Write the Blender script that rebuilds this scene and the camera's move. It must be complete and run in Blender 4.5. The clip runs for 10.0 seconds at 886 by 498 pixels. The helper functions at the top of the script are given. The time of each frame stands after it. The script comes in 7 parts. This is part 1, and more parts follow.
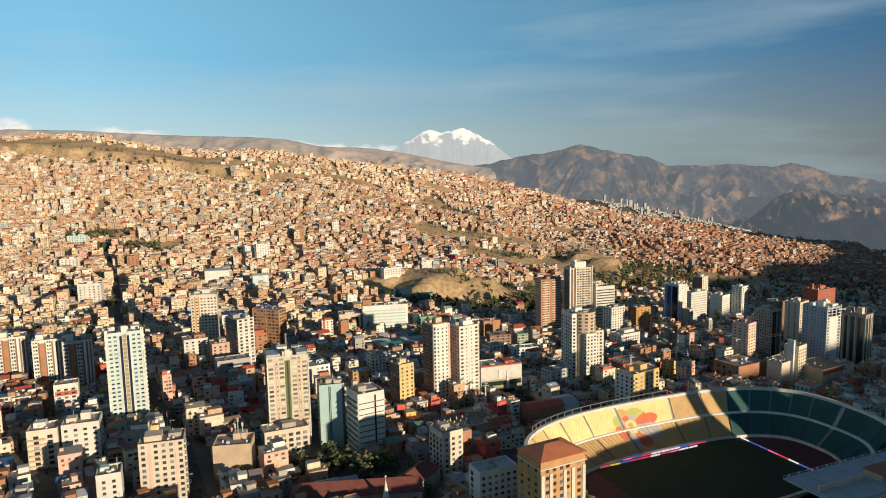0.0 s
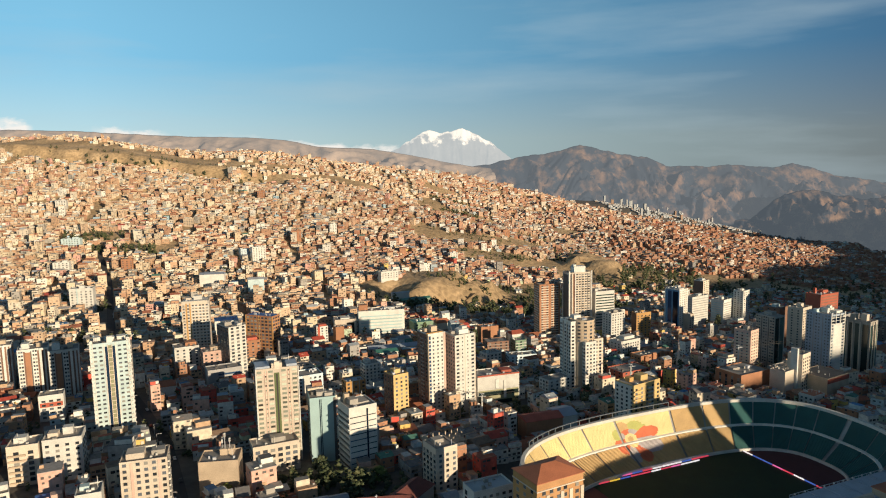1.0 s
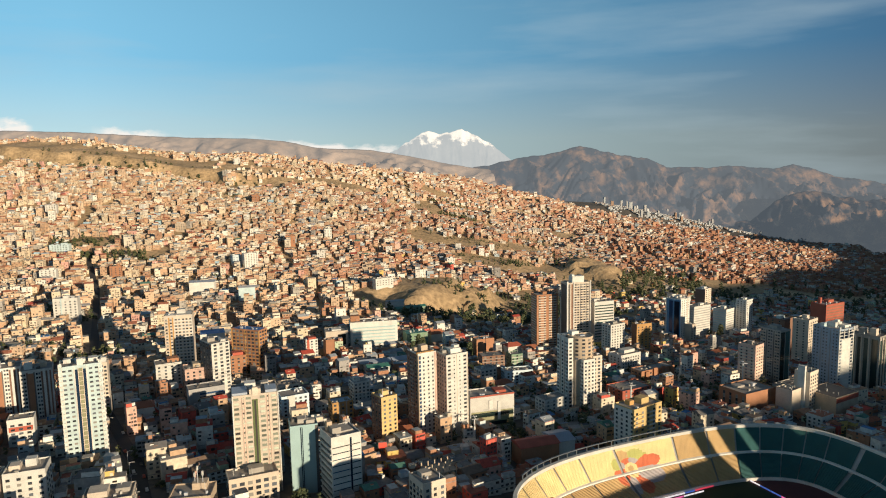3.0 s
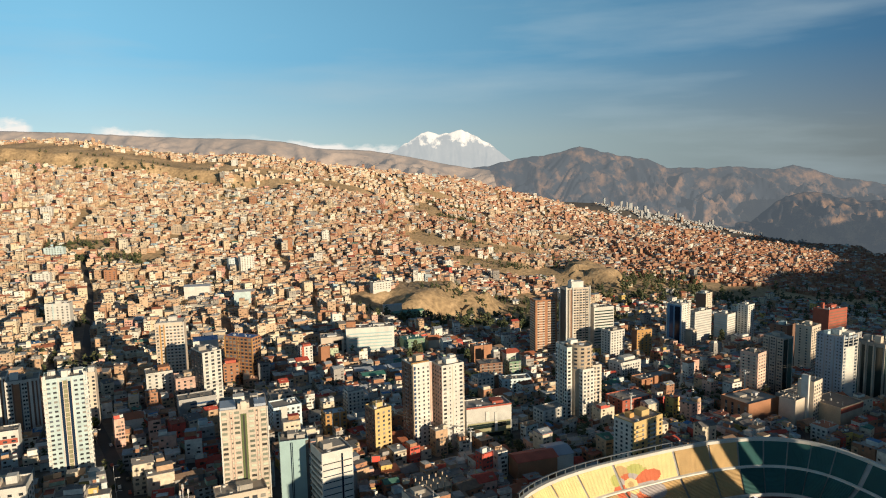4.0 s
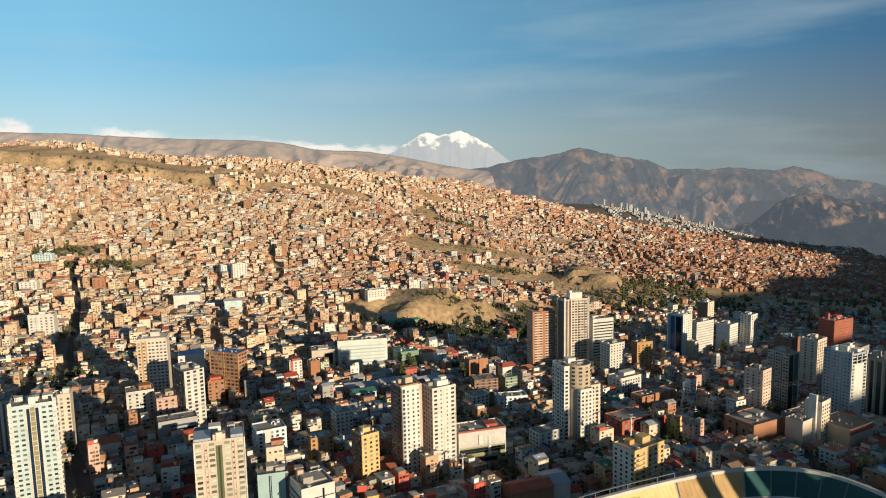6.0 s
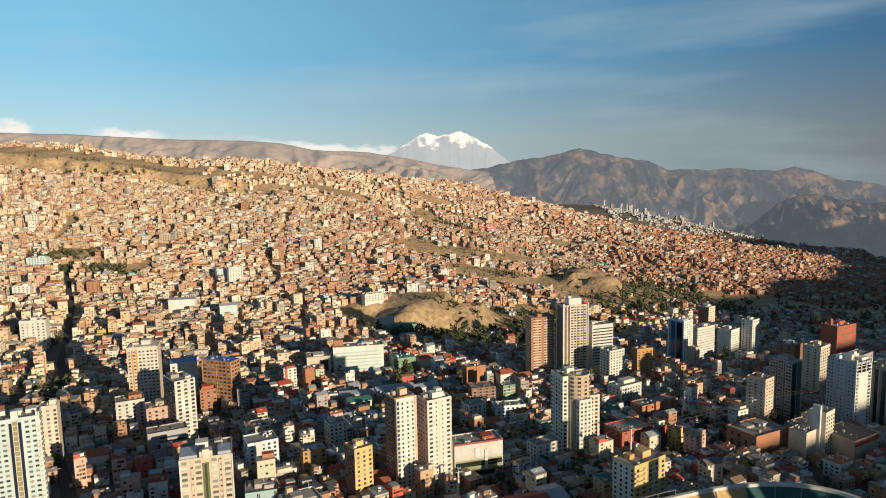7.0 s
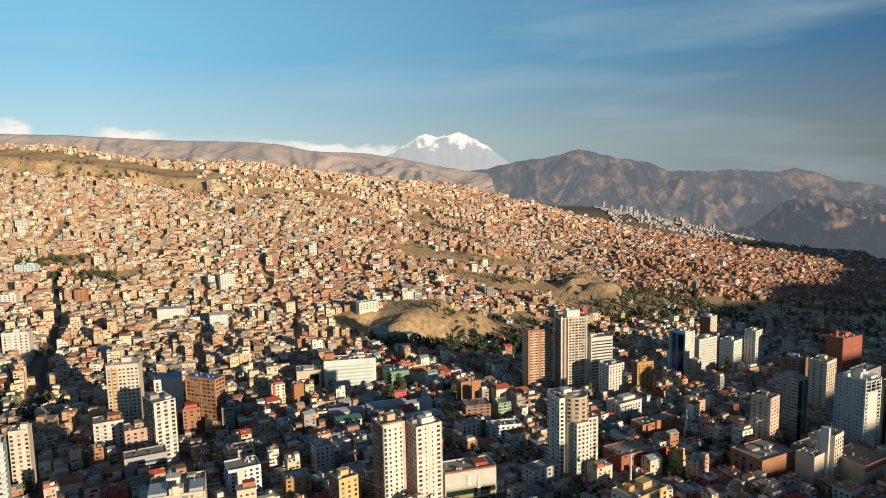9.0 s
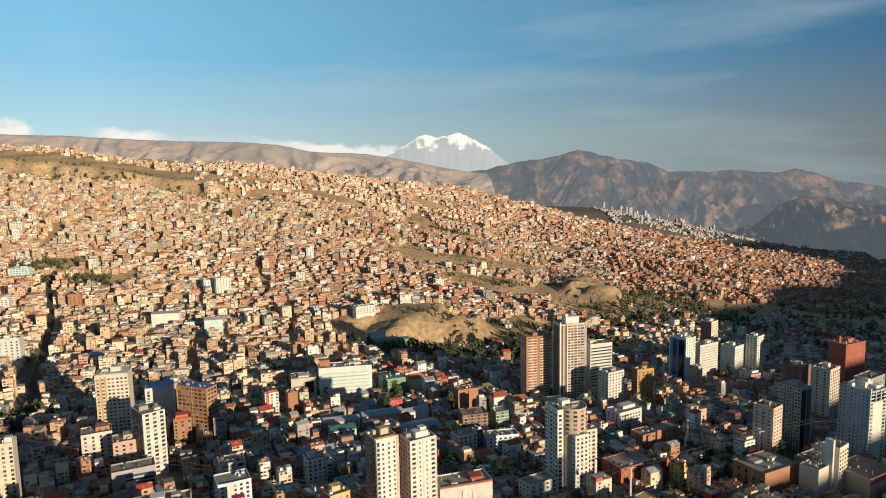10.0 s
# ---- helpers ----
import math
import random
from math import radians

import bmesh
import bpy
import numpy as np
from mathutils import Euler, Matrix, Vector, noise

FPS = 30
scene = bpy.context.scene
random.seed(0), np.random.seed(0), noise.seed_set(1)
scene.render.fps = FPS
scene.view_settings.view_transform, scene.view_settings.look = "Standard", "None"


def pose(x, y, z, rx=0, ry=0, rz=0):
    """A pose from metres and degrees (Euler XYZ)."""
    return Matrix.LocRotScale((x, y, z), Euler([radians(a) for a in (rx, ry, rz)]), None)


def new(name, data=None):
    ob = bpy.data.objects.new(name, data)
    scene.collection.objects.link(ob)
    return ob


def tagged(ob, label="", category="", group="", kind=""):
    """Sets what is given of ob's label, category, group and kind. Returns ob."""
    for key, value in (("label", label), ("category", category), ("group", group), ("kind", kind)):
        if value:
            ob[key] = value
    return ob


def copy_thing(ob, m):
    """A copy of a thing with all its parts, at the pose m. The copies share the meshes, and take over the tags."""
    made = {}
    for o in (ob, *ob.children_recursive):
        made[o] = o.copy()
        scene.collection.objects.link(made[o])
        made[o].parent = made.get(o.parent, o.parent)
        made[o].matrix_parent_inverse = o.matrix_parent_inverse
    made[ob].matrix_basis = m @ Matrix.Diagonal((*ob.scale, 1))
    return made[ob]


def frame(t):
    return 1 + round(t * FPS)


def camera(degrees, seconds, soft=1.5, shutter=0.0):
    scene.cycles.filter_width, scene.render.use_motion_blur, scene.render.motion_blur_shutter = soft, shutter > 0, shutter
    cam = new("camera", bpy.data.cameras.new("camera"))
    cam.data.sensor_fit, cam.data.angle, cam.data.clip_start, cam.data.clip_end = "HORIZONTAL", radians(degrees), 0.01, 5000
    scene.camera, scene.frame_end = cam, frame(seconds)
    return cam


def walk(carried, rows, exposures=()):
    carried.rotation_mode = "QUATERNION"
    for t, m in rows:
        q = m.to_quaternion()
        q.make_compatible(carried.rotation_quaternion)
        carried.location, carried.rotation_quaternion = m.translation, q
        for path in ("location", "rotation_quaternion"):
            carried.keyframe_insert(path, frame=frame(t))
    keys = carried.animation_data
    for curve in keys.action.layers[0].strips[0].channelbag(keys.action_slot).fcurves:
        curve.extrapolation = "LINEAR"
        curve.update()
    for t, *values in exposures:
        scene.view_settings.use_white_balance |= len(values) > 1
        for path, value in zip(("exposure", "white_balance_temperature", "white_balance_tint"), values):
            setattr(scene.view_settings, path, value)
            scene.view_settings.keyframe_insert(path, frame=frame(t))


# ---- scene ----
cam = camera(65.2, 10.0, soft=1.08)
EYE, PITCH, ROLL = 183.0, -7.25, -1.1
ROWS = [
    (0.0, 0.00, 0.00, 0.00),
    (0.5, 1.71, 6.49, 1.66),
    (1.0, 3.38, 12.86, 3.37),
    (1.5, 5.02, 19.13, 5.10),
    (2.0, 6.65, 25.29, 6.87),
    (2.5, 8.24, 31.37, 8.66),
    (3.0, 9.81, 37.36, 10.48),
    (3.5, 11.37, 43.28, 12.32),
    (4.0, 12.91, 49.13, 14.17),
    (4.5, 14.43, 54.93, 16.04),
    (5.0, 15.96, 60.68, 17.92),
    (5.5, 17.47, 66.40, 19.82),
    (6.0, 18.97, 72.07, 21.72),
    (6.5, 20.48, 77.74, 23.64),
    (7.0, 21.99, 83.39, 25.55),
    (7.5, 23.51, 89.03, 27.46),
    (8.0, 25.03, 94.68, 29.37),
    (8.5, 26.56, 100.34, 31.27),
    (9.0, 28.10, 106.03, 33.18),
    (9.5, 29.66, 111.74, 35.06),
    (10.0, 31.25, 117.49, 36.93),
]
walk(cam, [(t, pose(x, y, EYE + z, 90 + PITCH, 0, 0) @ pose(0, 0, 0, 0, 0, ROLL)) for t, x, y, z in ROWS])

# ---- world, sun, exposure ----
SUN_AZ, SUN_EL = 43.5, 9.5          # degrees to the right of straight behind the first view; above the horizon
TO_SUN = Vector((math.sin(radians(SUN_AZ)) * math.cos(radians(SUN_EL)), -math.cos(radians(SUN_AZ)) * math.cos(radians(SUN_EL)), math.sin(radians(SUN_EL))))
sun_data = bpy.data.lights.new("sun", "SUN")
sun_data.energy, sun_data.angle, sun_data.color = 5.0, radians(0.6), (1.0, 0.82, 0.575)
sun = new("sun", sun_data)
sun.rotation_euler = TO_SUN.to_track_quat("Z", "Y").to_euler()
scene.view_settings.exposure = 0.34

world = bpy.data.worlds.new("sky")
scene.world = world
world.use_nodes = True
wt = world.node_tree
wt.nodes.clear()
w_out = wt.nodes.new("ShaderNodeOutputWorld")
w_bg = wt.nodes.new("ShaderNodeBackground")
w_sky = wt.nodes.new("ShaderNodeTexSky")
w_sky.sky_type, w_sky.sun_disc = "NISHITA", False
w_sky.sun_elevation, w_sky.sun_rotation = radians(SUN_EL), math.atan2(TO_SUN.x, TO_SUN.y)
w_sky.altitude, w_sky.air_density, w_sky.dust_density, w_sky.ozone_density = 3600, 1.0, 0.9, 2.6
w_bg.inputs["Strength"].default_value = 0.062
# thin high cloud, drawn out along the horizon
w_co = wt.nodes.new("ShaderNodeTexCoord")
w_map = wt.nodes.new("ShaderNodeMapping")
w_map.inputs["Scale"].default_value = (1.6, 1.6, 11.0)
w_map.inputs["Rotation"].default_value = (0.0, radians(5), 0.0)
w_noise = wt.nodes.new("ShaderNodeTexNoise")
w_noise.inputs["Scale"].default_value, w_noise.inputs["Detail"].default_value, w_noise.inputs["Roughness"].default_value = 1.5, 6.0, 0.5
w_ramp = wt.nodes.new("ShaderNodeValToRGB")
w_ramp.color_ramp.elements[0].position, w_ramp.color_ramp.elements[1].position = 0.49, 0.85
w_ramp.color_ramp.elements[1].color = (0.55, 0.55, 0.55, 1)
w_mix = wt.nodes.new("ShaderNodeMixRGB")
w_mix.inputs["Color2"].default_value = (6.0, 7.4, 8.0, 1)
# low cumulus standing behind the far ranges
w_sep = wt.nodes.new("ShaderNodeSeparateXYZ")
w_map2 = wt.nodes.new("ShaderNodeMapping")
w_map2.inputs["Scale"].default_value = (30.0, 30.0, 62.0)
w_noise2 = wt.nodes.new("ShaderNodeTexNoise")
w_noise2.inputs["Scale"].default_value, w_noise2.inputs["Detail"].default_value, w_noise2.inputs["Roughness"].default_value = 1.0, 7.0, 0.6
w_lift, w_sum, w_cut, w_east, w_pos = (wt.nodes.new("ShaderNode" + q) for q in ("Math", "Math", "MapRange", "ValToRGB", "Math"))
w_lift.operation = w_sum.operation = w_pos.operation = "MULTIPLY_ADD"
w_lift.inputs[1].default_value = 0.08           # height above the horizon, which the banks follow down to the valley
w_sum.inputs[1].default_value = -30.0
w_cut.inputs["From Min"].default_value, w_cut.inputs["From Max"].default_value, w_cut.inputs["To Max"].default_value = -0.02, 0.20, 0.92
w_pos.inputs[1].default_value = w_pos.inputs[2].default_value = 0.5
w_east.color_ramp.elements[0].color = w_east.color_ramp.elements[1].color = (0, 0, 0, 1)
for at, val in ((0.246, 1.0), (0.25, 0.0), (0.277, 0.0), (0.287, 1.0), (0.305, 1.0), (0.322, 0.15), (0.36, 0.1), (0.39, 0.55), (0.41, 1.0), (0.445, 0.85), (0.478, 0.75), (0.49, 0.0)):
    el = w_east.color_ramp.elements.new(at)
    el.color = (val, val, val, 1)
w_mul = wt.nodes.new("ShaderNodeMath")
w_mul.operation = "MULTIPLY"
w_mix2 = wt.nodes.new("ShaderNodeMixRGB")
w_mix2.inputs["Color2"].default_value = (12.6, 11.8, 10.9, 1)
# dusty evening air towards the horizon, paler on the side away from the valley's smoke
w_haze = wt.nodes.new("ShaderNodeMixRGB")
w_side, w_hcol, w_low = wt.nodes.new("ShaderNodeMapRange"), wt.nodes.new("ShaderNodeMixRGB"), wt.nodes.new("ShaderNodeValToRGB")
w_side.inputs["From Min"].default_value, w_side.inputs["From Max"].default_value = -0.45, 0.55
w_hcol.inputs["Color1"].default_value, w_hcol.inputs["Color2"].default_value = (7.2, 9.9, 10.4, 1), (2.2, 2.62, 2.92, 1)
w_htop, w_hgrad, w_up = wt.nodes.new("ShaderNodeMixRGB"), wt.nodes.new("ShaderNodeMixRGB"), wt.nodes.new("ShaderNodeMapRange")
w_htop.inputs["Color1"].default_value, w_htop.inputs["Color2"].default_value = (3.2, 7.9, 11.2, 1), (0.68, 2.0, 3.7, 1)
w_up.inputs["From Min"].default_value, w_up.inputs["From Max"].default_value = 0.03, 0.14
w_low.color_ramp.interpolation = "EASE"
w_low.color_ramp.elements[0].color, w_low.color_ramp.elements[1].color = (0.88, 0.88, 0.88, 1), (0.0, 0.0, 0.0, 1)
w_low.color_ramp.elements[0].position, w_low.color_ramp.elements[1].position = 0.12, 0.6
for a, b in ((w_side.outputs[0], w_htop.inputs["Fac"]), (w_sep.outputs["Z"], w_up.inputs["Value"]), (w_up.outputs[0], w_hgrad.inputs["Fac"]), (w_hcol.outputs[0], w_hgrad.inputs["Color1"]), (w_htop.outputs[0], w_hgrad.inputs["Color2"])):
    wt.links.new(a, b)
w_tint = wt.nodes.new("ShaderNodeMixRGB")
w_tint.blend_type = "MULTIPLY"
w_tint.inputs["Fac"].default_value, w_tint.inputs["Color2"].default_value = 1.0, (0.90, 0.90, 0.80, 1)
for a, b in ((w_co.outputs["Generated"], w_map.inputs["Vector"]), (w_map.outputs["Vector"], w_noise.inputs["Vector"]), (w_noise.outputs["Fac"], w_ramp.inputs["Fac"]),
             (w_co.outputs["Generated"], w_sep.inputs[0]), (w_co.outputs["Generated"], w_map2.inputs["Vector"]), (w_map2.outputs["Vector"], w_noise2.inputs["Vector"]),
             (w_sep.outputs["X"], w_lift.inputs[0]), (w_sep.outputs["Z"], w_lift.inputs[2]), (w_lift.outputs[0], w_sum.inputs[0]), (w_noise2.outputs["Fac"], w_sum.inputs[2]), (w_sum.outputs[0], w_cut.inputs["Value"]),
             (w_sep.outputs["X"], w_pos.inputs[0]), (w_pos.outputs[0], w_east.inputs["Fac"]), (w_cut.outputs[0], w_mul.inputs[0]), (w_east.outputs["Color"], w_mul.inputs[1]), (w_mul.outputs[0], w_mix2.inputs["Fac"]),
             (w_sky.outputs["Color"], w_tint.inputs["Color1"]), (w_tint.outputs["Color"], w_haze.inputs["Color1"]), (w_sep.outputs["X"], w_side.inputs["Value"]), (w_side.outputs[0], w_hcol.inputs["Fac"]),
             (w_hgrad.outputs[0], w_haze.inputs["Color2"]), (w_sep.outputs["Z"], w_low.inputs["Fac"]), (w_low.outputs["Color"], w_haze.inputs["Fac"]), (w_haze.outputs[0], w_mix.inputs["Color1"]), (w_ramp.outputs["Color"], w_mix.inputs["Fac"]),
             (w_mix.outputs["Color"], w_mix2.inputs["Color1"]), (w_mix2.outputs["Color"], w_bg.inputs["Color"]), (w_bg.outputs["Background"], w_out.inputs["Surface"])):
    wt.links.new(a, b)


# ---- materials ----
def node_mat(name):
    m = bpy.data.materials.new(name)
    m.use_nodes = True
    t = m.node_tree
    return m, t, t.nodes["Principled BSDF"]


def plain(name, color, rough=0.85, grime=0.25, scale=0.6, metal=0.0, bump=0.15, jitter=0.12, source="object"):
    """A surface with stains at two scales, small relief and a little change of tone from piece to piece."""
    m, t, b = node_mat(name)
    n, l = t.nodes, t.links
    co = n.new("ShaderNodeNewGeometry")
    big, fine = n.new("ShaderNodeTexNoise"), n.new("ShaderNodeTexNoise")
    big.inputs["Scale"].default_value, big.inputs["Detail"].default_value = scale * 0.25, 4
    fine.inputs["Scale"].default_value, fine.inputs["Detail"].default_value = scale * 4.0, 3
    for x in (big, fine):
        l.new(co.outputs["Position"], x.inputs["Vector"])
    add = n.new("ShaderNodeMath")
    add.operation = "ADD"
    l.new(big.outputs["Fac"], add.inputs[0]), l.new(fine.outputs["Fac"], add.inputs[1])
    ramp = n.new("ShaderNodeMapRange")
    ramp.inputs["From Min"].default_value, ramp.inputs["From Max"].default_value = 0.65, 1.35
    ramp.inputs["To Min"].default_value, ramp.inputs["To Max"].default_value = 1 - grime, 1 + grime * 0.5
    l.new(add.outputs[0], ramp.inputs["Value"])
    if source == "object":
        rnd = n.new("ShaderNodeObjectInfo").outputs["Random"]
    else:
        rnd = co.outputs["Random Per Island"]
    jit = n.new("ShaderNodeMapRange")
    jit.inputs["To Min"].default_value, jit.inputs["To Max"].default_value = 1 - jitter, 1 + jitter
    l.new(rnd, jit.inputs["Value"])
    mul = n.new("ShaderNodeMath")
    mul.operation = "MULTIPLY"
    l.new(ramp.outputs[0], mul.inputs[0]), l.new(jit.outputs[0], mul.inputs[1])
    mix = n.new("ShaderNodeMixRGB")
    mix.blend_type = "MULTIPLY"
    mix.inputs["Fac"].default_value = 1
    mix.inputs["Color1"].default_value = (*color, 1)
    l.new(mul.outputs[0], mix.inputs["Color2"])
    l.new(mix.outputs[0], b.inputs["Base Color"])
    b.inputs["Roughness"].default_value, b.inputs["Metallic"].default_value = rough, metal
    if bump:
        bp = n.new("ShaderNodeBump")
        bp.inputs["Strength"].default_value, bp.inputs["Distance"].default_value = bump, 0.2
        l.new(fine.outputs["Fac"], bp.inputs["Height"]), l.new(bp.outputs["Normal"], b.inputs["Normal"])
    return m


def palette(name, colors, rough=0.88, source="island", shift=1.0, grime=0.22, scale=0.5):
    """A surface whose colour is picked from a list, piece by piece."""
    m, t, b = node_mat(name)
    n, l = t.nodes, t.links
    geo = n.new("ShaderNodeNewGeometry")
    rnd = geo.outputs["Random Per Island"] if source == "island" else n.new("ShaderNodeObjectInfo").outputs["Random"]
    hash_ = n.new("ShaderNodeMath")
    hash_.operation = "MULTIPLY"
    hash_.inputs[1].default_value = shift
    fr = n.new("ShaderNodeMath")
    fr.operation = "FRACT"
    l.new(rnd, hash_.inputs[0]), l.new(hash_.outputs[0], fr.inputs[0])
    ramp = n.new("ShaderNodeValToRGB")
    ramp.color_ramp.interpolation = "CONSTANT"
    els = ramp.color_ramp.elements
    while len(els) < len(colors):
        els.new(0.5)
    total, at = sum(c[3] for c in colors), 0.0
    for e, c in zip(els, colors):
        e.position, e.color = at, (*c[:3], 1)
        at += c[3] / total
    l.new(fr.outputs[0], ramp.inputs["Fac"])
    noi = n.new("ShaderNodeTexNoise")
    noi.inputs["Scale"].default_value, noi.inputs["Detail"].default_value = scale, 5
    l.new(geo.outputs["Position"], noi.inputs["Vector"])
    mr = n.new("ShaderNodeMapRange")
    mr.inputs["From Min"].default_value, mr.inputs["From Max"].default_value = 0.3, 0.7
    mr.inputs["To Min"].default_value, mr.inputs["To Max"].default_value = 1 - grime, 1 + grime * 0.6
    l.new(noi.outputs["Fac"], mr.inputs["Value"])
    mix = n.new("ShaderNodeMixRGB")
    mix.blend_type = "MULTIPLY"
    mix.inputs["Fac"].default_value = 1
    l.new(ramp.outputs["Color"], mix.inputs["Color1"]), l.new(mr.outputs[0], mix.inputs["Color2"])
    l.new(mix.outputs[0], b.inputs["Base Color"])
    b.inputs["Roughness"].default_value = rough
    return m


def glass_mat(name, color=(0.055, 0.062, 0.072), curtain=0.26, source="object", rough=0.12):
    """Window panes: dark rooms behind them, some with pale curtains; paler tones stand in for reflections."""
    m, t, b = node_mat(name)
    n, l = t.nodes, t.links
    rnd = n.new("ShaderNodeObjectInfo").outputs["Random"] if source == "object" else n.new("ShaderNodeNewGeometry").outputs["Random Per Island"]
    ramp = n.new("ShaderNodeValToRGB")
    ramp.color_ramp.interpolation = "CONSTANT"
    e = ramp.color_ramp.elements
    e[0].position, e[0].color = 0.0, (color[0] * 0.5, color[1] * 0.5, color[2] * 0.5, 1)
    e[1].position, e[1].color = 0.84, (curtain, curtain * 0.95, curtain * 0.85, 1)
    ramp.color_ramp.elements.new(0.34).color = (*color, 1)
    ramp.color_ramp.elements.new(0.62).color = (color[0] * 2.2, color[1] * 2.2, color[2] * 2.2, 1)
    l.new(rnd, ramp.inputs["Fac"]), l.new(ramp.outputs["Color"], b.inputs["Base Color"])
    b.inputs["Roughness"].default_value = rough
    return m


M = {}
for key, args in {
    "white": ((0.61, 0.59, 0.54),), "pale": ((0.55, 0.64, 0.67),), "cream": ((0.60, 0.51, 0.41),), "tan": ((0.50, 0.39, 0.28),), "yellow": ((0.58, 0.41, 0.18),),
    "ochre": ((0.50, 0.28, 0.10),), "brick": ((0.36, 0.17, 0.09),), "brown": ((0.22, 0.12, 0.08),), "brick_orange": ((0.50, 0.27, 0.12),), "red_brick": ((0.38, 0.10, 0.06),), "pink": ((0.60, 0.40, 0.32),), "grey": ((0.32, 0.31, 0.30),),
    "dark_grey": ((0.12, 0.11, 0.10),), "blue_paint": ((0.13, 0.26, 0.42),), "green_paint": ((0.20, 0.30, 0.20),), "moss": ((0.12, 0.15, 0.06),), "olive": ((0.24, 0.23, 0.13), 0.5), "slate_blue": ((0.33, 0.39, 0.46),), "concrete": ((0.36, 0.33, 0.29),), "rust_red": ((0.42, 0.10, 0.06),),
    "blue_roof": ((0.06, 0.14, 0.38), 0.5), "green_roof": ((0.06, 0.20, 0.15), 0.5), "steel_roof": ((0.34, 0.38, 0.44), 0.5), "tile_roof": ((0.40, 0.14, 0.07), 0.8), "roofing": ((0.30, 0.27, 0.24), 0.9),
    "pale_blue": ((0.49, 0.60, 0.60),), "teal": ((0.34, 0.48, 0.48), 0.6, 0.12), "steel": ((0.45, 0.46, 0.48), 0.45), "asphalt": ((0.05, 0.05, 0.052), 0.9),
}.items():
    M[key] = plain(key, *args)
M["glass"] = glass_mat("window_glass")
M["dark_glass"] = glass_mat("tinted_glass", (0.015, 0.03, 0.06), 0.03)
M["green_glass"] = glass_mat("green_glass", (0.03, 0.055, 0.05), 0.06)
M["pale_glass"] = glass_mat("curtained_glass", (0.23, 0.25, 0.20), 0.05)
M["stuff_wall"] = palette("hillside_walls", [(0.50, 0.32, 0.20, 24), (0.56, 0.40, 0.27, 22), (0.42, 0.24, 0.15, 11), (0.60, 0.49, 0.35, 18), (0.66, 0.58, 0.46, 12), (0.67, 0.64, 0.57, 9), (0.36, 0.33, 0.29, 5), (0.34, 0.48, 0.56, 1), (0.58, 0.32, 0.26, 2)])
M["town_wall"] = palette("town_walls", [(0.38, 0.19, 0.11, 18), (0.48, 0.32, 0.20, 16), (0.60, 0.52, 0.40, 16), (0.68, 0.66, 0.60, 20), (0.33, 0.31, 0.29, 8), (0.52, 0.58, 0.58, 6), (0.55, 0.10, 0.07, 3), (0.46, 0.54, 0.38, 4), (0.62, 0.38, 0.30, 6), (0.62, 0.44, 0.14, 3)])
M["town_roof"] = palette("town_roofs", [(0.20, 0.19, 0.18, 22), (0.32, 0.30, 0.28, 20), (0.11, 0.11, 0.115, 12), (0.30, 0.10, 0.06, 9), (0.26, 0.31, 0.35, 12), (0.52, 0.50, 0.47, 9), (0.06, 0.18, 0.36, 3), (0.46, 0.06, 0.04, 4), (0.30, 0.20, 0.13, 9)], shift=7.31)
M["stuff_roof"] = palette("hillside_roofs", [(0.52, 0.43, 0.31, 24), (0.47, 0.42, 0.34, 24), (0.55, 0.50, 0.42, 16), (0.42, 0.25, 0.17, 8), (0.30, 0.29, 0.28, 10), (0.58, 0.56, 0.52, 8), (0.08, 0.22, 0.42, 1), (0.12, 0.24, 0.18, 1)], shift=7.31)
M["stuff_tile"] = palette("hillside_pitched_roofs", [(0.38, 0.14, 0.08, 40), (0.44, 0.20, 0.11, 20), (0.30, 0.29, 0.29, 22), (0.42, 0.45, 0.48, 12), (0.10, 0.22, 0.17, 3), (0.42, 0.08, 0.06, 4)], shift=3.7)
M["town_tile"] = palette("town_pitched_roofs", [(0.32, 0.11, 0.055, 26), (0.44, 0.07, 0.045, 10), (0.18, 0.17, 0.165, 22), (0.30, 0.33, 0.36, 22), (0.07, 0.19, 0.15, 5), (0.24, 0.16, 0.11, 14)], shift=3.7)
M["valley_tile"] = M["far_tile"] = M["slope_tile"] = M["stuff_tile"]
M["stuff_window"] = glass_mat("hillside_windows", (0.05, 0.042, 0.038), 0.14, "island", 0.3)
M["slope_wall"] = palette("slope_walls", [(0.44, 0.24, 0.155, 24), (0.50, 0.32, 0.215, 22), (0.36, 0.17, 0.105, 10), (0.60, 0.52, 0.42, 12), (0.70, 0.67, 0.61, 9), (0.29, 0.27, 0.25, 6), (0.56, 0.43, 0.30, 16), (0.40, 0.47, 0.50, 2)])
M["slope_roof"] = palette("slope_roofs", [(0.46, 0.33, 0.23, 22), (0.43, 0.37, 0.31, 24), (0.50, 0.45, 0.39, 12), (0.38, 0.20, 0.13, 14), (0.26, 0.25, 0.25, 10), (0.08, 0.22, 0.42, 1)], shift=7.31)
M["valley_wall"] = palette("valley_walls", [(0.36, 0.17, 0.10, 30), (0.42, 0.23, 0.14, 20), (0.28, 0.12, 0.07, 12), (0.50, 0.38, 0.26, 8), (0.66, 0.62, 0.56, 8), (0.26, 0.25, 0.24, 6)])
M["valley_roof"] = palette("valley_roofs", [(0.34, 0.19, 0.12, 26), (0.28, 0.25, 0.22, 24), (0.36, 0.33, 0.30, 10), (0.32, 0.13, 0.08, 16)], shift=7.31)
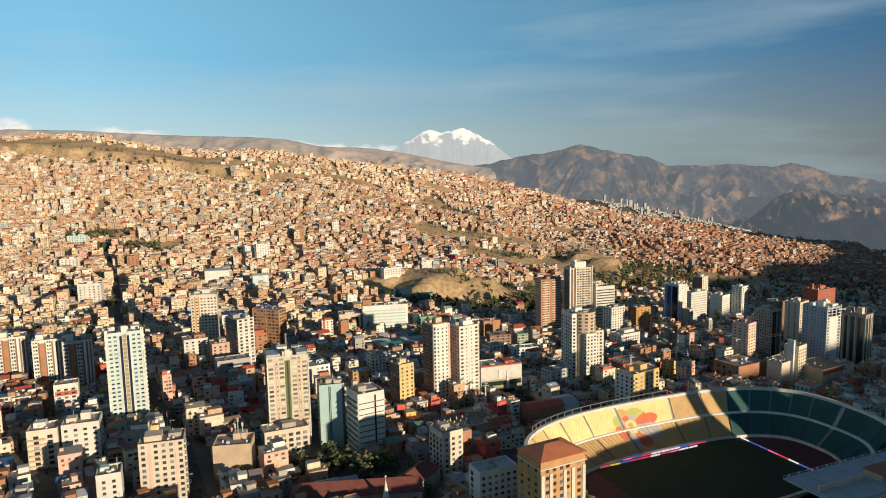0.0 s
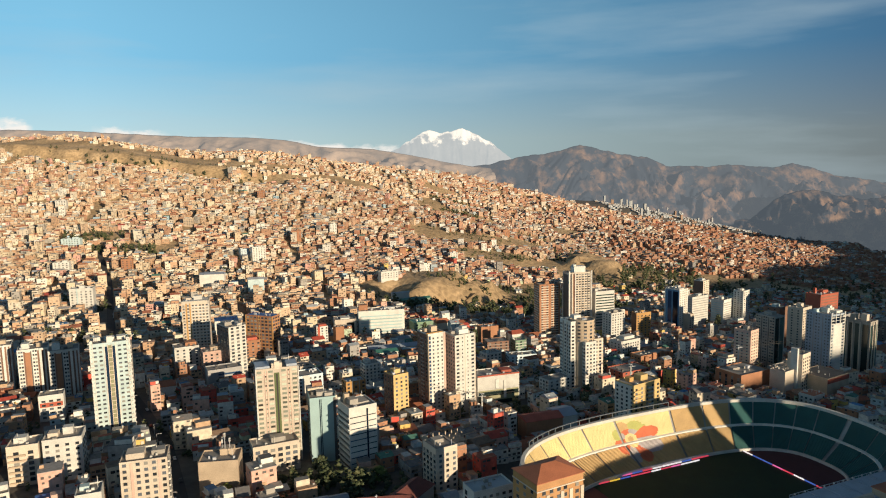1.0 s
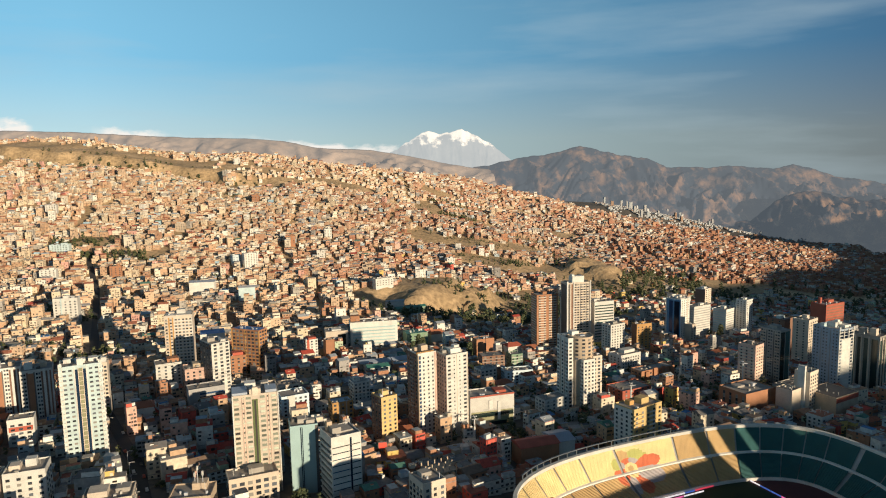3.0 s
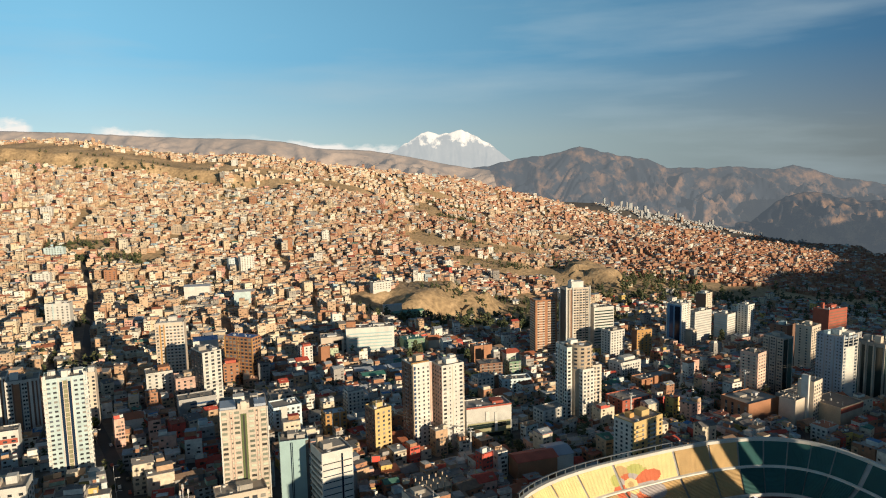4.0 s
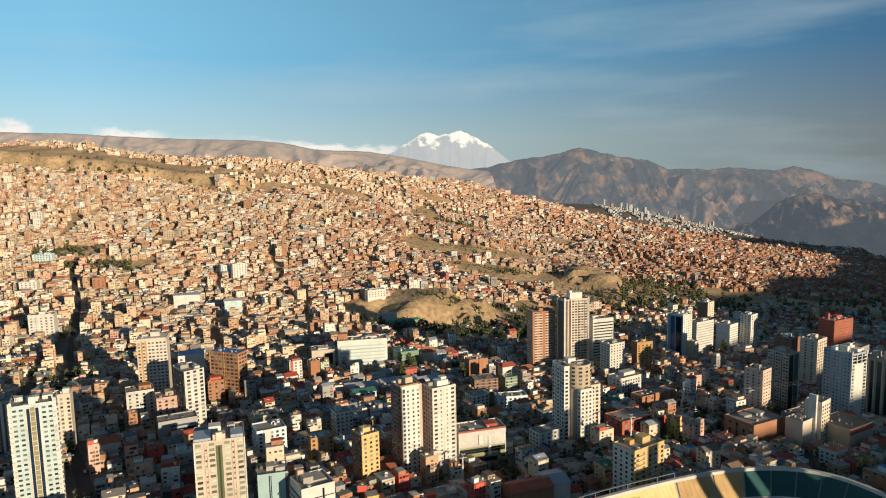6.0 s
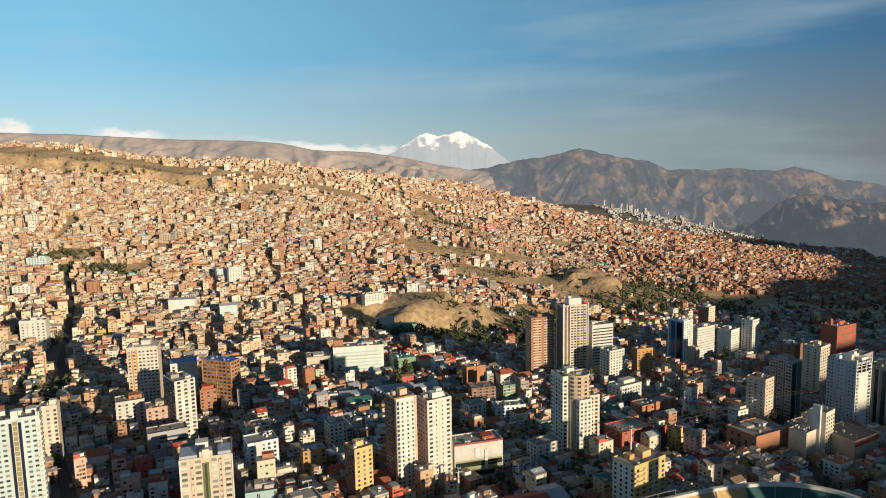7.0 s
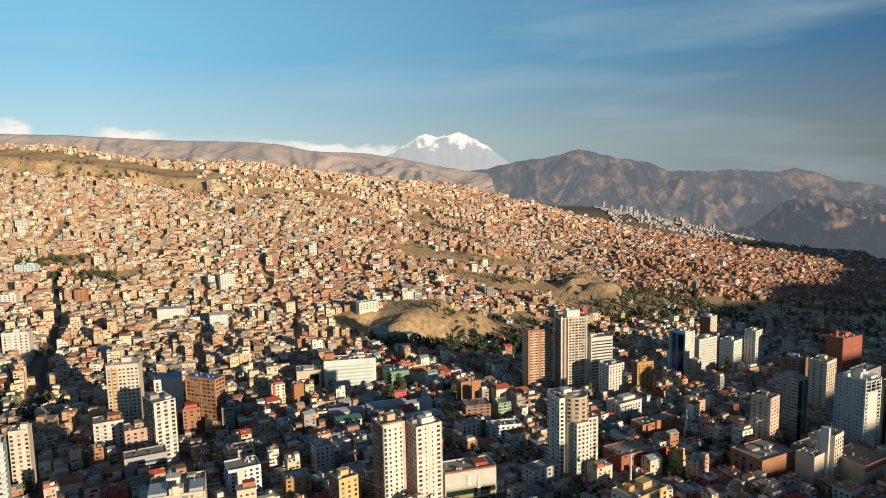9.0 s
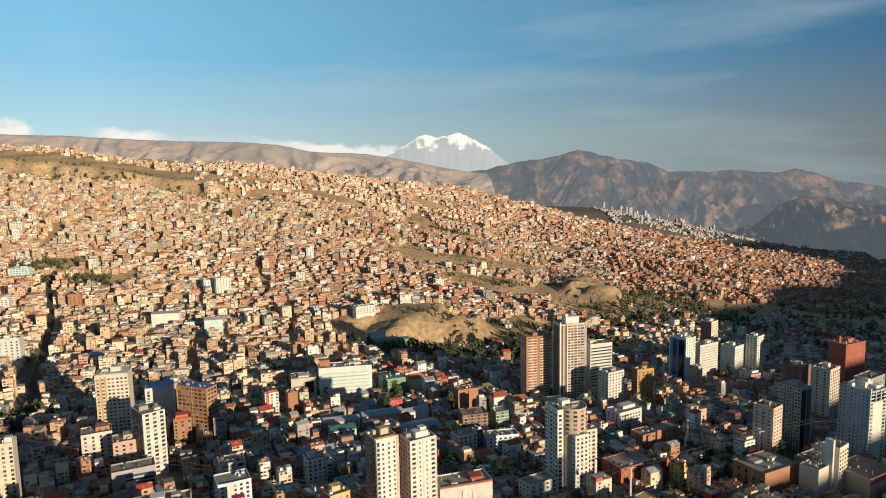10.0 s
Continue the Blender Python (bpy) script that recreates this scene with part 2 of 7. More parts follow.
M["leaf"] = palette("foliage", [(0.040, 0.055, 0.020, 3), (0.060, 0.074, 0.028, 3), (0.095, 0.098, 0.04, 3)], rough=0.7, scale=1.5)
M["leaf_light"] = palette("bright_foliage", [(0.12, 0.14, 0.02, 3), (0.09, 0.12, 0.025, 3)], rough=0.7, scale=1.5)
M["bark"] = plain("bark", (0.10, 0.07, 0.05), 0.95)


# ---- shape of the land ----
GX = [-1150, -650, -350, -100, 80, 280, 480, 800, 1200, 1900]
GY = [-400, 350, 600, 850, 1050, 1300, 1500, 1650, 1750, 2050, 2300]
GZ = [
    (64, 50, 41, 33, 27, 20, 12, 1, -13, -38),
    (51, 36, 25, 15, 9, 1, -7, -19, -36, -63),
    (45, 29, 16, 6, -2, -11, -19, -32, -52, -79),
    (44, 26, 9, -13, -26, -30, -37, -49, -72, -99),
    (68, 40, 17, -12, -42, -49, -58, -73, -96, -133),
    (113, 77, 51, 9, -25, -50, -79, -107, -136, -173),
    (156, 120, 89, 41, 5, -34, -57, -103, -148, -189),
    (197, 161, 120, 68, 22, -21, -46, -95, -162, -203),
    (237, 184, 140, 84, 31, -13, -38, -76, -154, -205),
    (273, 217, 194, 150, 93, 20, -5, -60, -134, -201),
    (270, 214, 188, 154, 134, 82, 32, -52, -126, -284),
]
CREST = [2300, 2300, 2300, 2300, 2320, 2370, 2410, 2400, 2540, 2990]      # where the last row runs: the crest against the far valley
_gx, _gy, _gz = np.array(GX, float), np.array(GY, float), np.array(GZ, float)


def waves(x, y, size, seed):
    """Smooth rolling relief between about -1 and 1."""
    rng = np.random.RandomState(seed)
    out = 0.0
    for k in range(7):
        a, ph, f = rng.uniform(0, 6.28), rng.uniform(0, 6.28), rng.uniform(0.7, 1.5) * 6.28 / size
        out = out + np.sin((x * math.cos(a) + y * math.sin(a)) * f + ph)
    return out / 4.0


def land(x, y):
    """Height of the ground in metres, for numbers or arrays."""
    x, y = np.asarray(x, float), np.asarray(y, float)
    i = np.clip(np.searchsorted(_gx, x) - 1, 0, len(_gx) - 2)
    far = np.interp(x, GX, CREST)
    yy = y
    y = np.where(y > 2050, 2050 + np.minimum((y - 2050) / (far - 2050), 1) * 250, y)
    j = np.clip(np.searchsorted(_gy, y) - 1, 0, len(_gy) - 2)
    u = np.clip((x - _gx[i]) / (_gx[i + 1] - _gx[i]), 0, 1)
    v = np.clip((y - _gy[j]) / (_gy[j + 1] - _gy[j]), 0, 1)
    z = (_gz[j, i] * (1 - u) + _gz[j, i + 1] * u) * (1 - v) + (_gz[j + 1, i] * (1 - u) + _gz[j + 1, i + 1] * u) * v
    y = yy
    # beyond the crest the land falls to the far valley's floor, with a low ridge standing on it
    fall = np.clip((y - far - 20) / 260, 0, 1)
    floor = np.interp(x, [-200, 500, 1040, 1275, 1520, 1860, 1960, 2220, 3000], [40, -60, -84, -140, -198, -230, -262, -340, -360])
    floor = floor - 150 * np.clip((3950 - y) / 500, 0, 1) * np.clip((1750 - x) / 300, 0, 1)
    floor = floor + np.clip(1 - np.abs(x - 2030) / 260, 0, 1) * 75 * np.exp(-((y - 3560 - 0.3 * (x - 2030)) / 90) ** 2)
    z = z + fall * fall * (3 - 2 * fall) * np.minimum(floor - z, 0)
    hilly = np.clip((y - 950) / 350, 0, 1) * np.clip((3000 - y) / 500, 0, 1)
    z = z + hilly * (waves(x, y, 420, 3) * 7 + waves(x, y, 130, 5) * 3.0)
    # eroded bluff above the hospital, and the clay cliff behind the tall towers
    edge = np.clip((1.05 + 0.2 * waves(x, y, 110, 8) + 0.08 * waves(x, y, 38, 10) - np.sqrt(((x + 28) / 122) ** 2 + ((y - 1135) / 98) ** 2)) / 0.5, 0, 1)
    z = z + edge * edge * (3 - 2 * edge) * np.maximum(2.5 + 2.5 * waves(x, y, 40, 14) - z, 0)
    z = z - 30 * edge * (1 - edge) * np.abs(waves(x, y, 46, 19)) - 3 * edge * np.abs(waves(x, y, 30, 20))
    cliff = np.clip((1.0 + 0.3 * waves(x, y, 60, 9) + 0.2 * waves(x, y, 30, 11) - np.sqrt(((x - 322) / 52) ** 2 + ((y - 1455) / 95) ** 2)) / 0.3, 0, 1)
    z = z + cliff * cliff * (3 - 2 * cliff) * (18 + 6 * waves(x, y, 34, 15))
    # eroded bank under the crest of the high hill
    brink = 1815 - 0.13 * (x + 700) + 7 * waves(x, x * 0, 60, 17) + 4 * waves(x, x * 0, 31, 18)
    low = np.where(y < brink, np.exp(-np.maximum(brink - y, 0) / 110), np.clip(1 - (y - brink) / 26, 0, 1))
    z = z - 34 * low * np.clip((-330 - x) / 200, 0, 1)
    # high ground out of sight towards the sun, which shades the valley in the evening
    sx, cx = x * math.sin(radians(SUN_AZ)) - y * math.cos(radians(SUN_AZ)), x * math.cos(radians(SUN_AZ)) + y * math.sin(radians(SUN_AZ))
    crest = np.interp(cx, [150, 420, 590, 1060, 1700, 2110, 2520, 2830, 3450], [142, 172, 177, 179, 163, 137, 131, 146, 162]) + waves(cx, sx * 0, 260, 12) * 7
    rise = np.clip(1 - np.abs(sx - 820) / 380, 0, 1)
    rise = rise * rise * (3 - 2 * rise) * np.clip((cx - 0) / 250, 0, 1)
    z = z + rise * np.maximum(crest - z, 0)
    # the stadium's bowl
    c, s = math.cos(radians(22.9)), math.sin(radians(22.9))
    r = (np.abs(((x - 146.1) * c + (y - 366.1) * s) / 108) ** 2.9 + np.abs((-(x - 146.1) * s + (y - 366.1) * c) / 68) ** 2.9) ** 0.345
    m = np.clip((1.16 - r) * 7, 0, 1)
    return z * (1 - m) + 3.6 * m


# ---- mesh helpers ----
def box(bm, x0, x1, y0, y1, z0, z1, mat=0, bottom=True):
    v = [bm.verts.new(p) for p in ((x0, y0, z0), (x1, y0, z0), (x1, y1, z0), (x0, y1, z0), (x0, y0, z1), (x1, y0, z1), (x1, y1, z1), (x0, y1, z1))]
    faces = [(0, 1, 5, 4), (1, 2, 6, 5), (2, 3, 7, 6), (3, 0, 4, 7), (4, 5, 6, 7)] + ([(3, 2, 1, 0)] if bottom else [])
    for f in faces:
        bm.faces.new([v[i] for i in f]).material_index = mat
    return v


def finish(bm, name, mats):
    me = bpy.data.meshes.new(name)
    bm.to_mesh(me)
    bm.free()
    for m in mats if isinstance(mats, (list, tuple)) else [mats]:
        me.materials.append(m)
    return me


def thing(name, bm, mats, m=None, **tags):
    ob = new(name, finish(bm, name, mats))
    if m is not None:
        ob.matrix_world = m
    return tagged(ob, **tags)


def part(name, bm, mats, parent, label=""):
    ob = new(name, finish(bm, name, mats))
    ob.parent = parent
    return tagged(ob, label=label)


def piece(name, me, parent, x, y, z, rz=0.0):
    ob = new(name, me)
    ob.parent = parent
    ob.location, ob.rotation_euler = (x, y, z), (0, 0, rz)
    return ob


def shell(w, d, h, rim=0.9, thick=0.35, foot=4.0):
    """Walls of a block with a parapet round its sunk roof; centre of the base at the origin."""
    bm = bmesh.new()
    x, y, a, b = w / 2, d / 2, w / 2 - thick, d / 2 - thick
    lo = [bm.verts.new((sx * x, sy * y, -foot)) for sx, sy in ((-1, -1), (1, -1), (1, 1), (-1, 1))]
    hi = [bm.verts.new((sx * x, sy * y, h)) for sx, sy in ((-1, -1), (1, -1), (1, 1), (-1, 1))]
    inn = [bm.verts.new((sx * a, sy * b, h)) for sx, sy in ((-1, -1), (1, -1), (1, 1), (-1, 1))]
    sunk = [bm.verts.new((sx * a, sy * b, h - rim)) for sx, sy in ((-1, -1), (1, -1), (1, 1), (-1, 1))]
    for i in range(4):
        j = (i + 1) % 4
        bm.faces.new((lo[i], lo[j], hi[j], hi[i]))
        bm.faces.new((hi[i], hi[j], inn[j], inn[i]))
        bm.faces.new((inn[i], inn[j], sunk[j], sunk[i]))
    bm.faces.new(sunk)
    return bm


_panes = {}


def pane_mesh(w, h, mat):
    """A window: a glazed pane in a raised frame with a sill."""
    key = (round(w, 1), round(h, 1), mat)
    if key not in _panes:
        bm = bmesh.new()
        box(bm, -w / 2, w / 2, -0.18, 0.02, -h / 2, h / 2, 0)
        box(bm, -w / 2 - 0.1, w / 2 + 0.1, -0.28, 0.02, -h / 2 - 0.14, -h / 2, 1)
        _panes[key] = finish(bm, "window", [M[mat], M["concrete"]])
    return _panes[key]




def face_frame(face, w, d):
    """Width of a face, and how to get from a place along it (0 to 1) to x, y and the turn."""
    if face == "front":
        return w, lambda f, o: ((f - 0.5) * w, -d / 2 - o, 0.0)
    if face == "right":
        return d, lambda f, o: (w / 2 + o, (f - 0.5) * d, math.pi / 2)
    if face == "left":
        return d, lambda f, o: (-w / 2 - o, (0.5 - f) * d, -math.pi / 2)
    return w, lambda f, o: ((0.5 - f) * w, d / 2 + o, math.pi)


def block(label, category, x, y, top, w, d, rot, wall, storey=2.8, wins=(), strips=(), bands=(), huts=(), roof="roofing", name="apartment_tower", glass="glass", rim=0.9, first=1.5, group="", base=None):
    """A building with flat roof. wins: (face, places along it, width, height); strips: (face, from, to, material, proud, bottom share, top share);
    bands: (face, from, to, material, proud, height): one at each storey; huts: (x, y, width, depth, height, material) on the roof."""
    z = float(land(x, y)) if base is None else base
    h = top - z
    ob = thing(name, shell(w, d, h, rim), M[wall], pose(x, y, z, 0, 0, rot), label=label, category=category, group=group)
    bm = bmesh.new()
    box(bm, -w / 2 + 0.36, w / 2 - 0.36, -d / 2 + 0.36, d / 2 - 0.36, h - rim, h - rim + 0.15)
    part("roof", bm, M[roof], ob)
    n = max(1, int((h - first) / storey))
    for face, fs, ww, wh in wins:
        wid, at = face_frame(face, w, d)
        me = pane_mesh(min(ww * 1.05, wid / len(fs) * 0.72), wh, glass)
        for k in range(n):
            for f in fs:
                px, py, rz = at(f, 0.0)
                piece("window", me, ob, px, py, first + storey * (k + 0.55), rz)
    for face, f0, f1, mat, proud, z0, z1 in strips:
        wid, at = face_frame(face, w, d)
        bm = bmesh.new()
        box(bm, -(f1 - f0) * wid / 2, (f1 - f0) * wid / 2, -proud, 0.0, h * z0, h * z1)
        p = part("facade_strip", bm, M[mat], ob)
        px, py, rz = at((f0 + f1) / 2, 0.0)
        p.location, p.rotation_euler = (px, py, 0), (0, 0, rz)
    for face, f0, f1, mat, proud, bh in bands:
        wid, at = face_frame(face, w, d)
        bm = bmesh.new()
        box(bm, -(f1 - f0) * wid / 2, (f1 - f0) * wid / 2, -proud, 0.0, 0, bh)
        me = finish(bm, "balcony", M[mat])
        px, py, rz = at((f0 + f1) / 2, 0.0)
        for k in range(n):
            piece("balcony", me, ob, px, py, first + storey * k, rz)
    for hx, hy, hw, hd, hh, mat in huts:
        part("roof_room", (lambda b: (box(b, hx - hw / 2, hx + hw / 2, hy - hd / 2, hy + hd / 2, h - rim + 0.1, h - rim + hh), b)[1])(bmesh.new()), M[mat], ob)
    q = random.Random(int(x * 31 + y * 17))
    bm = bmesh.new()
    for k in range(q.randint(3, 6)):
        ex, ey, es, eh = q.uniform(-0.4, 0.4) * w, q.uniform(-0.4, 0.4) * d, q.uniform(0.4, 1.1), q.uniform(0.7, 1.9)
        box(bm, ex - es, ex + es, ey - es * 0.8, ey + es * 0.8, h - rim + 0.1, h - rim + 0.1 + eh)
    for k in range(q.randint(0, 2)):
        ex, ey = q.uniform(-0.4, 0.4) * w, q.uniform(-0.4, 0.4) * d
        box(bm, ex - 0.09, ex + 0.09, ey - 0.09, ey + 0.09, h - rim + 0.1, h + q.uniform(2, 5))
    tagged(part("roof_equipment", bm, M[q.choice(("concrete", "white", "steel", "dark_grey"))], ob), kind="stuff")
    return ob


# ---- ground ----
def ground_mat():
    m, t, b = node_mat("ground")
    n, l = t.nodes, t.links
    geo = n.new("ShaderNodeNewGeometry")
    sep = n.new("ShaderNodeSeparateXYZ")
    l.new(geo.outputs["Position"], sep.inputs[0])
    a, c = n.new("ShaderNodeTexNoise"), n.new("ShaderNodeTexNoise")
    a.inputs["Scale"].default_value, a.inputs["Detail"].default_value = 0.012, 8
    c.inputs["Scale"].default_value, c.inputs["Detail"].default_value = 0.15, 6
    for q in (a, c):
        l.new(geo.outputs["Position"], q.inputs["Vector"])
    r1 = n.new("ShaderNodeValToRGB")
    e = r1.color_ramp.elements
    e[0].position, e[0].color = 0.30, (0.33, 0.235, 0.13, 1)
    e[1].position, e[1].color = 0.66, (0.57, 0.40, 0.23, 1)
    e.new(0.5).color = (0.44, 0.305, 0.17, 1)
    l.new(a.outputs["Fac"], r1.inputs["Fac"])
    r2 = n.new("ShaderNodeMapRange")
    r2.inputs["From Min"].default_value, r2.inputs["From Max"].default_value, r2.inputs["To Min"].default_value, r2.inputs["To Max"].default_value = 0.3, 0.7, 0.6, 1.25
    l.new(c.outputs["Fac"], r2.inputs["Value"])
    earth = n.new("ShaderNodeMixRGB")
    earth.blend_type, earth.inputs["Fac"].default_value = "MULTIPLY", 1
    l.new(r1.outputs[0], earth.inputs["Color1"]), l.new(r2.outputs[0], earth.inputs["Color2"])
    scrub = n.new("ShaderNodeMapRange")     # darker brown base colour on the far valley floor
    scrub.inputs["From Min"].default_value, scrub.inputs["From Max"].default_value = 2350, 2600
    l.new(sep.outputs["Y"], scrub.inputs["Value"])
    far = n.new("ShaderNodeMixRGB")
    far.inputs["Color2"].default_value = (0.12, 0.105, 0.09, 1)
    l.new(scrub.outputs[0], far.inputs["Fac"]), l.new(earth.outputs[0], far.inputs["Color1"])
    town = n.new("ShaderNodeMapRange")      # paved town below, bare earth on the hill
    town.inputs["From Min"].default_value, town.inputs["From Max"].default_value = 830, 980
    l.new(sep.outputs["Y"], town.inputs["Value"])
    pave = n.new("ShaderNodeMixRGB")
    pave.inputs["Color1"].default_value, pave.inputs["Color2"].default_value = (0.045, 0.044, 0.042, 1), (0.17, 0.15, 0.125, 1)
    l.new(c.outputs["Fac"], pave.inputs["Fac"])
    mix = n.new("ShaderNodeMixRGB")
    l.new(town.outputs[0], mix.inputs["Fac"]), l.new(pave.outputs[0], mix.inputs["Color1"]), l.new(far.outputs[0], mix.inputs["Color2"])
    l.new(mix.outputs[0], b.inputs["Base Color"])
    b.inputs["Roughness"].default_value = 0.95
    bp = n.new("ShaderNodeBump")
    bp.inputs["Strength"].default_value, bp.inputs["Distance"].default_value = 0.6, 2.0
    l.new(c.outputs["Fac"], bp.inputs["Height"]), l.new(bp.outputs["Normal"], b.inputs["Normal"])
    return m


def sheet(name, xs, ys, height, mats):
    X, Y = np.meshgrid(xs, ys)
    Z = height(X, Y)
    nx, ny = len(xs), len(ys)
    idx = np.arange(nx * ny).reshape(ny, nx)
    quads = np.stack([idx[:-1, :-1], idx[:-1, 1:], idx[1:, 1:], idx[1:, :-1]], -1).reshape(-1, 4)
    me = bpy.data.meshes.new(name)
    me.from_pydata(np.stack([X, Y, Z], -1).reshape(-1, 3).tolist(), [], quads.tolist())
    me.materials.append(mats)
    me.polygons.foreach_set("use_smooth", [True] * len(me.polygons))
    return new(name, me)


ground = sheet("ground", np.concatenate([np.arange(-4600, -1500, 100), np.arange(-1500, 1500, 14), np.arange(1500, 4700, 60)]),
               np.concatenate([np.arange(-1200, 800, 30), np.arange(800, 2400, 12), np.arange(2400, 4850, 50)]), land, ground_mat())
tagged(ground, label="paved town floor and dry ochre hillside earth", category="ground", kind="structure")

# ---- mountains ----
def mountain_mat(name, low, high, snow=None, haze_glow=(0, 0, 0), at=(0.36, 0.66)):
    m, t, b = node_mat(name)
    n, l = t.nodes, t.links
    geo = n.new("ShaderNodeNewGeometry")
    a = n.new("ShaderNodeTexNoise")
    a.inputs["Scale"].default_value, a.inputs["Detail"].default_value, a.inputs["Roughness"].default_value = 0.009, 9, 0.66
    l.new(geo.outputs["Position"], a.inputs["Vector"])
    # the two rock tones also stand in for shaded and sunlit slopes
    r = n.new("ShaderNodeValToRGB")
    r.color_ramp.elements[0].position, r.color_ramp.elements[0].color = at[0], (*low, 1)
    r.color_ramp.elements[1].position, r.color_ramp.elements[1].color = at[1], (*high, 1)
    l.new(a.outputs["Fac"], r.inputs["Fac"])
    out = r.outputs[0]
    if snow:
        sep = n.new("ShaderNodeSeparateXYZ")
        l.new(geo.outputs["Position"], sep.inputs[0])
        wob = n.new("ShaderNodeMath")
        wob.operation = "MULTIPLY_ADD"
        wob.inputs[1].default_value = 330
        l.new(a.outputs["Fac"], wob.inputs[0]), l.new(sep.outputs["Z"], wob.inputs[2])
        mr = n.new("ShaderNodeMapRange")
        mr.inputs["From Min"].default_value, mr.inputs["From Max"].default_value = snow, snow + 26
        l.new(wob.outputs[0], mr.inputs["Value"])
        mix = n.new("ShaderNodeMixRGB")
        mix.inputs["Color2"].default_value = (0.47, 0.43, 0.39, 1)
        l.new(mr.outputs[0], mix.inputs["Fac"]), l.new(out, mix.inputs["Color1"])
        out = mix.outputs[0]
    l.new(out, b.inputs["Base Color"])
    b.inputs["Roughness"].default_value = 1.0
    b.inputs["Specular IOR Level"].default_value = 0.0
    # distance haze is put into the mountain's emission
    b.inputs["Emission Color"].default_value, b.inputs["Emission Strength"].default_value = (*haze_glow, 1), 1.0
    return m


def rugged(x, y, size, seed):
    """Branching ridges and gullies, about 0 to 1."""
    out, amp, tot = 0.0, 1.0, 0.0
    wx, wy = x + size * 0.25 * waves(x, y, size * 1.3, seed + 90), y + size * 0.25 * waves(x, y, size * 1.1, seed + 91)
    for k in range(5):
        out, tot = out + amp * (1 - np.minimum(np.abs(waves(wx, wy, size, seed + k)), 1)) ** 1.5, tot + amp
        size, amp = size * 0.52, amp * 0.55
    return out / tot


def mountain(name, dist, deep, xs, zs, foot, rough, size, mat, seed, label, step=16, jag=0.0, run=0.7):
    """A range whose crest runs at dist; it falls towards the town over deep metres, cut by gullies."""
    def height(X, Y):
        crest = np.interp(X, xs, zs) + jag * (waves(X, X * 0, 110, seed + 7) + 0.5 * waves(X, X * 0, 47, seed + 8))
        t = np.clip((Y - (dist - deep)) / deep, 0, 1)
        g = rugged(X, Y * run, size, seed)
        body = foot + (crest - foot) * t ** 0.9
        back = np.clip((Y - dist) / 40, 0, 1)
        return body + rough * (g - 0.75) * np.minimum(1, 3.5 * t * (1 - t) + 0.05) * 2.2 - back * 60
    ob = sheet(name, np.arange(xs[0], xs[-1] + 1, step), np.concatenate([np.linspace(dist - deep, dist, 64), [dist + 40]]), height, mat)
    return tagged(ob, label=label, category="mountain", kind="structure")


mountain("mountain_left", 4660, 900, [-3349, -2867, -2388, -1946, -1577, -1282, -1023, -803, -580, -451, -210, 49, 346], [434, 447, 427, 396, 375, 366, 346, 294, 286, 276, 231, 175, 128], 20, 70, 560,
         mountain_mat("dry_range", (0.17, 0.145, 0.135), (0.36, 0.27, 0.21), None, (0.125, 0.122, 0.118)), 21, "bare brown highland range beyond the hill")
# the pale haze over this peak is emission, on the snow as well
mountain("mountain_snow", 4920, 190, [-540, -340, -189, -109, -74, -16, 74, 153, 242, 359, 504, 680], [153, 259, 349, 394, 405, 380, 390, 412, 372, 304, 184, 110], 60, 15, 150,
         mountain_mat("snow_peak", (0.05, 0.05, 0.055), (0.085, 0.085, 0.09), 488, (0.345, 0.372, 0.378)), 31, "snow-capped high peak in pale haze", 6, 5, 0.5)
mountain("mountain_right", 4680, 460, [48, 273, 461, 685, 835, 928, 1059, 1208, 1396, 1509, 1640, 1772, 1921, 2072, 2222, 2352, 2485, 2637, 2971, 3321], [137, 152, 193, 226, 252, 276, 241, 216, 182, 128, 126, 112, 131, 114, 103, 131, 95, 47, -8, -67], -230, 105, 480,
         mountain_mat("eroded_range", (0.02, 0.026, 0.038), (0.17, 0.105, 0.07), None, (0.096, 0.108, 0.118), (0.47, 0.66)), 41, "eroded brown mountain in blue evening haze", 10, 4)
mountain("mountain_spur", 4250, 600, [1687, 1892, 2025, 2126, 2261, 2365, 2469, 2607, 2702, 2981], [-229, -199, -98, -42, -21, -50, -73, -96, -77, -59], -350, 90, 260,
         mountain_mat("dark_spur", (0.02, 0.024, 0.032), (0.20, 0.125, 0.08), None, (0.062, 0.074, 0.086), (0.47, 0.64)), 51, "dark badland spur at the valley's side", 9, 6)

# ---- towers ----
ev = lambda n, a=0.1, b=0.9: [a + (b - a) * i / (n - 1) for i in range(n)]
FOOT = []          # plan of what is built, to keep houses clear of it


def tower(*a, **k):
    ob = block(*a, **k)
    FOOT.append((a[2], a[3], a[5] / 2, a[6] / 2, a[7]))
    return ob


RW = [("front", (0.07, 0.15), 1.2, 1.3), ("front", (0.52, 0.6), 1.1, 1.3), ("right", ev(2, 0.3, 0.7), 1.4, 1.3)]
RS = [("front", 0.2, 0.25, "brown", 0.1, 0, 0.96), ("front", 0.25, 0.42, "brick", 0.25, 0.02, 0.94), ("front", 0.42, 0.46, "dark_grey", 0.1, 0, 0.96), ("front", 0.64, 0.7, "brown", 0.15, 0, 0.96), ("front", 0.7, 0.78, "white", 0.7, 0, 1.0), ("front", 0.78, 0.84, "brown", 0.15, 0, 0.96), ("front", 0.9, 0.95, "brown", 0.15, 0, 0.96), ("right", 0.1, 0.9, "brown", 0.1, 0, 0.95)]
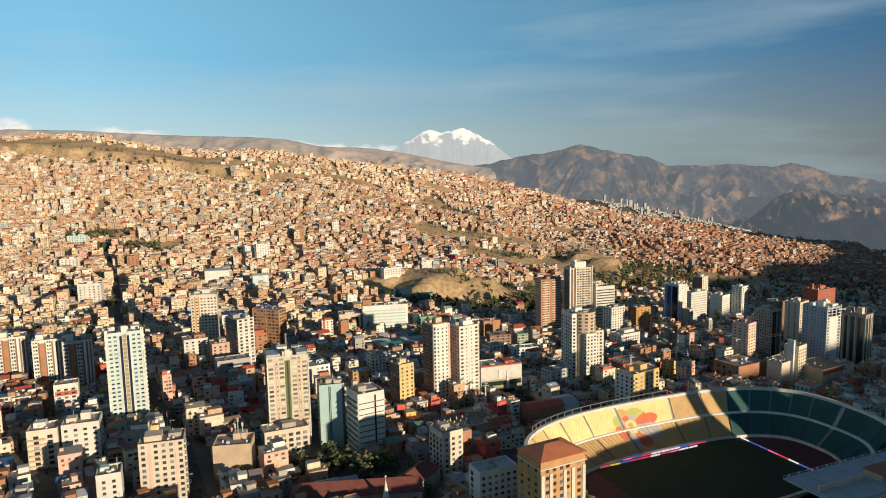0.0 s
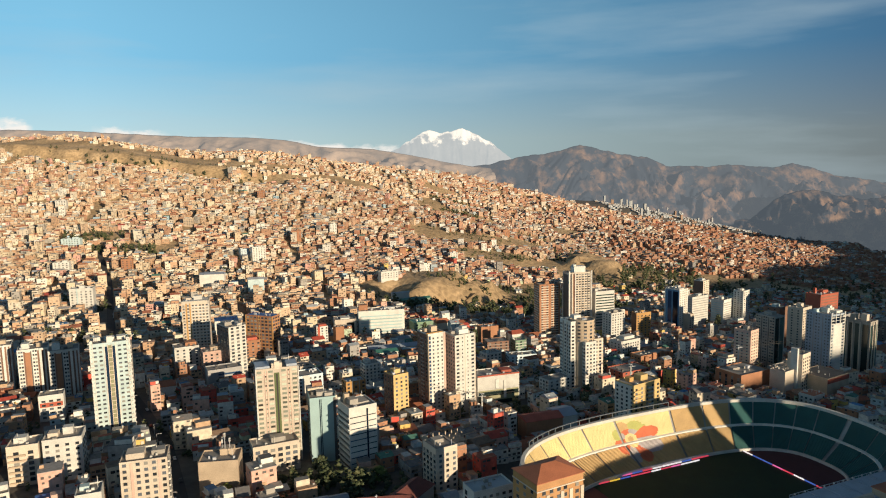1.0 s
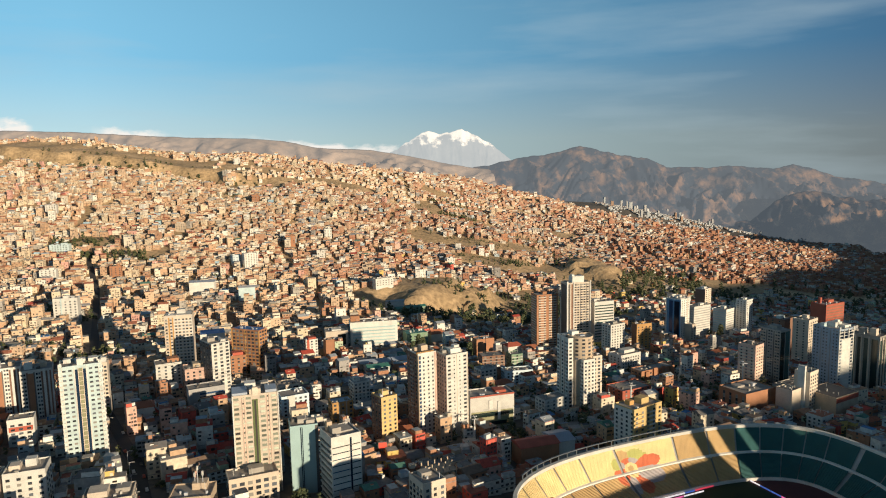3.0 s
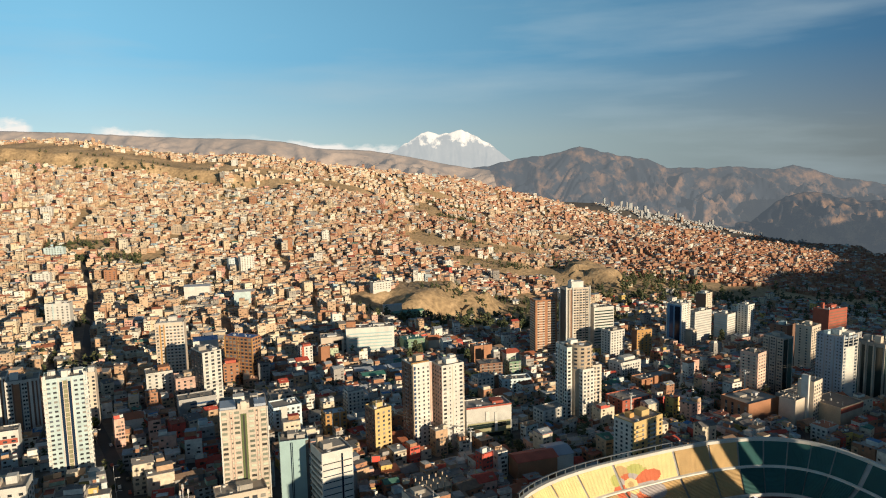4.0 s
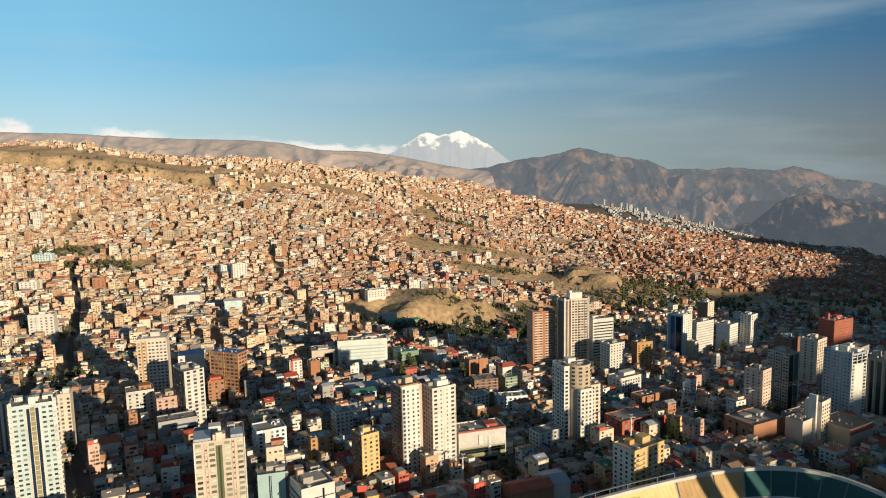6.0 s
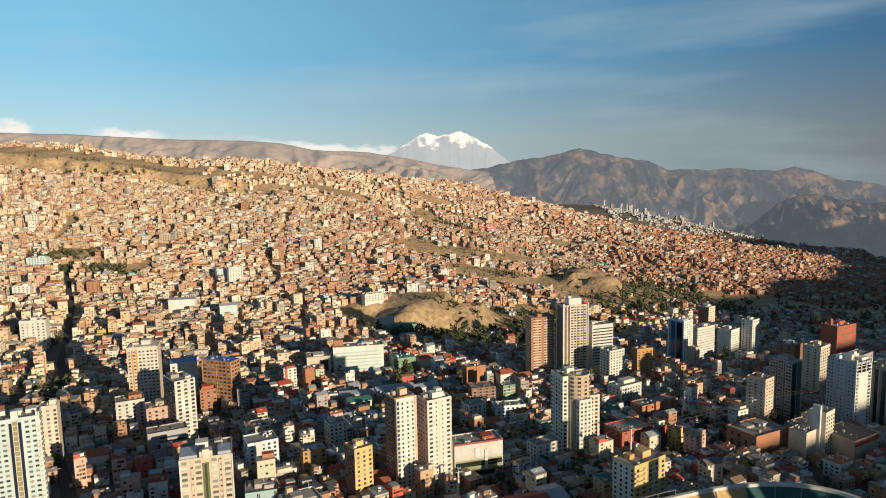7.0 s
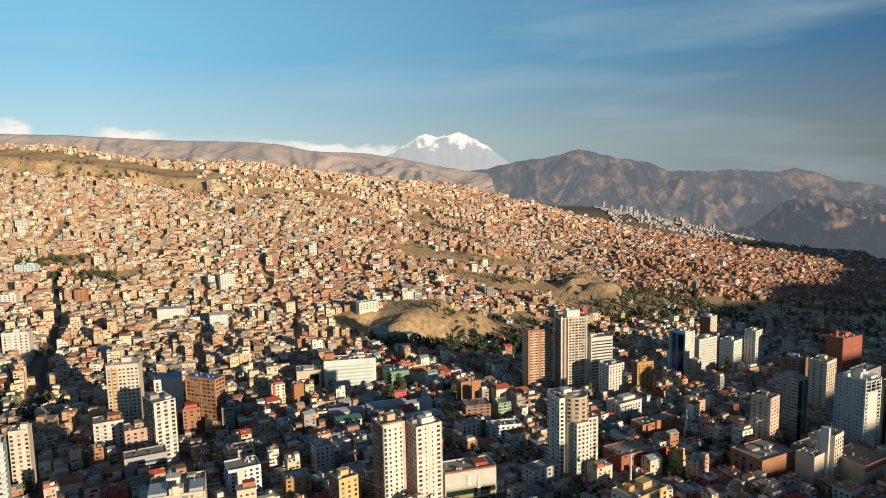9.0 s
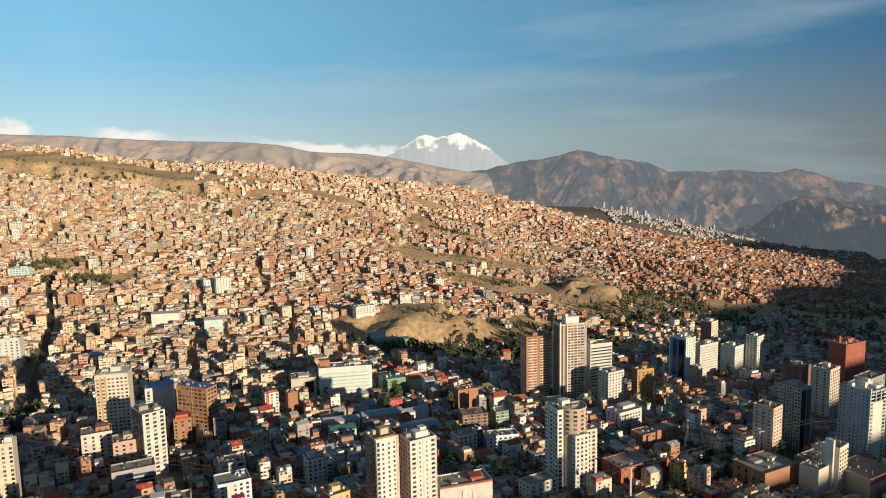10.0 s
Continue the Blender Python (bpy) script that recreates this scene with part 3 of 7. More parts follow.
for x, y, t in ((-339.6, 530.3, 54.1), (-302.6, 515.2, 55.5), (-276.6, 509.2, 56)):
    tower("cream apartment tower with red-brown vertical stripes", "tower", x, y, t, 20, 17, 27, "white", wins=RW, strips=RS, huts=[(-5, 0, 5, 6, 4, "white"), (4, 2, 4, 5, 3, "tan")], group="striped towers")
tower("white and pale blue apartment tower with yellow central strip", "tower", -210.2, 443.4, 77.8, 22.5, 17, 27, "pale_blue", storey=2.8,
      wins=[("front", (0.12, 0.26, 0.74, 0.88), 1.7, 1.05), ("right", (0.25, 0.6), 1.6, 1.2)],
      strips=[("front", 0.37, 0.63, "dark_glass", 0.15, 0.03, 0.96), ("front", 0.46, 0.54, "olive", 0.35, 0.03, 0.97), ("front", 0.44, 0.455, "cream", 0.6, 0.02, 0.98), ("front", 0.545, 0.56, "cream", 0.6, 0.02, 0.98), ("front", 0.335, 0.37, "white", 0.4, 0, 0.99), ("front", 0.63, 0.665, "white", 0.4, 0, 0.99), ("front", -0.01, 0.02, "white", 0.5, 0, 1.03), ("front", 0.98, 1.01, "white", 0.5, 0, 1.03), ("front", 0.06, 0.08, "white", 0.3, 0, 1.0), ("front", 0.92, 0.94, "white", 0.3, 0, 1.0)],
      bands=[("front", -0.015, 0.06, "white", 1.0, 1.1), ("front", 0.94, 1.015, "white", 1.0, 1.1), ("right", 0.0, 0.3, "white", 0.8, 1.1), ("front", 0.455, 0.545, "cream", 0.42, 0.35)],
      huts=[(0, -6.6, 3.2, 3, 4.6, "white"), (0, 1, 6, 5, 2.6, "white"), (7, 3, 5, 6, 2.2, "white"), (-7, 4, 4, 4, 2.5, "white"), (-10.2, -7.4, 1.2, 1.2, 2.8, "white"), (10.2, -7.4, 1.2, 1.2, 2.8, "white")])
tower("cream apartment tower with white balconies", "tower", -221, 628.5, 66.5, 23, 18, 15, "cream", storey=2.8, wins=[("front", (0.08, 0.24, 0.42, 0.54, 0.68, 0.8, 0.93), 1.5, 1.2), ("left", ev(3, 0.2, 0.8), 1.5, 1.3)], bands=[("front", 0.34, 0.98, "white", 0.5, 0.85), ("front", 0.02, 0.14, "tan", 0.3, 0.7)], strips=[("front", 0.15, 0.2, "ochre", 0.25, 0, 0.97), ("front", 0.29, 0.33, "ochre", 0.3, 0, 0.97), ("front", 0.97, 1.0, "white", 0.4, 0, 1.0), ("left", 0.1, 0.3, "grey", 0.12, 0, 0.97)], huts=[(2, 1, 7, 6, 4.5, "white"), (-6, 3, 5, 5, 2.4, "cream"), (0, 0, 21, 16, 1.0, "white")])
tower("white concrete tower with dark sides", "tower", -174.4, 577.9, 55.1, 15, 22, 42, "white", storey=2.9, wins=[("front", ev(3, 0.2, 0.85), 2.2, 1.6), ("left", ev(4, 0.12, 0.9), 2.0, 1.6)], strips=[("left", 0.0, 0.98, "dark_grey", 0.12, 0, 0.98)], huts=[(-3, 3, 6, 8, 3, "concrete"), (4, -5, 4, 5, 2, "white")])
tower("unplastered brick block with blue roof", "office block", -168.3, 654.9, 46, 30, 12, -22, "brick", storey=3.2, wins=[("front", ev(7, 0.09, 0.91), 2.2, 1.7), ("right", ev(3, 0.2, 0.8), 2.0, 1.6)], bands=[("front", 0, 1, "ochre", 0.25, 0.35), ("right", 0, 1, "ochre", 0.25, 0.35)], strips=[("front", -0.01, 0.02, "ochre", 0.3, 0, 1), ("front", 0.98, 1.01, "ochre", 0.3, 0, 1), ("front", 0.49, 0.51, "ochre", 0.28, 0, 1)], roof="blue_roof", rim=0.3, name="office_block")
tower("white hall with a blue roof", "hall", -218.6, 703.5, 31.5, 23, 20, 20, "white", roof="blue_roof", rim=0.4, name="hall", wins=[("front", (0.12,), 2, 2)])
tower("cream apartment tower with green central strip", "tower", -97.2, 411.5, 69.8, 24.5, 22, 18, "cream", storey=2.75, glass="pale_glass",
      wins=[("front", (0.09, 0.35, 0.65, 0.90), 2.4, 1.2), ("front", (0.235, 0.765), 0.8, 0.8), ("left", ev(3, 0.3, 0.85), 1.5, 1.3)],
      strips=[("front", 0.43, 0.55, "moss", 0.35, 0.05, 0.95), ("front", 0.47, 0.51, "green_glass", 0.42, 0.06, 0.94), ("front", 0.205, 0.215, "pink", 0.3, 0, 0.98), ("front", 0.255, 0.265, "pink", 0.3, 0, 0.98), ("front", 0.735, 0.745, "pink", 0.3, 0, 0.98), ("front", 0.785, 0.795, "pink", 0.3, 0, 0.98), ("front", 0.0, 0.025, "white", 0.5, 0, 1.0), ("front", 0.975, 1.0, "white", 0.5, 0, 1.0), ("left", 0.05, 0.15, "dark_grey", 0.2, 0, 0.98), ("left", 0.5, 0.6, "brown", 0.2, 0, 0.98), ("left", 0.2, 0.3, "dark_grey", 0.2, 0, 0.98)],
      bands=[("front", 0.03, 0.15, "cream", 0.35, 0.5), ("front", 0.85, 0.97, "cream", 0.35, 0.5)],
      huts=[(0, -8, 6, 5, 3.5, "cream"), (0, -10.5, 3, 1.2, 4.6, "cream"), (-8, -4, 8, 12, 2.0, "steel_roof"), (8.5, -5, 6, 10, 2.2, "steel_roof"), (-2, 5, 6, 6, 3.2, "white"), (6, 6, 4, 4, 2.4, "concrete")])
tower("cream office block in front of a tower", "office block", -95.5, 393.1, 30, 26, 14, 24, "cream", storey=3.3, wins=[("front", ev(6, 0.1, 0.9), 2.4, 1.8), ("left", ev(3, 0.2, 0.8), 2.2, 1.8)], name="office_block", huts=[(2, 0, 8, 6, 3, "concrete")])
tower("pale blue-white slim tower with a dark glass slot", "tower", -70.2, 408.3, 51.5, 15, 14, 16, "teal", strips=[("front", 0.37, 0.45, "dark_glass", 0.2, 0, 0.97), ("front", 0.90, 1.0, "dark_grey", 0.15, 0, 0.98), ("front", 0.40, 0.42, "teal", 0.5, 0, 0.97)], wins=[("right", ev(3, 0.2, 0.8), 1.5, 1.4), ("left", ev(2, 0.3, 0.7), 1.2, 1.2)], huts=[(0, 1, 6, 6, 2.5, "concrete"), (-4, 3, 4, 4, 1.8, "dark_grey"), (4, -2, 5, 4, 2.2, "concrete")])
tower("white office block with dark ribbon windows", "office block", -48, 398.4, 49.8, 17, 17, 30, "white", storey=3.4, strips=[("front", 0.62, 0.68, "dark_glass", 0.12, 0, 0.95)], bands=[("front", 0.03, 0.61, "dark_glass", 0.06, 0.5), ("front", 0.69, 0.97, "dark_glass", 0.06, 0.5), ("left", 0.05, 0.95, "dark_grey", 0.06, 1.6), ("left", 0.0, 1.0, "white", 0.8, 0.5)], huts=[(-3, 0, 5, 6, 3.5, "concrete"), (2, 2, 9, 9, 0.9, "concrete"), (-5, 4, 3, 3, 5.5, "tan")], name="office_block")
tower("yellow apartment block with brown side", "tower", -31, 480.2, 41.6, 12, 13, 35, "yellow", wins=[("front", ev(3, 0.2, 0.85), 1.4, 1.3), ("left", ev(3, 0.2, 0.8), 1.3, 1.3)], strips=[("left", 0, 1, "brown", 0.12, 0, 0.98)], huts=[(0, 1, 5, 5, 3, "yellow")])
for x, y, t, w, d in ((-6.3, 498.7, 65.7, 14, 16), (14.7, 500.6, 63.6, 17, 13)):
    if w == 14:
        tower("white apartment tower with a brown side, one of a pair", "tower", x, y, t, w, d, 30, "white", storey=2.8, wins=[("front", (0.3, 0.56, 0.8), 1.1, 1.15), ("left", ev(4, 0.14, 0.8), 1.3, 1.2)],
              strips=[("front", 0.9, 1.0, "pink", 0.25, 0, 0.99), ("front", 0.04, 0.15, "dark_glass", 0.12, 0, 0.97), ("front", -0.005, 0.03, "tan", 0.3, 0, 0.98), ("left", 0, 0.88, "brown", 0.1, 0, 0.985), ("left", 0.9, 1.0, "tan", 0.2, 0, 0.98)],
              bands=[("front", 0.03, 0.16, "white", 0.45, 0.9), ("left", 0.3, 0.55, "grey", 0.4, 0.5)], huts=[(1, 0, 5, 5, 4.4, "tan"), (-1, -6.6, 13, 1.2, 1.4, "ochre"), (-3, 3, 3, 3, 2.6, "tan"), (4, 4, 3, 3, 3, "brown")], group="pair of towers")
    else:
        tower("white apartment tower with a pinkish side, one of a pair", "tower", x, y, t, w, d, 30, "white", storey=2.8, wins=[("front", (0.13, 0.86), 2.0, 1.2), ("front", (0.36, 0.62), 0.7, 0.9), ("left", ev(4, 0.14, 0.86), 1.1, 1.1)],
              strips=[("left", 0.0, 1.0, "pink", 0.1, 0, 0.985), ("front", 0.97, 1.0, "cream", 0.2, 0, 1.0), ("front", 0.47, 0.5, "cream", 0.15, 0, 0.99)], huts=[(1, 0, 8, 6, 3.6, "white"), (3, 1, 4, 4, 5.2, "white"), (-5, 3, 4, 4, 2.2, "concrete")], group="pair of towers")
tower("white shopping block with red roof edge and ribbon glazing", "shopping centre", 40.2, 515.5, 29.8, 33, 16, 17, "white", storey=4.2, wins=[("left", (0.3, 0.7), 2.0, 1.6)], strips=[("front", 0, 1, "rust_red", 0.4, 0.96, 1.0), ("front", 0.02, 0.98, "olive", 0.12, 0.12, 0.56), ("front", 0.02, 0.98, "green_glass", 0.2, 0.16, 0.26), ("front", 0.02, 0.98, "green_glass", 0.2, 0.4, 0.52), ("front", 0.42, 0.5, "white", 0.5, 0.6, 0.85), ("front", 0.62, 0.68, "white", 0.5, 0.3, 0.8)], huts=[(8, 0, 8, 8, 2, "rust_red")], name="shopping_centre")
tower("tan stepped apartment tower with white base", "tower", 110.2, 562.0, 57.8, 20, 17, 20, "white", storey=2.9, wins=[("front", ev(4, 0.1, 0.9), 2.0, 1.4), ("left", ev(5, 0.1, 0.9), 1.8, 1.4)], strips=[("left", 0.3, 0.36, "cream", 0.4, 0, 0.98), ("left", 0.64, 0.7, "cream", 0.4, 0, 0.98), ("front", 0.86, 1.0, "tan", 0.2, 0.3, 1.0)], huts=[(0, 1, 6, 6, 4.0, "white"), (4, -4, 4, 4, 1.6, "steel_roof"), (-6, 3, 3, 4, 1.4, "white")])
def round_wing(label, x, y, top, r, rot, wall, storey, per, glass="glass", low=0):
    """A tower with a half-round front, a window in each bay of each storey and a sill ledge under each row."""
    z = float(land(x, y))
    h = top - z
    arc = [(r * math.sin(radians(a)), -r * math.cos(radians(a))) for a in range(-90, 91, 12)]
    plan = arc + [(r, r * 0.5), (-r, r * 0.5)]
    bm = bmesh.new()
    rings = [[bm.verts.new((px * s, py * s, pz)) for px, py in plan] for s, pz in ((1, -4), (1, h), (0.95, h), (0.95, h - 0.9))]
    for a, b in zip(rings, rings[1:]):
        for i in range(len(plan)):
            j = (i + 1) % len(plan)
            bm.faces.new((a[i], a[j], b[j], b[i]))
    bm.faces.new(rings[-1])
    ob = thing("apartment_tower", bm, M[wall], pose(x, y, z, 0, 0, rot), label=label, category="tower")
    bm = bmesh.new()
    outer, inner = [], []
    for k in (0, 1):
        outer.append([bm.verts.new((px * 1.035, py * 1.035, k * 0.75)) for px, py in arc])
        inner.append([bm.verts.new((px * 0.99, py * 0.99, k * 0.75)) for px, py in arc])
    for i in range(len(arc) - 1):
        bm.faces.new((outer[0][i], outer[0][i + 1], outer[1][i + 1], outer[1][i]))
        bm.faces.new((outer[1][i], outer[1][i + 1], inner[1][i + 1], inner[1][i]))
        bm.faces.new((inner[0][i], inner[0][i + 1], outer[0][i + 1], outer[0][i]))
    ledge = finish(bm, "balcony", M[wall])
    me = pane_mesh(2.3, 1.4, glass)
    for k in range(low, int((h - 1.5) / storey)):
        piece("balcony", ledge, ob, 0, 0, 1.2 + storey * k)
        for i in range(per):
            a = radians(-75 + 150 * i / (per - 1))
            piece("window", me, ob, r * math.sin(a), -r * math.cos(a), 1.5 + storey * (k + 0.58), a)
    FOOT.append((x, y, r, r, rot))
    return ob


tower("white front wing of a stepped apartment tower", "tower", 116.2, 554.8, 42.0, 10.6, 15, 24, "white", storey=2.9, wins=[("front", (0.2, 0.5, 0.8), 1.5, 1.3), ("left", ev(5, 0.1, 0.9), 1.7, 1.4)], bands=[("front", 0.34, 0.66, "cream", 0.3, 0.5), ("left", 0, 1, "white", 0.2, 0.5)], strips=[("front", 0.0, 0.08, "white", 0.2, 0, 1.0)], huts=[(0, 2, 4, 4, 1.6, "white")])
round_wing("tan half-round upper front of a stepped apartment tower", 114.6, 558.8, 58.6, 9.6, 18, "tan", 2.9, 6, low=14)
tower("cream corner wing of a stepped apartment tower", "tower", 125.2, 560.6, 42.4, 9, 10, 20, "cream", wins=[("front", (0.3, 0.7), 1.8, 1.4)], bands=[("front", 0, 1, "white", 0.3, 0.6)])
tower("red-brown apartment tower with cream balcony bands", "tower", 122.6, 801.6, 44.4, 25, 18, 13, "brick", wins=[("front", ev(4, 0.14, 0.86), 1.8, 1.4)], bands=[("front", 0.08, 0.44, "cream", 0.5, 1.1), ("front", 0.56, 0.92, "cream", 0.5, 1.1), ("left", 0.1, 0.9, "cream", 0.4, 1.0)], huts=[(0, 0, 6, 6, 3, "brick")])
tower("white slab behind a red-brown tower", "tower", 149, 813.7, 36.3, 10, 12, 12, "white", bands=[("front", 0, 1, "dark_grey", 0.1, 1.2)])
tower("tall cream apartment tower with white crown", "tower", 155.5, 791, 59, 28, 16, 15, "cream", wins=[("front", (0.36, 0.48, 0.62, 0.74, 0.88), 2.2, 1.5)], bands=[("front", 0.3, 0.56, "cream", 0.6, 0.9), ("front", 0.58, 0.8, "cream", 0.6, 0.9)], strips=[("front", -0.01, 0.04, "white", 0.8, 0, 1.02), ("front", 0.04, 0.13, "dark_grey", 0.1, 0, 0.98), ("front", 0.13, 0.17, "cream", 0.5, 0, 1.0), ("front", 0.17, 0.26, "brown", 0.1, 0, 0.98), ("front", 0.26, 0.3, "white", 0.8, 0, 1.02), ("front", 0.56, 0.58, "dark_grey", 0.1, 0, 0.98), ("front", 0.8, 0.83, "dark_grey", 0.1, 0, 0.98), ("front", 0.97, 1.01, "white", 0.8, 0, 1.02), ("left", 0.1, 0.9, "dark_grey", 0.1, 0, 0.97)], huts=[(1, 0, 14, 9, 7, "white"), (-4, 0, 3, 4, 9, "white")])
tower("white office slab with dark ribbon windows", "office block", 187.9, 808.6, 33.5, 25, 14, 18, "white", storey=3.2, bands=[("front", 0.03, 0.97, "green_glass", 0.08, 1.3)], huts=[(-6, 2, 7, 6, 3, "white")], name="office_block")
tower("white apartment block with balconies", "tower", 190.4, 762.2, 18.4, 20, 14, 30, "white", wins=[("front", ev(5, 0.12, 0.88), 1.5, 1.3), ("left", ev(3, 0.2, 0.8), 1.5, 1.3)], huts=[(0, 0, 6, 6, 2.5, "concrete")])
tower("ochre apartment block with dark side", "tower", 229.3, 791, 10.8, 19, 10, 18, "ochre", wins=[("front", ev(4, 0.12, 0.88), 1.6, 1.3)], strips=[("left", 0, 1, "brown", 0.1, 0, 0.98)], huts=[(0, 0, 4, 4, 2.5, "ochre")])
tower("white tower with blue glass side", "tower", 291.9, 857.1, 24.9, 18, 20, 38, "white", wins=[("front", (0.14, 0.4, 0.62), 1.3, 1.1), ("front", (0.86,), 1.0, 1.0)], strips=[("left", 0.02, 0.98, "blue_paint", 0.15, 0, 0.98), ("left", 0.2, 0.45, "dark_glass", 0.3, 0.05, 0.95), ("left", 0.55, 0.9, "dark_glass", 0.25, 0.05, 0.95), ("left", -0.02, 0.04, "white", 0.5, 0.12, 1.0), ("front", 0.0, 1.0, "blue_paint", 0.2, 0, 0.12), ("front", 0.74, 0.78, "cream", 0.3, 0.1, 1.0)], huts=[(2, 0, 5, 5, 4, "white"), (-4, 0, 3, 3, 3, "white"), (-2, -6, 10, 4, 1.6, "white")])
tower("white office slab with ribbon windows", "office block", 326.6, 885.7, 9.5, 30, 14, 30, "white", storey=3.0, bands=[("front", 0.03, 0.97, "grey", 0.1, 1.1), ("left", 0.1, 0.9, "grey", 0.1, 1.1)], huts=[(5, 0, 8, 5, 2.5, "white")], name="office_block")
tower("narrow cream block below a white slab", "tower", 304.1, 847.5, -5.2, 9, 9, 30, "cream", wins=[("front", ev(2, 0.25, 0.75), 1.6, 1.4)])
tower("white tower with brown side on the valley's edge", "tower", 369, 980.7, 12.4, 15, 15, 38, "cream", strips=[("left", 0, 1, "brown", 0.15, 0, 0.98)], wins=[("front", ev(3, 0.2, 0.8), 1.6, 1.3)], huts=[(0, 0, 6, 6, 3, "white")])
tower("white apartment slab with balcony bands", "tower", 374.5, 917.4, -1.4, 28, 18, 38, "white", storey=2.9, bands=[("front", 0.03, 0.97, "grey", 0.1, 1.1), ("left", 0.03, 0.97, "pale_blue", 0.3, 1.1)], huts=[(-5, 0, 5, 5, 3.5, "white")])
tower("white apartment tower with punched windows", "tower", 396.7, 912.6, 10.2, 16, 14, 38, "white", wins=[("front", ev(3, 0.2, 0.85), 1.5, 1.4), ("left", ev(3, 0.2, 0.8), 1.4, 1.4)], huts=[(0, 0, 5, 4, 2.5, "white")])
tower("pinkish tower with cream balcony bands", "tower", 280.3, 633.2, 28.9, 14, 16, 38, "pink", bands=[("front", 0.05, 0.95, "cream", 0.35, 1.2), ("left", 0.08, 0.45, "cream", 0.3, 1.1), ("left", 0.55, 0.92, "cream", 0.3, 1.1)], wins=[("front", ev(3, 0.2, 0.8), 1.4, 1.2), ("left", ev(3, 0.2, 0.8), 1.4, 1.2)], huts=[(0, 0, 4, 4, 3, "concrete")])
tower("grey-brown concrete tower with glass corner", "tower", 313.5, 658.2, 35.5, 14, 20, 30, "concrete", wins=[("left", (0.08, 0.2, 0.44, 0.56, 0.8, 0.92), 1.5, 1.2)], strips=[("front", 0.05, 0.45, "green_glass", 0.2, 0, 0.97), ("front", 0.55, 0.95, "green_glass", 0.2, 0, 0.97), ("front", 0.97, 1.01, "white", 0.5, 0, 1.01), ("left", 0.3, 0.34, "dark_grey", 0.2, 0, 0.98), ("left", 0.66, 0.7, "dark_grey", 0.2, 0, 0.98)], bands=[("left", 0.03, 0.28, "tan", 0.3, 0.5), ("left", 0.72, 0.97, "tan", 0.3, 0.5)], huts=[(0, 0, 7, 8, 4, "concrete"), (0, 0, 13, 19, 1.0, "concrete")])
tower("cream apartment block with grey side", "tower", 381.6, 734.9, 26.3, 20, 16, 38, "cream", wins=[("front", ev(5, 0.12, 0.9), 1.5, 1.4), ("left", (0.3, 0.7), 1.4, 1.3)], bands=[("front", 0.3, 0.92, "cream", 0.4, 0.8)], huts=[(0, 0, 6, 5, 4, "cream")])
tower("dark maroon block behind a cream one", "office block", 368.5, 760.8, 21.1, 18, 18, 38, "brown", huts=[(0, 0, 8, 5, 3, "pale_blue")], name="office_block", wins=[("left", (0.3, 0.7), 1.4, 1.3)])
tower("red brick office block with ribbon windows", "office block", 472.7, 857.5, 15.8, 34, 20, 27, "red_brick", storey=3.4, bands=[("front", 0.05, 0.95, "brown", 0.12, 1.2)], huts=[(2, 0, 10, 6, 4, "red_brick"), (-10, 3, 3, 3, 7, "rust_red")], name="office_block")
tower("pale blue-grey tower with white banded side", "tower", 347, 624, 45.4, 19, 24, 26, "slate_blue", wins=[("left", (0.08, 0.2, 0.42, 0.54, 0.8, 0.92), 1.1, 1.15), ("front", (0.1, 0.9), 1.8, 1.3), ("front", (0.36, 0.62), 0.8, 0.8)], strips=[("front", 0.2, 0.8, "white", 0.3, 0, 0.86), ("front", -0.01, 0.03, "white", 0.6, 0, 1.02), ("front", 0.96, 1.0, "white", 0.6, 0, 1.02), ("front", 0.03, 0.96, "dark_glass", 0.08, 0.86, 0.97), ("front", 0.32, 0.36, "white", 0.5, 0.84, 1.0), ("front", 0.64, 0.68, "white", 0.5, 0.84, 1.0), ("left", 0.3, 0.34, "grey", 0.15, 0, 0.97), ("left", 0.66, 0.7, "grey", 0.15, 0, 0.97)], bands=[("front", 0.03, 0.2, "white", 0.7, 0.9), ("front", 0.8, 0.97, "white", 0.7, 0.9), ("front", 0.2, 0.8, "white", 0.45, 0.35)], huts=[(2, 0, 9, 7, 4.5, "white"), (-6, 5, 4, 4, 3, "pale_blue"), (6, -6, 8, 6, 2.6, "white"), (2, -2, 3, 3, 6.5, "white")])
tower("grey-green glass tower with cream vertical fins", "tower", 382.5, 630.1, 36.5, 14, 24, 34, "concrete", strips=[("left", 0.03, 0.16, "green_glass", 0.1, 0, 0.94), ("left", 0.16, 0.2, "cream", 0.7, 0, 0.97), ("left", 0.24, 0.36, "green_glass", 0.1, 0, 0.94), ("left", 0.36, 0.4, "cream", 0.7, 0, 0.97), ("left", 0.46, 0.6, "green_glass", 0.1, 0, 0.94), ("left", 0.62, 0.66, "cream", 0.7, 0, 0.97), ("left", 0.72, 0.94, "green_glass", 0.1, 0, 0.94), ("front", 0.06, 0.24, "green_glass", 0.1, 0, 0.93), ("front", 0.26, 0.32, "cream", 0.8, 0, 0.98), ("front", 0.36, 0.56, "green_glass", 0.1, 0, 0.93), ("front", 0.6, 0.66, "cream", 0.8, 0, 0.98), ("front", 0.72, 0.92, "green_glass", 0.1, 0, 0.93)], huts=[(0, 5, 6, 5, 5, "concrete"), (0, -4, 5, 5, 6, "cream")])
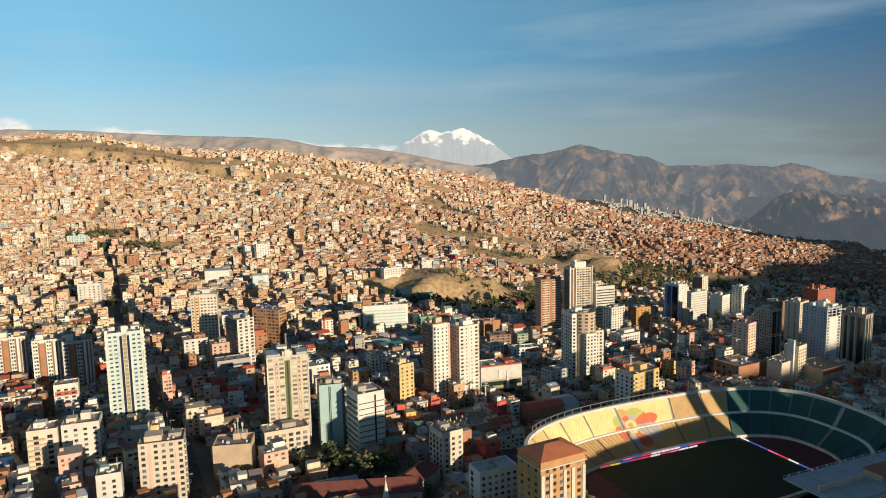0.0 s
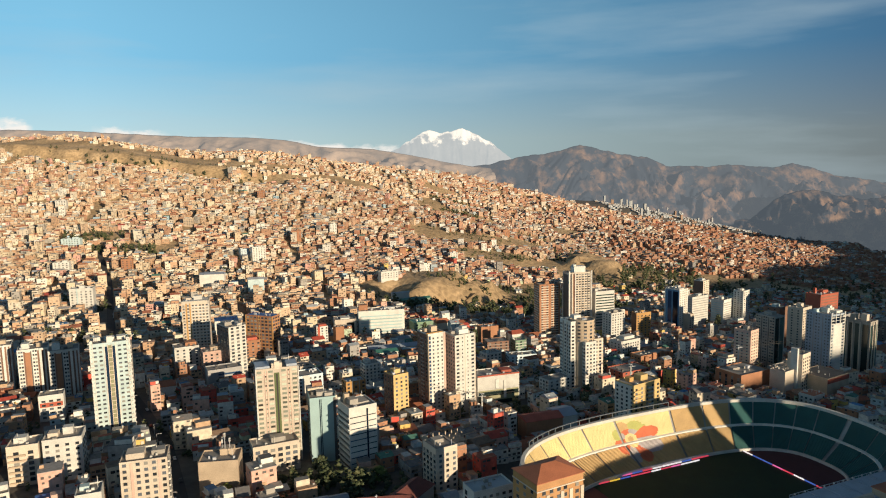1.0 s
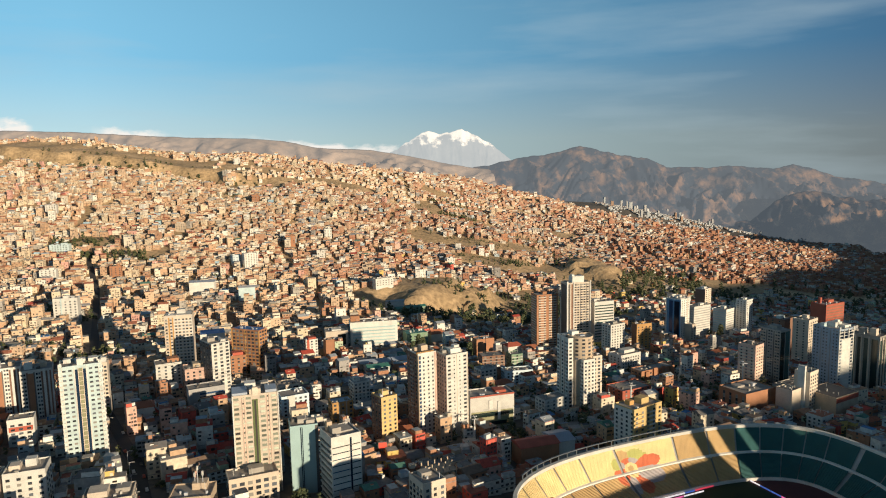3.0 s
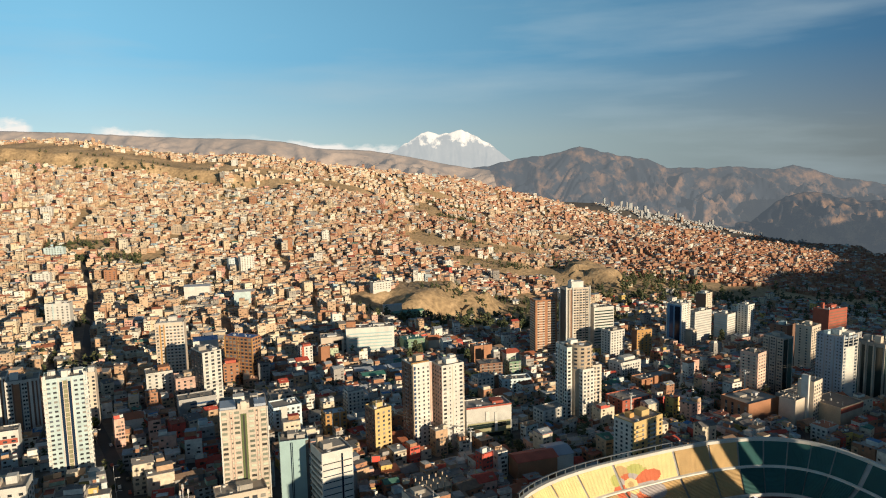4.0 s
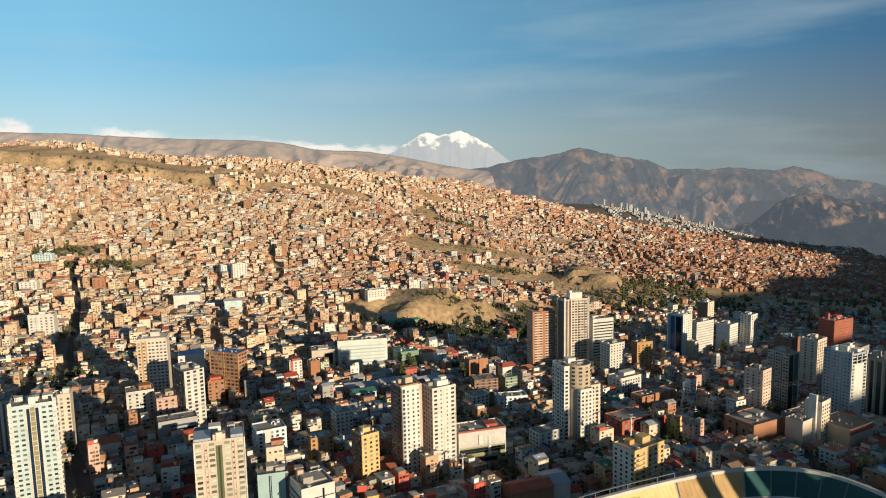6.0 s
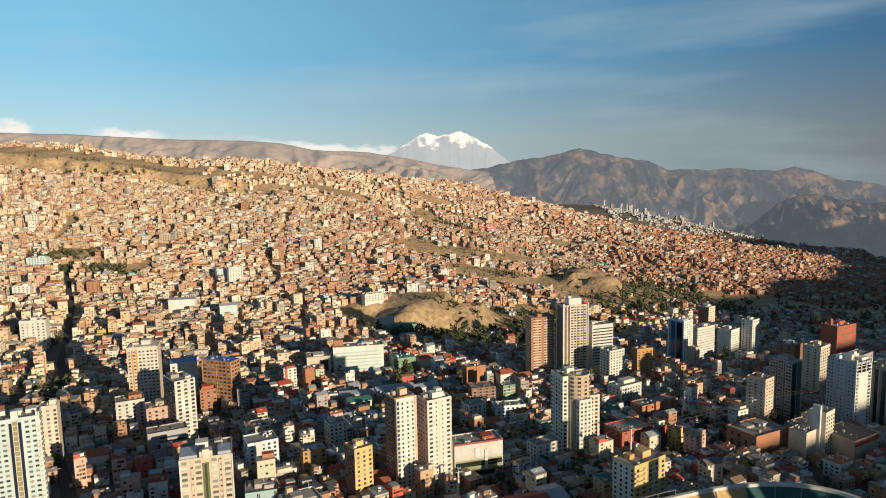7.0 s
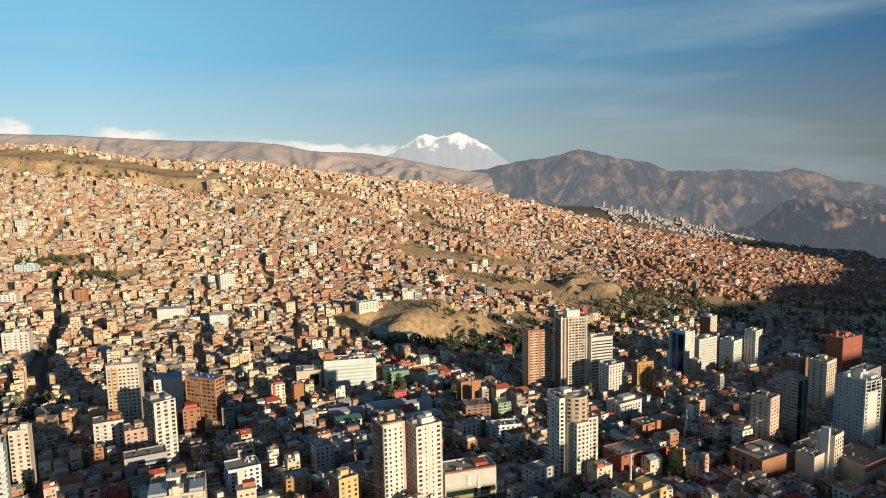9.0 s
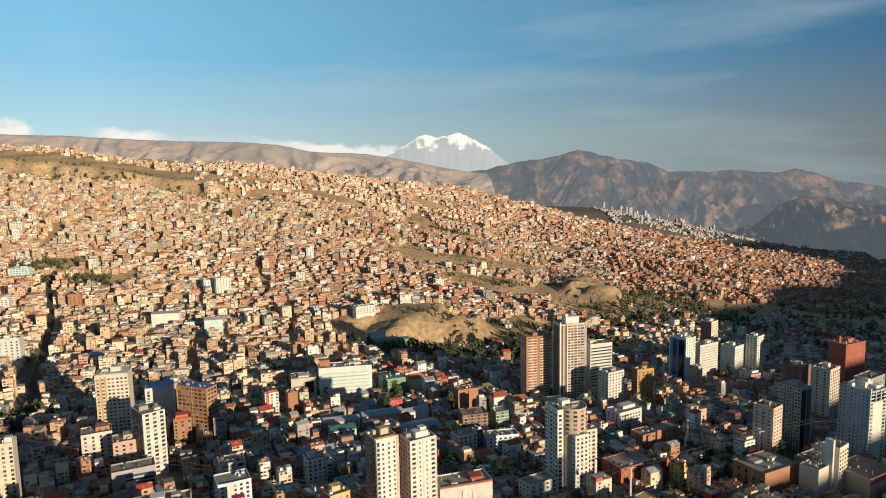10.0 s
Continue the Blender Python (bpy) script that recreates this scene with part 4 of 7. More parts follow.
tower("cream block with a white stair tower", "tower", 295, 567.1, 24.9, 14, 12, 38, "cream", wins=[("front", ev(4, 0.14, 0.9), 1.4, 1.3)], strips=[("left", 0.3, 0.75, "white", 2.5, 0, 1.14)])
tower("yellow apartment block with rounded balconies", "tower", 132, 461.7, 39.1, 26, 16, 34, "yellow", wins=[("front", ev(5, 0.1, 0.92), 1.7, 1.4), ("left", ev(4, 0.14, 0.9), 1.5, 1.4)], bands=[("front", 0.0, 0.3, "yellow", 1.0, 0.9), ("front", 0.55, 0.75, "white", 0.6, 0.9)], strips=[("left", 0, 0.9, "white", 0.1, 0, 0.98)], huts=[(3, 0, 7, 6, 4, "yellow"), (-6, 2, 4, 4, 3, "ochre")])
tower("white office block with a dark stair side", "office block", 22.3, 320, 37, 20.5, 11.6, 24, "white", storey=3.1, wins=[("front", ev(6, 0.1, 0.92), 1.5, 1.2), ("left", (0.3,), 2.2, 2.0)], roof="steel", name="office_block")
tower("cream apartment block with balconied dark side", "tower", -0.4, 370, 36.2, 13, 15, 30, "cream", storey=3.0, wins=[("front", ev(3, 0.2, 0.85), 1.5, 1.4), ("left", ev(4, 0.14, 0.88), 1.8, 1.5)], bands=[("left", 0.05, 0.95, "concrete", 0.2, 0.4)], huts=[(0, 3, 6, 5, 2.2, "concrete")])
tower("cream apartment block with pink stripe", "tower", -142.4, 332.6, 49, 21, 15.4, 17, "cream", storey=3.0, wins=[("front", (0.1, 0.38, 0.55, 0.72, 0.92), 1.6, 1.4), ("right", ev(4, 0.14, 0.88), 1.6, 1.4)], strips=[("front", 0.22, 0.28, "pink", 0.25, 0.2, 0.98), ("front", 0.8, 0.85, "pink", 0.25, 0.2, 0.98)], bands=[("right", 0.1, 0.4, "white", 0.8, 0.9)], huts=[(-4, 0, 8, 8, 3, "cream"), (6, 2, 6, 6, 2.2, "concrete")])
tower("white apartment block on a street corner", "tower", -205.3, 375.7, 43.1, 19, 16, 20, "white", storey=3.0, wins=[("front", ev(4, 0.12, 0.88), 1.7, 1.3), ("right", ev(3, 0.2, 0.8), 1.5, 1.3)], huts=[(2, 2, 5, 5, 4, "white"), (-5, 0, 5, 6, 2.5, "cream")])
tower("cream apartment block with deep balconies", "tower", -223.4, 369.7, 41.6, 15, 14, 20, "cream", storey=3.0, wins=[("front", ev(2, 0.3, 0.75), 2.4, 1.8)], bands=[("front", 0.05, 0.6, "tan", 1.0, 1.0)], huts=[(-2, 2, 6, 6, 3, "white")])
tower("small white apartment block by the street", "house", -162.6, 317.5, 39.2, 11, 12, 22, "white", wins=[("front", ev(2, 0.3, 0.7), 1.4, 1.3)], huts=[(-2, 2, 4, 4, 2, "pale_blue")])
tower("tan blank-walled block carrying mobile masts", "office block", -116.5, 363.3, 34.2, 20, 16, 8, "tan", wins=[("left", ev(3, 0.2, 0.8), 1.6, 1.4)], huts=[(3, 4, 7, 6, 3.5, "tan")], name="office_block")
tower("long white hospital block with ribbon windows", "hospital", -69.5, 793, 19.6, 52, 18, 11, "white", storey=3.6, bands=[("front", 0.05, 0.95, "teal", 0.1, 1.4)], strips=[("left", 0, 1, "pale_blue", 0.1, 0, 0.98)], wins=[("left", (0.3, 0.7), 1.8, 1.4)], huts=[(-20, 4, 10, 8, 6, "brick"), (10, 2, 12, 6, 2, "white")], name="hospital")
tower("cream rounded hospital wing", "hospital", -109.8, 782.9, 12.2, 24, 20, 14, "cream", storey=3.6, strips=[("front", 0.55, 0.9, "dark_glass", 0.15, 0.2, 0.8)], name="hospital", huts=[(0, 0, 10, 10, 1.5, "white")])
tower("pale green block with a green roof", "office block", -23.9, 808.4, 1.6, 24, 18, 20, "green_paint", roof="green_roof", rim=0.3, storey=3.2, wins=[("front", ev(4, 0.15, 0.85), 1.8, 1.4)], name="office_block")
tower("pale apartment slab on the hillside", "tower", -304.7, 1156.3, 51.2, 22, 14, 30, "white", wins=[("front", ev(5, 0.12, 0.9), 1.4, 1.3)], huts=[(0, 0, 5, 5, 2.5, "white")])
tower("pale green apartment block on the hillside", "tower", -329.8, 1163.3, 47.6, 14, 14, 30, "pale", wins=[("front", ev(3, 0.15, 0.85), 1.4, 1.3)])
tower("long white shed on the bluff", "hall", -84.7, 1102.9, 14.9, 30, 12, 30, "white", storey=3.2, name="hall", wins=[("front", ev(6, 0.1, 0.9), 1.6, 1.2)], base=1.5)
tower("white clinic block on the lower hill", "clinic", -430.9, 833.4, 44, 26, 14, 14, "white", storey=3.2, wins=[("front", ev(5, 0.12, 0.9), 1.6, 1.4)], strips=[("front", 0.3, 0.36, "pale_blue", 0.2, 0, 1)], name="clinic", huts=[(0, 0, 6, 5, 3, "white")])

# ---- stadium ----
SC, SROT, PITCH_Z = (146.1, 366.1), 22.9, 6.5
M["seat_yellow"] = plain("yellow_seating", (0.70, 0.55, 0.28), 0.75, 0.2)
M["seat_orange"] = plain("ochre_seating", (0.50, 0.34, 0.16), 0.75, 0.2)
M["seat_green"] = plain("green_seating", (0.02, 0.10, 0.10), 0.75, 0.2)
M["seat_red"] = plain("red_seating", (0.55, 0.15, 0.07), 0.75, 0.2)
M["seat_olive"] = plain("olive_seating", (0.42, 0.42, 0.14), 0.75, 0.2)
M["seat_slate"] = plain("slate_seating", (0.40, 0.36, 0.36), 0.75, 0.2)
# turf and track are extra dark: part of the bowl's shade is in the colour
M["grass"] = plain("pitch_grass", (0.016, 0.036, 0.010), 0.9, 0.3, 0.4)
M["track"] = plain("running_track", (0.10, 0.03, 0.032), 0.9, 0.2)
M["hoarding"] = palette("hoardings", [(0.55, 0.05, 0.08, 4), (0.75, 0.70, 0.68, 3), (0.05, 0.10, 0.35, 2), (0.70, 0.45, 0.05, 1), (0.65, 0.12, 0.30, 2)], rough=0.5, source="object")


def oval(a, b, ang, p=2.8):
    c, s = math.cos(ang), math.sin(ang)
    return a * math.copysign(abs(c) ** (2 / p), c), b * math.copysign(abs(s) ** (2 / p), s)


stadium = new("stadium")
stadium.matrix_world = pose(SC[0], SC[1], PITCH_Z, 0, 0, SROT)
tagged(stadium, label="oval football stadium with yellow and green stands", category="stadium")
SEG = 144
M["dark_steel"] = plain("dark_sheet_steel", (0.10, 0.115, 0.13), 0.6, 0.3)
GREEN = lambda deg: deg < 62 or deg > 305
TIERS = [("lower_tier", 84, 38, 1.6, 95.9, 50.3, 10.5, 20), ("upper_tier", 97.4, 51.8, 11.5, 105.2, 59.1, 23.1, 26)]
SECTOR = 12.0


def emblem(deg, row, rows):
    """The coloured flower laid out in the seating: eight petals round a yellow heart."""
    u, v = (deg - 93.5) / 5.2, (row - rows * 0.56) / (rows * 0.5)
    r, a = math.hypot(u, v), math.atan2(v, u) + 0.3
    petal = abs(math.cos(4 * a))
    if r > 0.84 + 0.2 * petal:
        return None
    if r < 0.3:
        return "seat_yellow" if r > 0.14 else "seat_orange"
    k = int((a + math.pi / 8 + 2 * math.pi) / (math.pi / 4)) % 8
    if r < 0.56:
        return ("seat_red", "seat_slate")[k % 2]
    return ("seat_red", "seat_olive", "seat_orange", "seat_olive", "seat_red", "seat_slate", "seat_red", "seat_slate")[k]


TIER_OB = {}
for tier, a0, b0, z0, a1, b1, z1, rows in TIERS:
    bm = bmesh.new()
    loop = [[bm.verts.new((*oval(a, b, radians(i * 2.5)), z)) for a, b, z in ((a0 - 0.4, b0 - 0.4, z0 - 1.2), (a1 + 0.1, b1 + 0.1, z1 - 0.7))] for i in range(144)]
    for i in range(144):
        if tier == "upper_tier" and 200 <= i * 2.5 < 330:
            continue
        bm.faces.new((loop[i][0], loop[(i + 1) % 144][0], loop[(i + 1) % 144][1], loop[i][1]))
    TIER_OB[tier] = part(tier, bm, M["grey"], stadium, "grey concrete tier with aisles")
    for k in range(int(360 / SECTOR)):
        lo, hi = k * SECTOR, (k + 1) * SECTOR
        mid = (lo + hi) / 2
        if tier == "upper_tier" and 202 < mid < 330:      # no upper tier under the main stand
            continue
        # ochre puts shade into the yellow: lower tier, and sectors under 80 degrees
        main = "seat_green" if GREEN(mid) else ("seat_orange" if (tier == "lower_tier" or mid < 80) else "seat_yellow")
        keys = [main, "seat_red", "seat_olive", "seat_orange", "seat_yellow", "seat_slate"]
        bm = bmesh.new()
        steps = 40 if 76 < mid < 112 else 8
        angs = [radians(lo + 0.35 + (hi - lo - 0.7) * i / steps) for i in range(steps + 1)]
        prev = None
        for r in range(rows):
            f0, f1 = r / rows, (r + 1) / rows
            zz = z0 + (z1 - z0) * f1
            ring = []
            for an in angs:
                xa, ya = oval(a0 + (a1 - a0) * f0, b0 + (b1 - b0) * f0, an)
                xb, yb = oval(a0 + (a1 - a0) * f1, b0 + (b1 - b0) * f1, an)
                ring.append((bm.verts.new((xa, ya, zz - (z1 - z0) / rows)), bm.verts.new((xa, ya, zz)), bm.verts.new((xb, yb, zz))))
            for i in range(steps):
                e = emblem(math.degrees((angs[i] + angs[i + 1]) / 2), r + (20 if tier == "upper_tier" else 0), 40) if 78 < mid < 108 else ("seat_red" if tier == "upper_tier" and 150 < mid < 164 and r % 4 < 2 else None)
                mi = keys.index(e) if e else 0
                bm.faces.new((ring[i + 1][0], ring[i][0], ring[i][1], ring[i + 1][1])).material_index = mi
                bm.faces.new((ring[i + 1][1], ring[i][1], ring[i][2], ring[i + 1][2])).material_index = mi
        bmesh.ops.remove_doubles(bm, verts=bm.verts, dist=0.002)
        part("stand_sector", bm, [M[q] for q in keys], TIER_OB[tier], main.replace("seat_", "") + " stepped seating")


def ring_wall(name, prof, mat, label="", lo=0, hi=360):
    """Something of constant section carried round the oval; prof: (half length, half width, height)."""
    bm = bmesh.new()
    n = int(SEG * (hi - lo) / 360)
    rows = []
    for i in range(n + 1):
        an = radians(lo + (hi - lo) * i / n)
        rows.append([bm.verts.new((*oval(a, b, an), z)) for a, b, z in prof])
    for r0, r1 in zip(rows, rows[1:]):
        for j in range(len(prof) - 1):
            bm.faces.new((r0[j], r1[j], r1[j + 1], r0[j + 1]))
    bmesh.ops.recalc_face_normals(bm, faces=bm.faces)
    return part(name, bm, M[mat], stadium, label)


ring_wall("front_wall", [(82.8, 36.8, -1), (82.8, 36.8, 1.7), (83.6, 37.6, 1.7), (83.6, 37.6, -1)], "white")
ring_wall("middle_wall", [(96.1, 50.5, 10.1), (96.1, 50.5, 11.3), (97.1, 51.5, 11.6), (97.5, 51.9, 11.6)], "white", "white parapet between the tiers")
ring_wall("rim_wall", [(104.8, 58.7, 22.9), (104.8, 58.7, 24.7), (106.6, 60.7, 24.7), (107.4, 61.7, 20.7), (107.4, 61.7, -8)], "white", "white outer rim wall", -30, 200)
bm = bmesh.new()
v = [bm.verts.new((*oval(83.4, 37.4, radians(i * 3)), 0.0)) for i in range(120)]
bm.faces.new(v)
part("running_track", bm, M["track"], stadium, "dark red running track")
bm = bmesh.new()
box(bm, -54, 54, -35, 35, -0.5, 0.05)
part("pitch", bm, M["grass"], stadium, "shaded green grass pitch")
_hn = M["hoarding"].node_tree
_hb = _hn.nodes["Principled BSDF"]
_hn.links.new(_hb.inputs["Base Color"].links[0].from_socket, _hb.inputs["Emission Color"])
_hb.inputs["Emission Strength"].default_value = 0.9      # lit advertising boards
bm = bmesh.new()
box(bm, -3.4, 3.4, -0.12, 0.12, 0, 0.75)
board = finish(bm, "hoarding", M["hoarding"])
for i in range(14):
    piece("hoarding", board, stadium, -50 + i * 7.2, 36.0, 0.05)
for i in range(10):
    piece("hoarding", board, stadium, -46 + i * 7.2, 33.4, 0.05)
for i in range(9):
    piece("hoarding", board, stadium, 55.5, -29 + i * 7.2, 0.05, math.pi / 2)
# posts and rails of the rim's light frame
bm = bmesh.new()
box(bm, -0.22, 0.22, -0.22, 0.22, -1.0, 3.4)
post = finish(bm, "rim_post", M["dark_steel"])
for i in range(15):
    x, y = oval(106.2, 60.3, radians(84 + i * 4.0))
    piece("rim_post", post, stadium, x, y, 24.5)
ring_wall("rim_rail", [(105.8, 59.9, 27.5), (105.8, 59.9, 27.9), (106.6, 60.7, 27.9), (106.6, 60.7, 27.5)], "dark_steel", "dark steel rail above the rim", 84, 141)
# roofed main stand on the near side
bm = bmesh.new()
box(bm, 2, 80, -76, -46, 17.2, 18)
stand_roof = part("stand_roof", bm, M["steel_roof"], stadium, "grey steel sheet roof of the main stand")
bm = bmesh.new()
box(bm, -0.3, 0.3, -76, -46, 18, 18.4)
rib = finish(bm, "roof_rib", M["steel_roof"])
for i in range(8):
    piece("roof_rib", rib, stand_roof, 4 + i * 10.6, 0, 0)
bm = bmesh.new()
box(bm, 2, 80, -46.15, -45.95, 19.0, 19.2)
for i in range(27):
    box(bm, 2 + i * 2.98, 2.12 + i * 2.98, -46.12, -45.98, 18, 19.0)
part("roof_rail", bm, M["steel"], stand_roof)
bm = bmesh.new()
box(bm, -0.35, 0.35, -0.25, 0.25, -0.3, 0.5)
flood = finish(bm, "floodlight", M["white"])
for i in range(12):
    piece("floodlight", flood, stand_roof, 5 + i * 6.6, -46.6, 19.1)
bm = bmesh.new()
box(bm, 6, 37, -63, -61.8, 18, 20.2)
part("roof_parapet", bm, M["cream"], stand_roof, "cream parapet on the stand's roof")
bm = bmesh.new()
box(bm, 40, 58, -70, -60, 18, 21.4)
part("press_box", bm, M["tan"], stand_roof, "tan press room on the stand's roof")
bm = bmesh.new()
box(bm, 39.5, 58.5, -70.5, -59.5, 21.4, 21.8)
part("press_box_roof", bm, M["tile_roof"], stand_roof)
bm = bmesh.new()
for i in range(8):
    box(bm, 3 + i * 10.6, 4 + i * 10.6, -75, -74, -6, 17.2)
box(bm, 2, 80, -77, -76, -8, 17.1)
part("stand_wall", bm, M["white"], stadium)

# ---- houses in their thousands ----
rng = np.random.RandomState(7)


def lots(x0, x1, y0, y1, rot, pitch, street_u, street_v, jitter=1.6, warp=0.0):
    """Lots of a street grid turned by rot degrees: x, y and turn; every street_u-th column and street_v-th row is a street."""
    c, s = math.cos(radians(rot)), math.sin(radians(rot))
    cx, cy = (x0 + x1) / 2, (y0 + y1) / 2
    r = math.hypot(x1 - x0, y1 - y0) / 2
    n = int(r / pitch) + 1
    I, J = np.meshgrid(np.arange(-n, n + 1), np.arange(-n, n + 1))
    I, J = I.ravel(), J.ravel()
    keep = (I % street_u != 0) & (J % street_v != 0)
    I, J = I[keep], J[keep]
    u, v = I * pitch + rng.uniform(-jitter, jitter, len(I)), J * pitch * 1.05 + rng.uniform(-jitter, jitter, len(I))
    x, y = cx + u * c - v * s, cy + u * s + v * c
    if warp:
        x, y = x + warp * waves(x, y, 210, 61) + warp * 0.4 * waves(x, y, 80, 62), y + warp * waves(x, y, 190, 63) + warp * 0.4 * waves(x, y, 70, 64)
    ok = (x >= x0) & (x < x1) & (y >= y0) & (y < y1)
    return x[ok], y[ok], np.radians(rot) + rng.normal(0, 0.06, ok.sum())


BARE = [(60, 1120, 150, 62), (190, 1090, 110, 60), (40, 1010, 110, 45), (-55, 1060, 85, 62), (20, 1085, 70, 38), (-1000, 1890, 560, 140), (-470, 1745, 115, 42), (-380, 1795, 60, 26), (-500, 1165, 62, 26), (-590, 1235, 50, 32), (335, 1500, 45, 80), (250, 1420, 55, 60), (150, 1430, 60, 40), (200, 1600, 60, 45), (40, 1900, 90, 24),
        (330, 1320, 120, 60), (160, 1200, 70, 35), (30, 1160, 50, 25), (420, 1420, 110, 60), (-20, 1800, 40, 60), (322, 1440, 58, 100), (62, 1775, 85, 32), (85, 1540, 85, 38), (100, 1425, 90, 42), (170, 1400, 80, 42), (230, 1700, 60, 34), (180, 1560, 50, 26), (265, 1405, 50, 60), (15, 1085, 40, 40), (-30, 1560, 40, 60), (-250, 1830, 90, 40), (0, 1990, 60, 30), (330, 1850, 40, 30)]


def clear(x, y, margin=0.0):
    ok = np.ones(len(x), bool)
    for fx, fy, hw, hd, rot in FOOT:
        c, s = math.cos(radians(rot)), math.sin(radians(rot))
        dx, dy = x - fx, y - fy
        ok &= (np.abs(dx * c + dy * s) > hw + 5.2 + margin) | (np.abs(-dx * s + dy * c) > hd + 5.2 + margin)
    c, s = math.cos(radians(SROT)), math.sin(radians(SROT))
    dx, dy = x - SC[0], y - SC[1]
    ok &= (np.abs((dx * c + dy * s) / 122) ** 2.9 + np.abs((-dx * s + dy * c) / 84) ** 2.9) > 1
    return ok


def in_view(x, y, side=60):
    return np.abs(x - 15) < 0.67 * y + side


def houses_mesh(name, x, y, turn, w, d, h, windows=True, pitched=0.14, label="", kit="stuff", clutter=0):
    """Houses as one mesh: walls with flat or pitched roofs, upper rooms and windows."""
    n = len(x)
    z = land(x, y)
    V, F, MI, base = [], [], [], 0

    def boxes(x, y, turn, w, d, z0, z1, side, top):
        nonlocal base
        k = len(x)
        sx, sy = np.array([-1, 1, 1, -1]) * 0.5, np.array([-1, -1, 1, 1]) * 0.5
        lx, ly = w[:, None] * sx, d[:, None] * sy
        X = x[:, None] + lx * np.cos(turn)[:, None] - ly * np.sin(turn)[:, None]
        Y = y[:, None] + lx * np.sin(turn)[:, None] + ly * np.cos(turn)[:, None]
        lo, hi = np.stack([X, Y, np.repeat(z0[:, None], 4, 1)], -1), np.stack([X, Y, np.repeat(z1[:, None], 4, 1)], -1)
        V.append(np.concatenate([lo, hi], 1).reshape(-1, 3))
        pat = np.array([(0, 1, 5, 4), (1, 2, 6, 5), (2, 3, 7, 6), (3, 0, 4, 7), (4, 5, 6, 7)])
        F.append((base + np.arange(k)[:, None, None] * 8 + pat).reshape(-1, 4))
        MI.append(np.tile([side, side, side, side, top], k))
        base += 8 * k

    boxes(x, y, turn, w, d, z - 6, z + h, 0, 1)
    # roof slabs that stand a little proud, and a floor line
    one = np.ones(n)
    if windows:
        boxes(x, y, turn, w * 1.035, d * 1.035, z + h - 0.02, z + h + 0.22, 1, 1)
        lv = h > 5.4
        boxes(x[lv], y[lv], turn[lv], (w * 1.012)[lv], (d * 1.012)[lv], (z + 2.75)[lv], (z + 2.98)[lv], 1, 1)
        h = h + 0.22
    # tanks, sheds and washing houses on the roofs
    for rep in range(clutter):
        m = rng.rand(n) < 0.7
        q = m.sum()
        lx, ly = rng.uniform(-0.38, 0.38, q) * w[m], rng.uniform(-0.38, 0.38, q) * d[m]
        cx, cy = x[m] + lx * np.cos(turn[m]) - ly * np.sin(turn[m]), y[m] + lx * np.sin(turn[m]) + ly * np.cos(turn[m])
        zz = (z + h)[m]
        boxes(cx, cy, turn[m], rng.uniform(0.8, 2.6, q), rng.uniform(0.8, 2.4, q), zz - 0.05, zz + rng.uniform(0.6, 2.0, q), 0, 1)
    # upper rooms and stair heads
    up = rng.rand(n) < 0.55
    uw, ud = w * rng.uniform(0.35, 0.75, n), d * rng.uniform(0.35, 0.8, n)
    ox, oy = (w - uw) / 2 * rng.choice([-0.96, 0.96], n), (d - ud) / 2 * rng.choice([-0.96, 0.96], n)
    ux, uy = x + ox * np.cos(turn) - oy * np.sin(turn), y + ox * np.sin(turn) + oy * np.cos(turn)
    boxes(ux[up], uy[up], turn[up], uw[up], ud[up], (z + h - 0.1)[up], (z + h + rng.uniform(2.0, 3.2, n))[up], 0, 1)
    # pitched roofs
    pr = (~up) & (rng.rand(n) < pitched / 0.45)
    px, py, pw, pd, pt, pz = x[pr], y[pr], w[pr] * 1.06, d[pr] * 1.06, turn[pr], (z + h)[pr] + 0.05
    k = len(px)
    if k:
        L = np.array([(-0.5, -0.5, 0), (0.5, -0.5, 0), (0.5, 0.5, 0), (-0.5, 0.5, 0), (-0.5, 0, 1), (0.5, 0, 1)])
        lx, ly = pw[:, None] * L[:, 0], pd[:, None] * L[:, 1]
        X = px[:, None] + lx * np.cos(pt)[:, None] - ly * np.sin(pt)[:, None]
        Y = py[:, None] + lx * np.sin(pt)[:, None] + ly * np.cos(pt)[:, None]
        Z = pz[:, None] + L[:, 2] * (pd * 0.2)[:, None]
        V.append(np.stack([X, Y, Z], -1).reshape(-1, 3))
        for pat in ((0, 1, 5, 4), (2, 3, 4, 5), (3, 2, 1, 0), (1, 2, 5, 5), (3, 0, 4, 4)):
            F.append(base + np.arange(k)[:, None] * 6 + np.array(pat))
            MI.append(np.full(k, 2))
        base += 6 * k
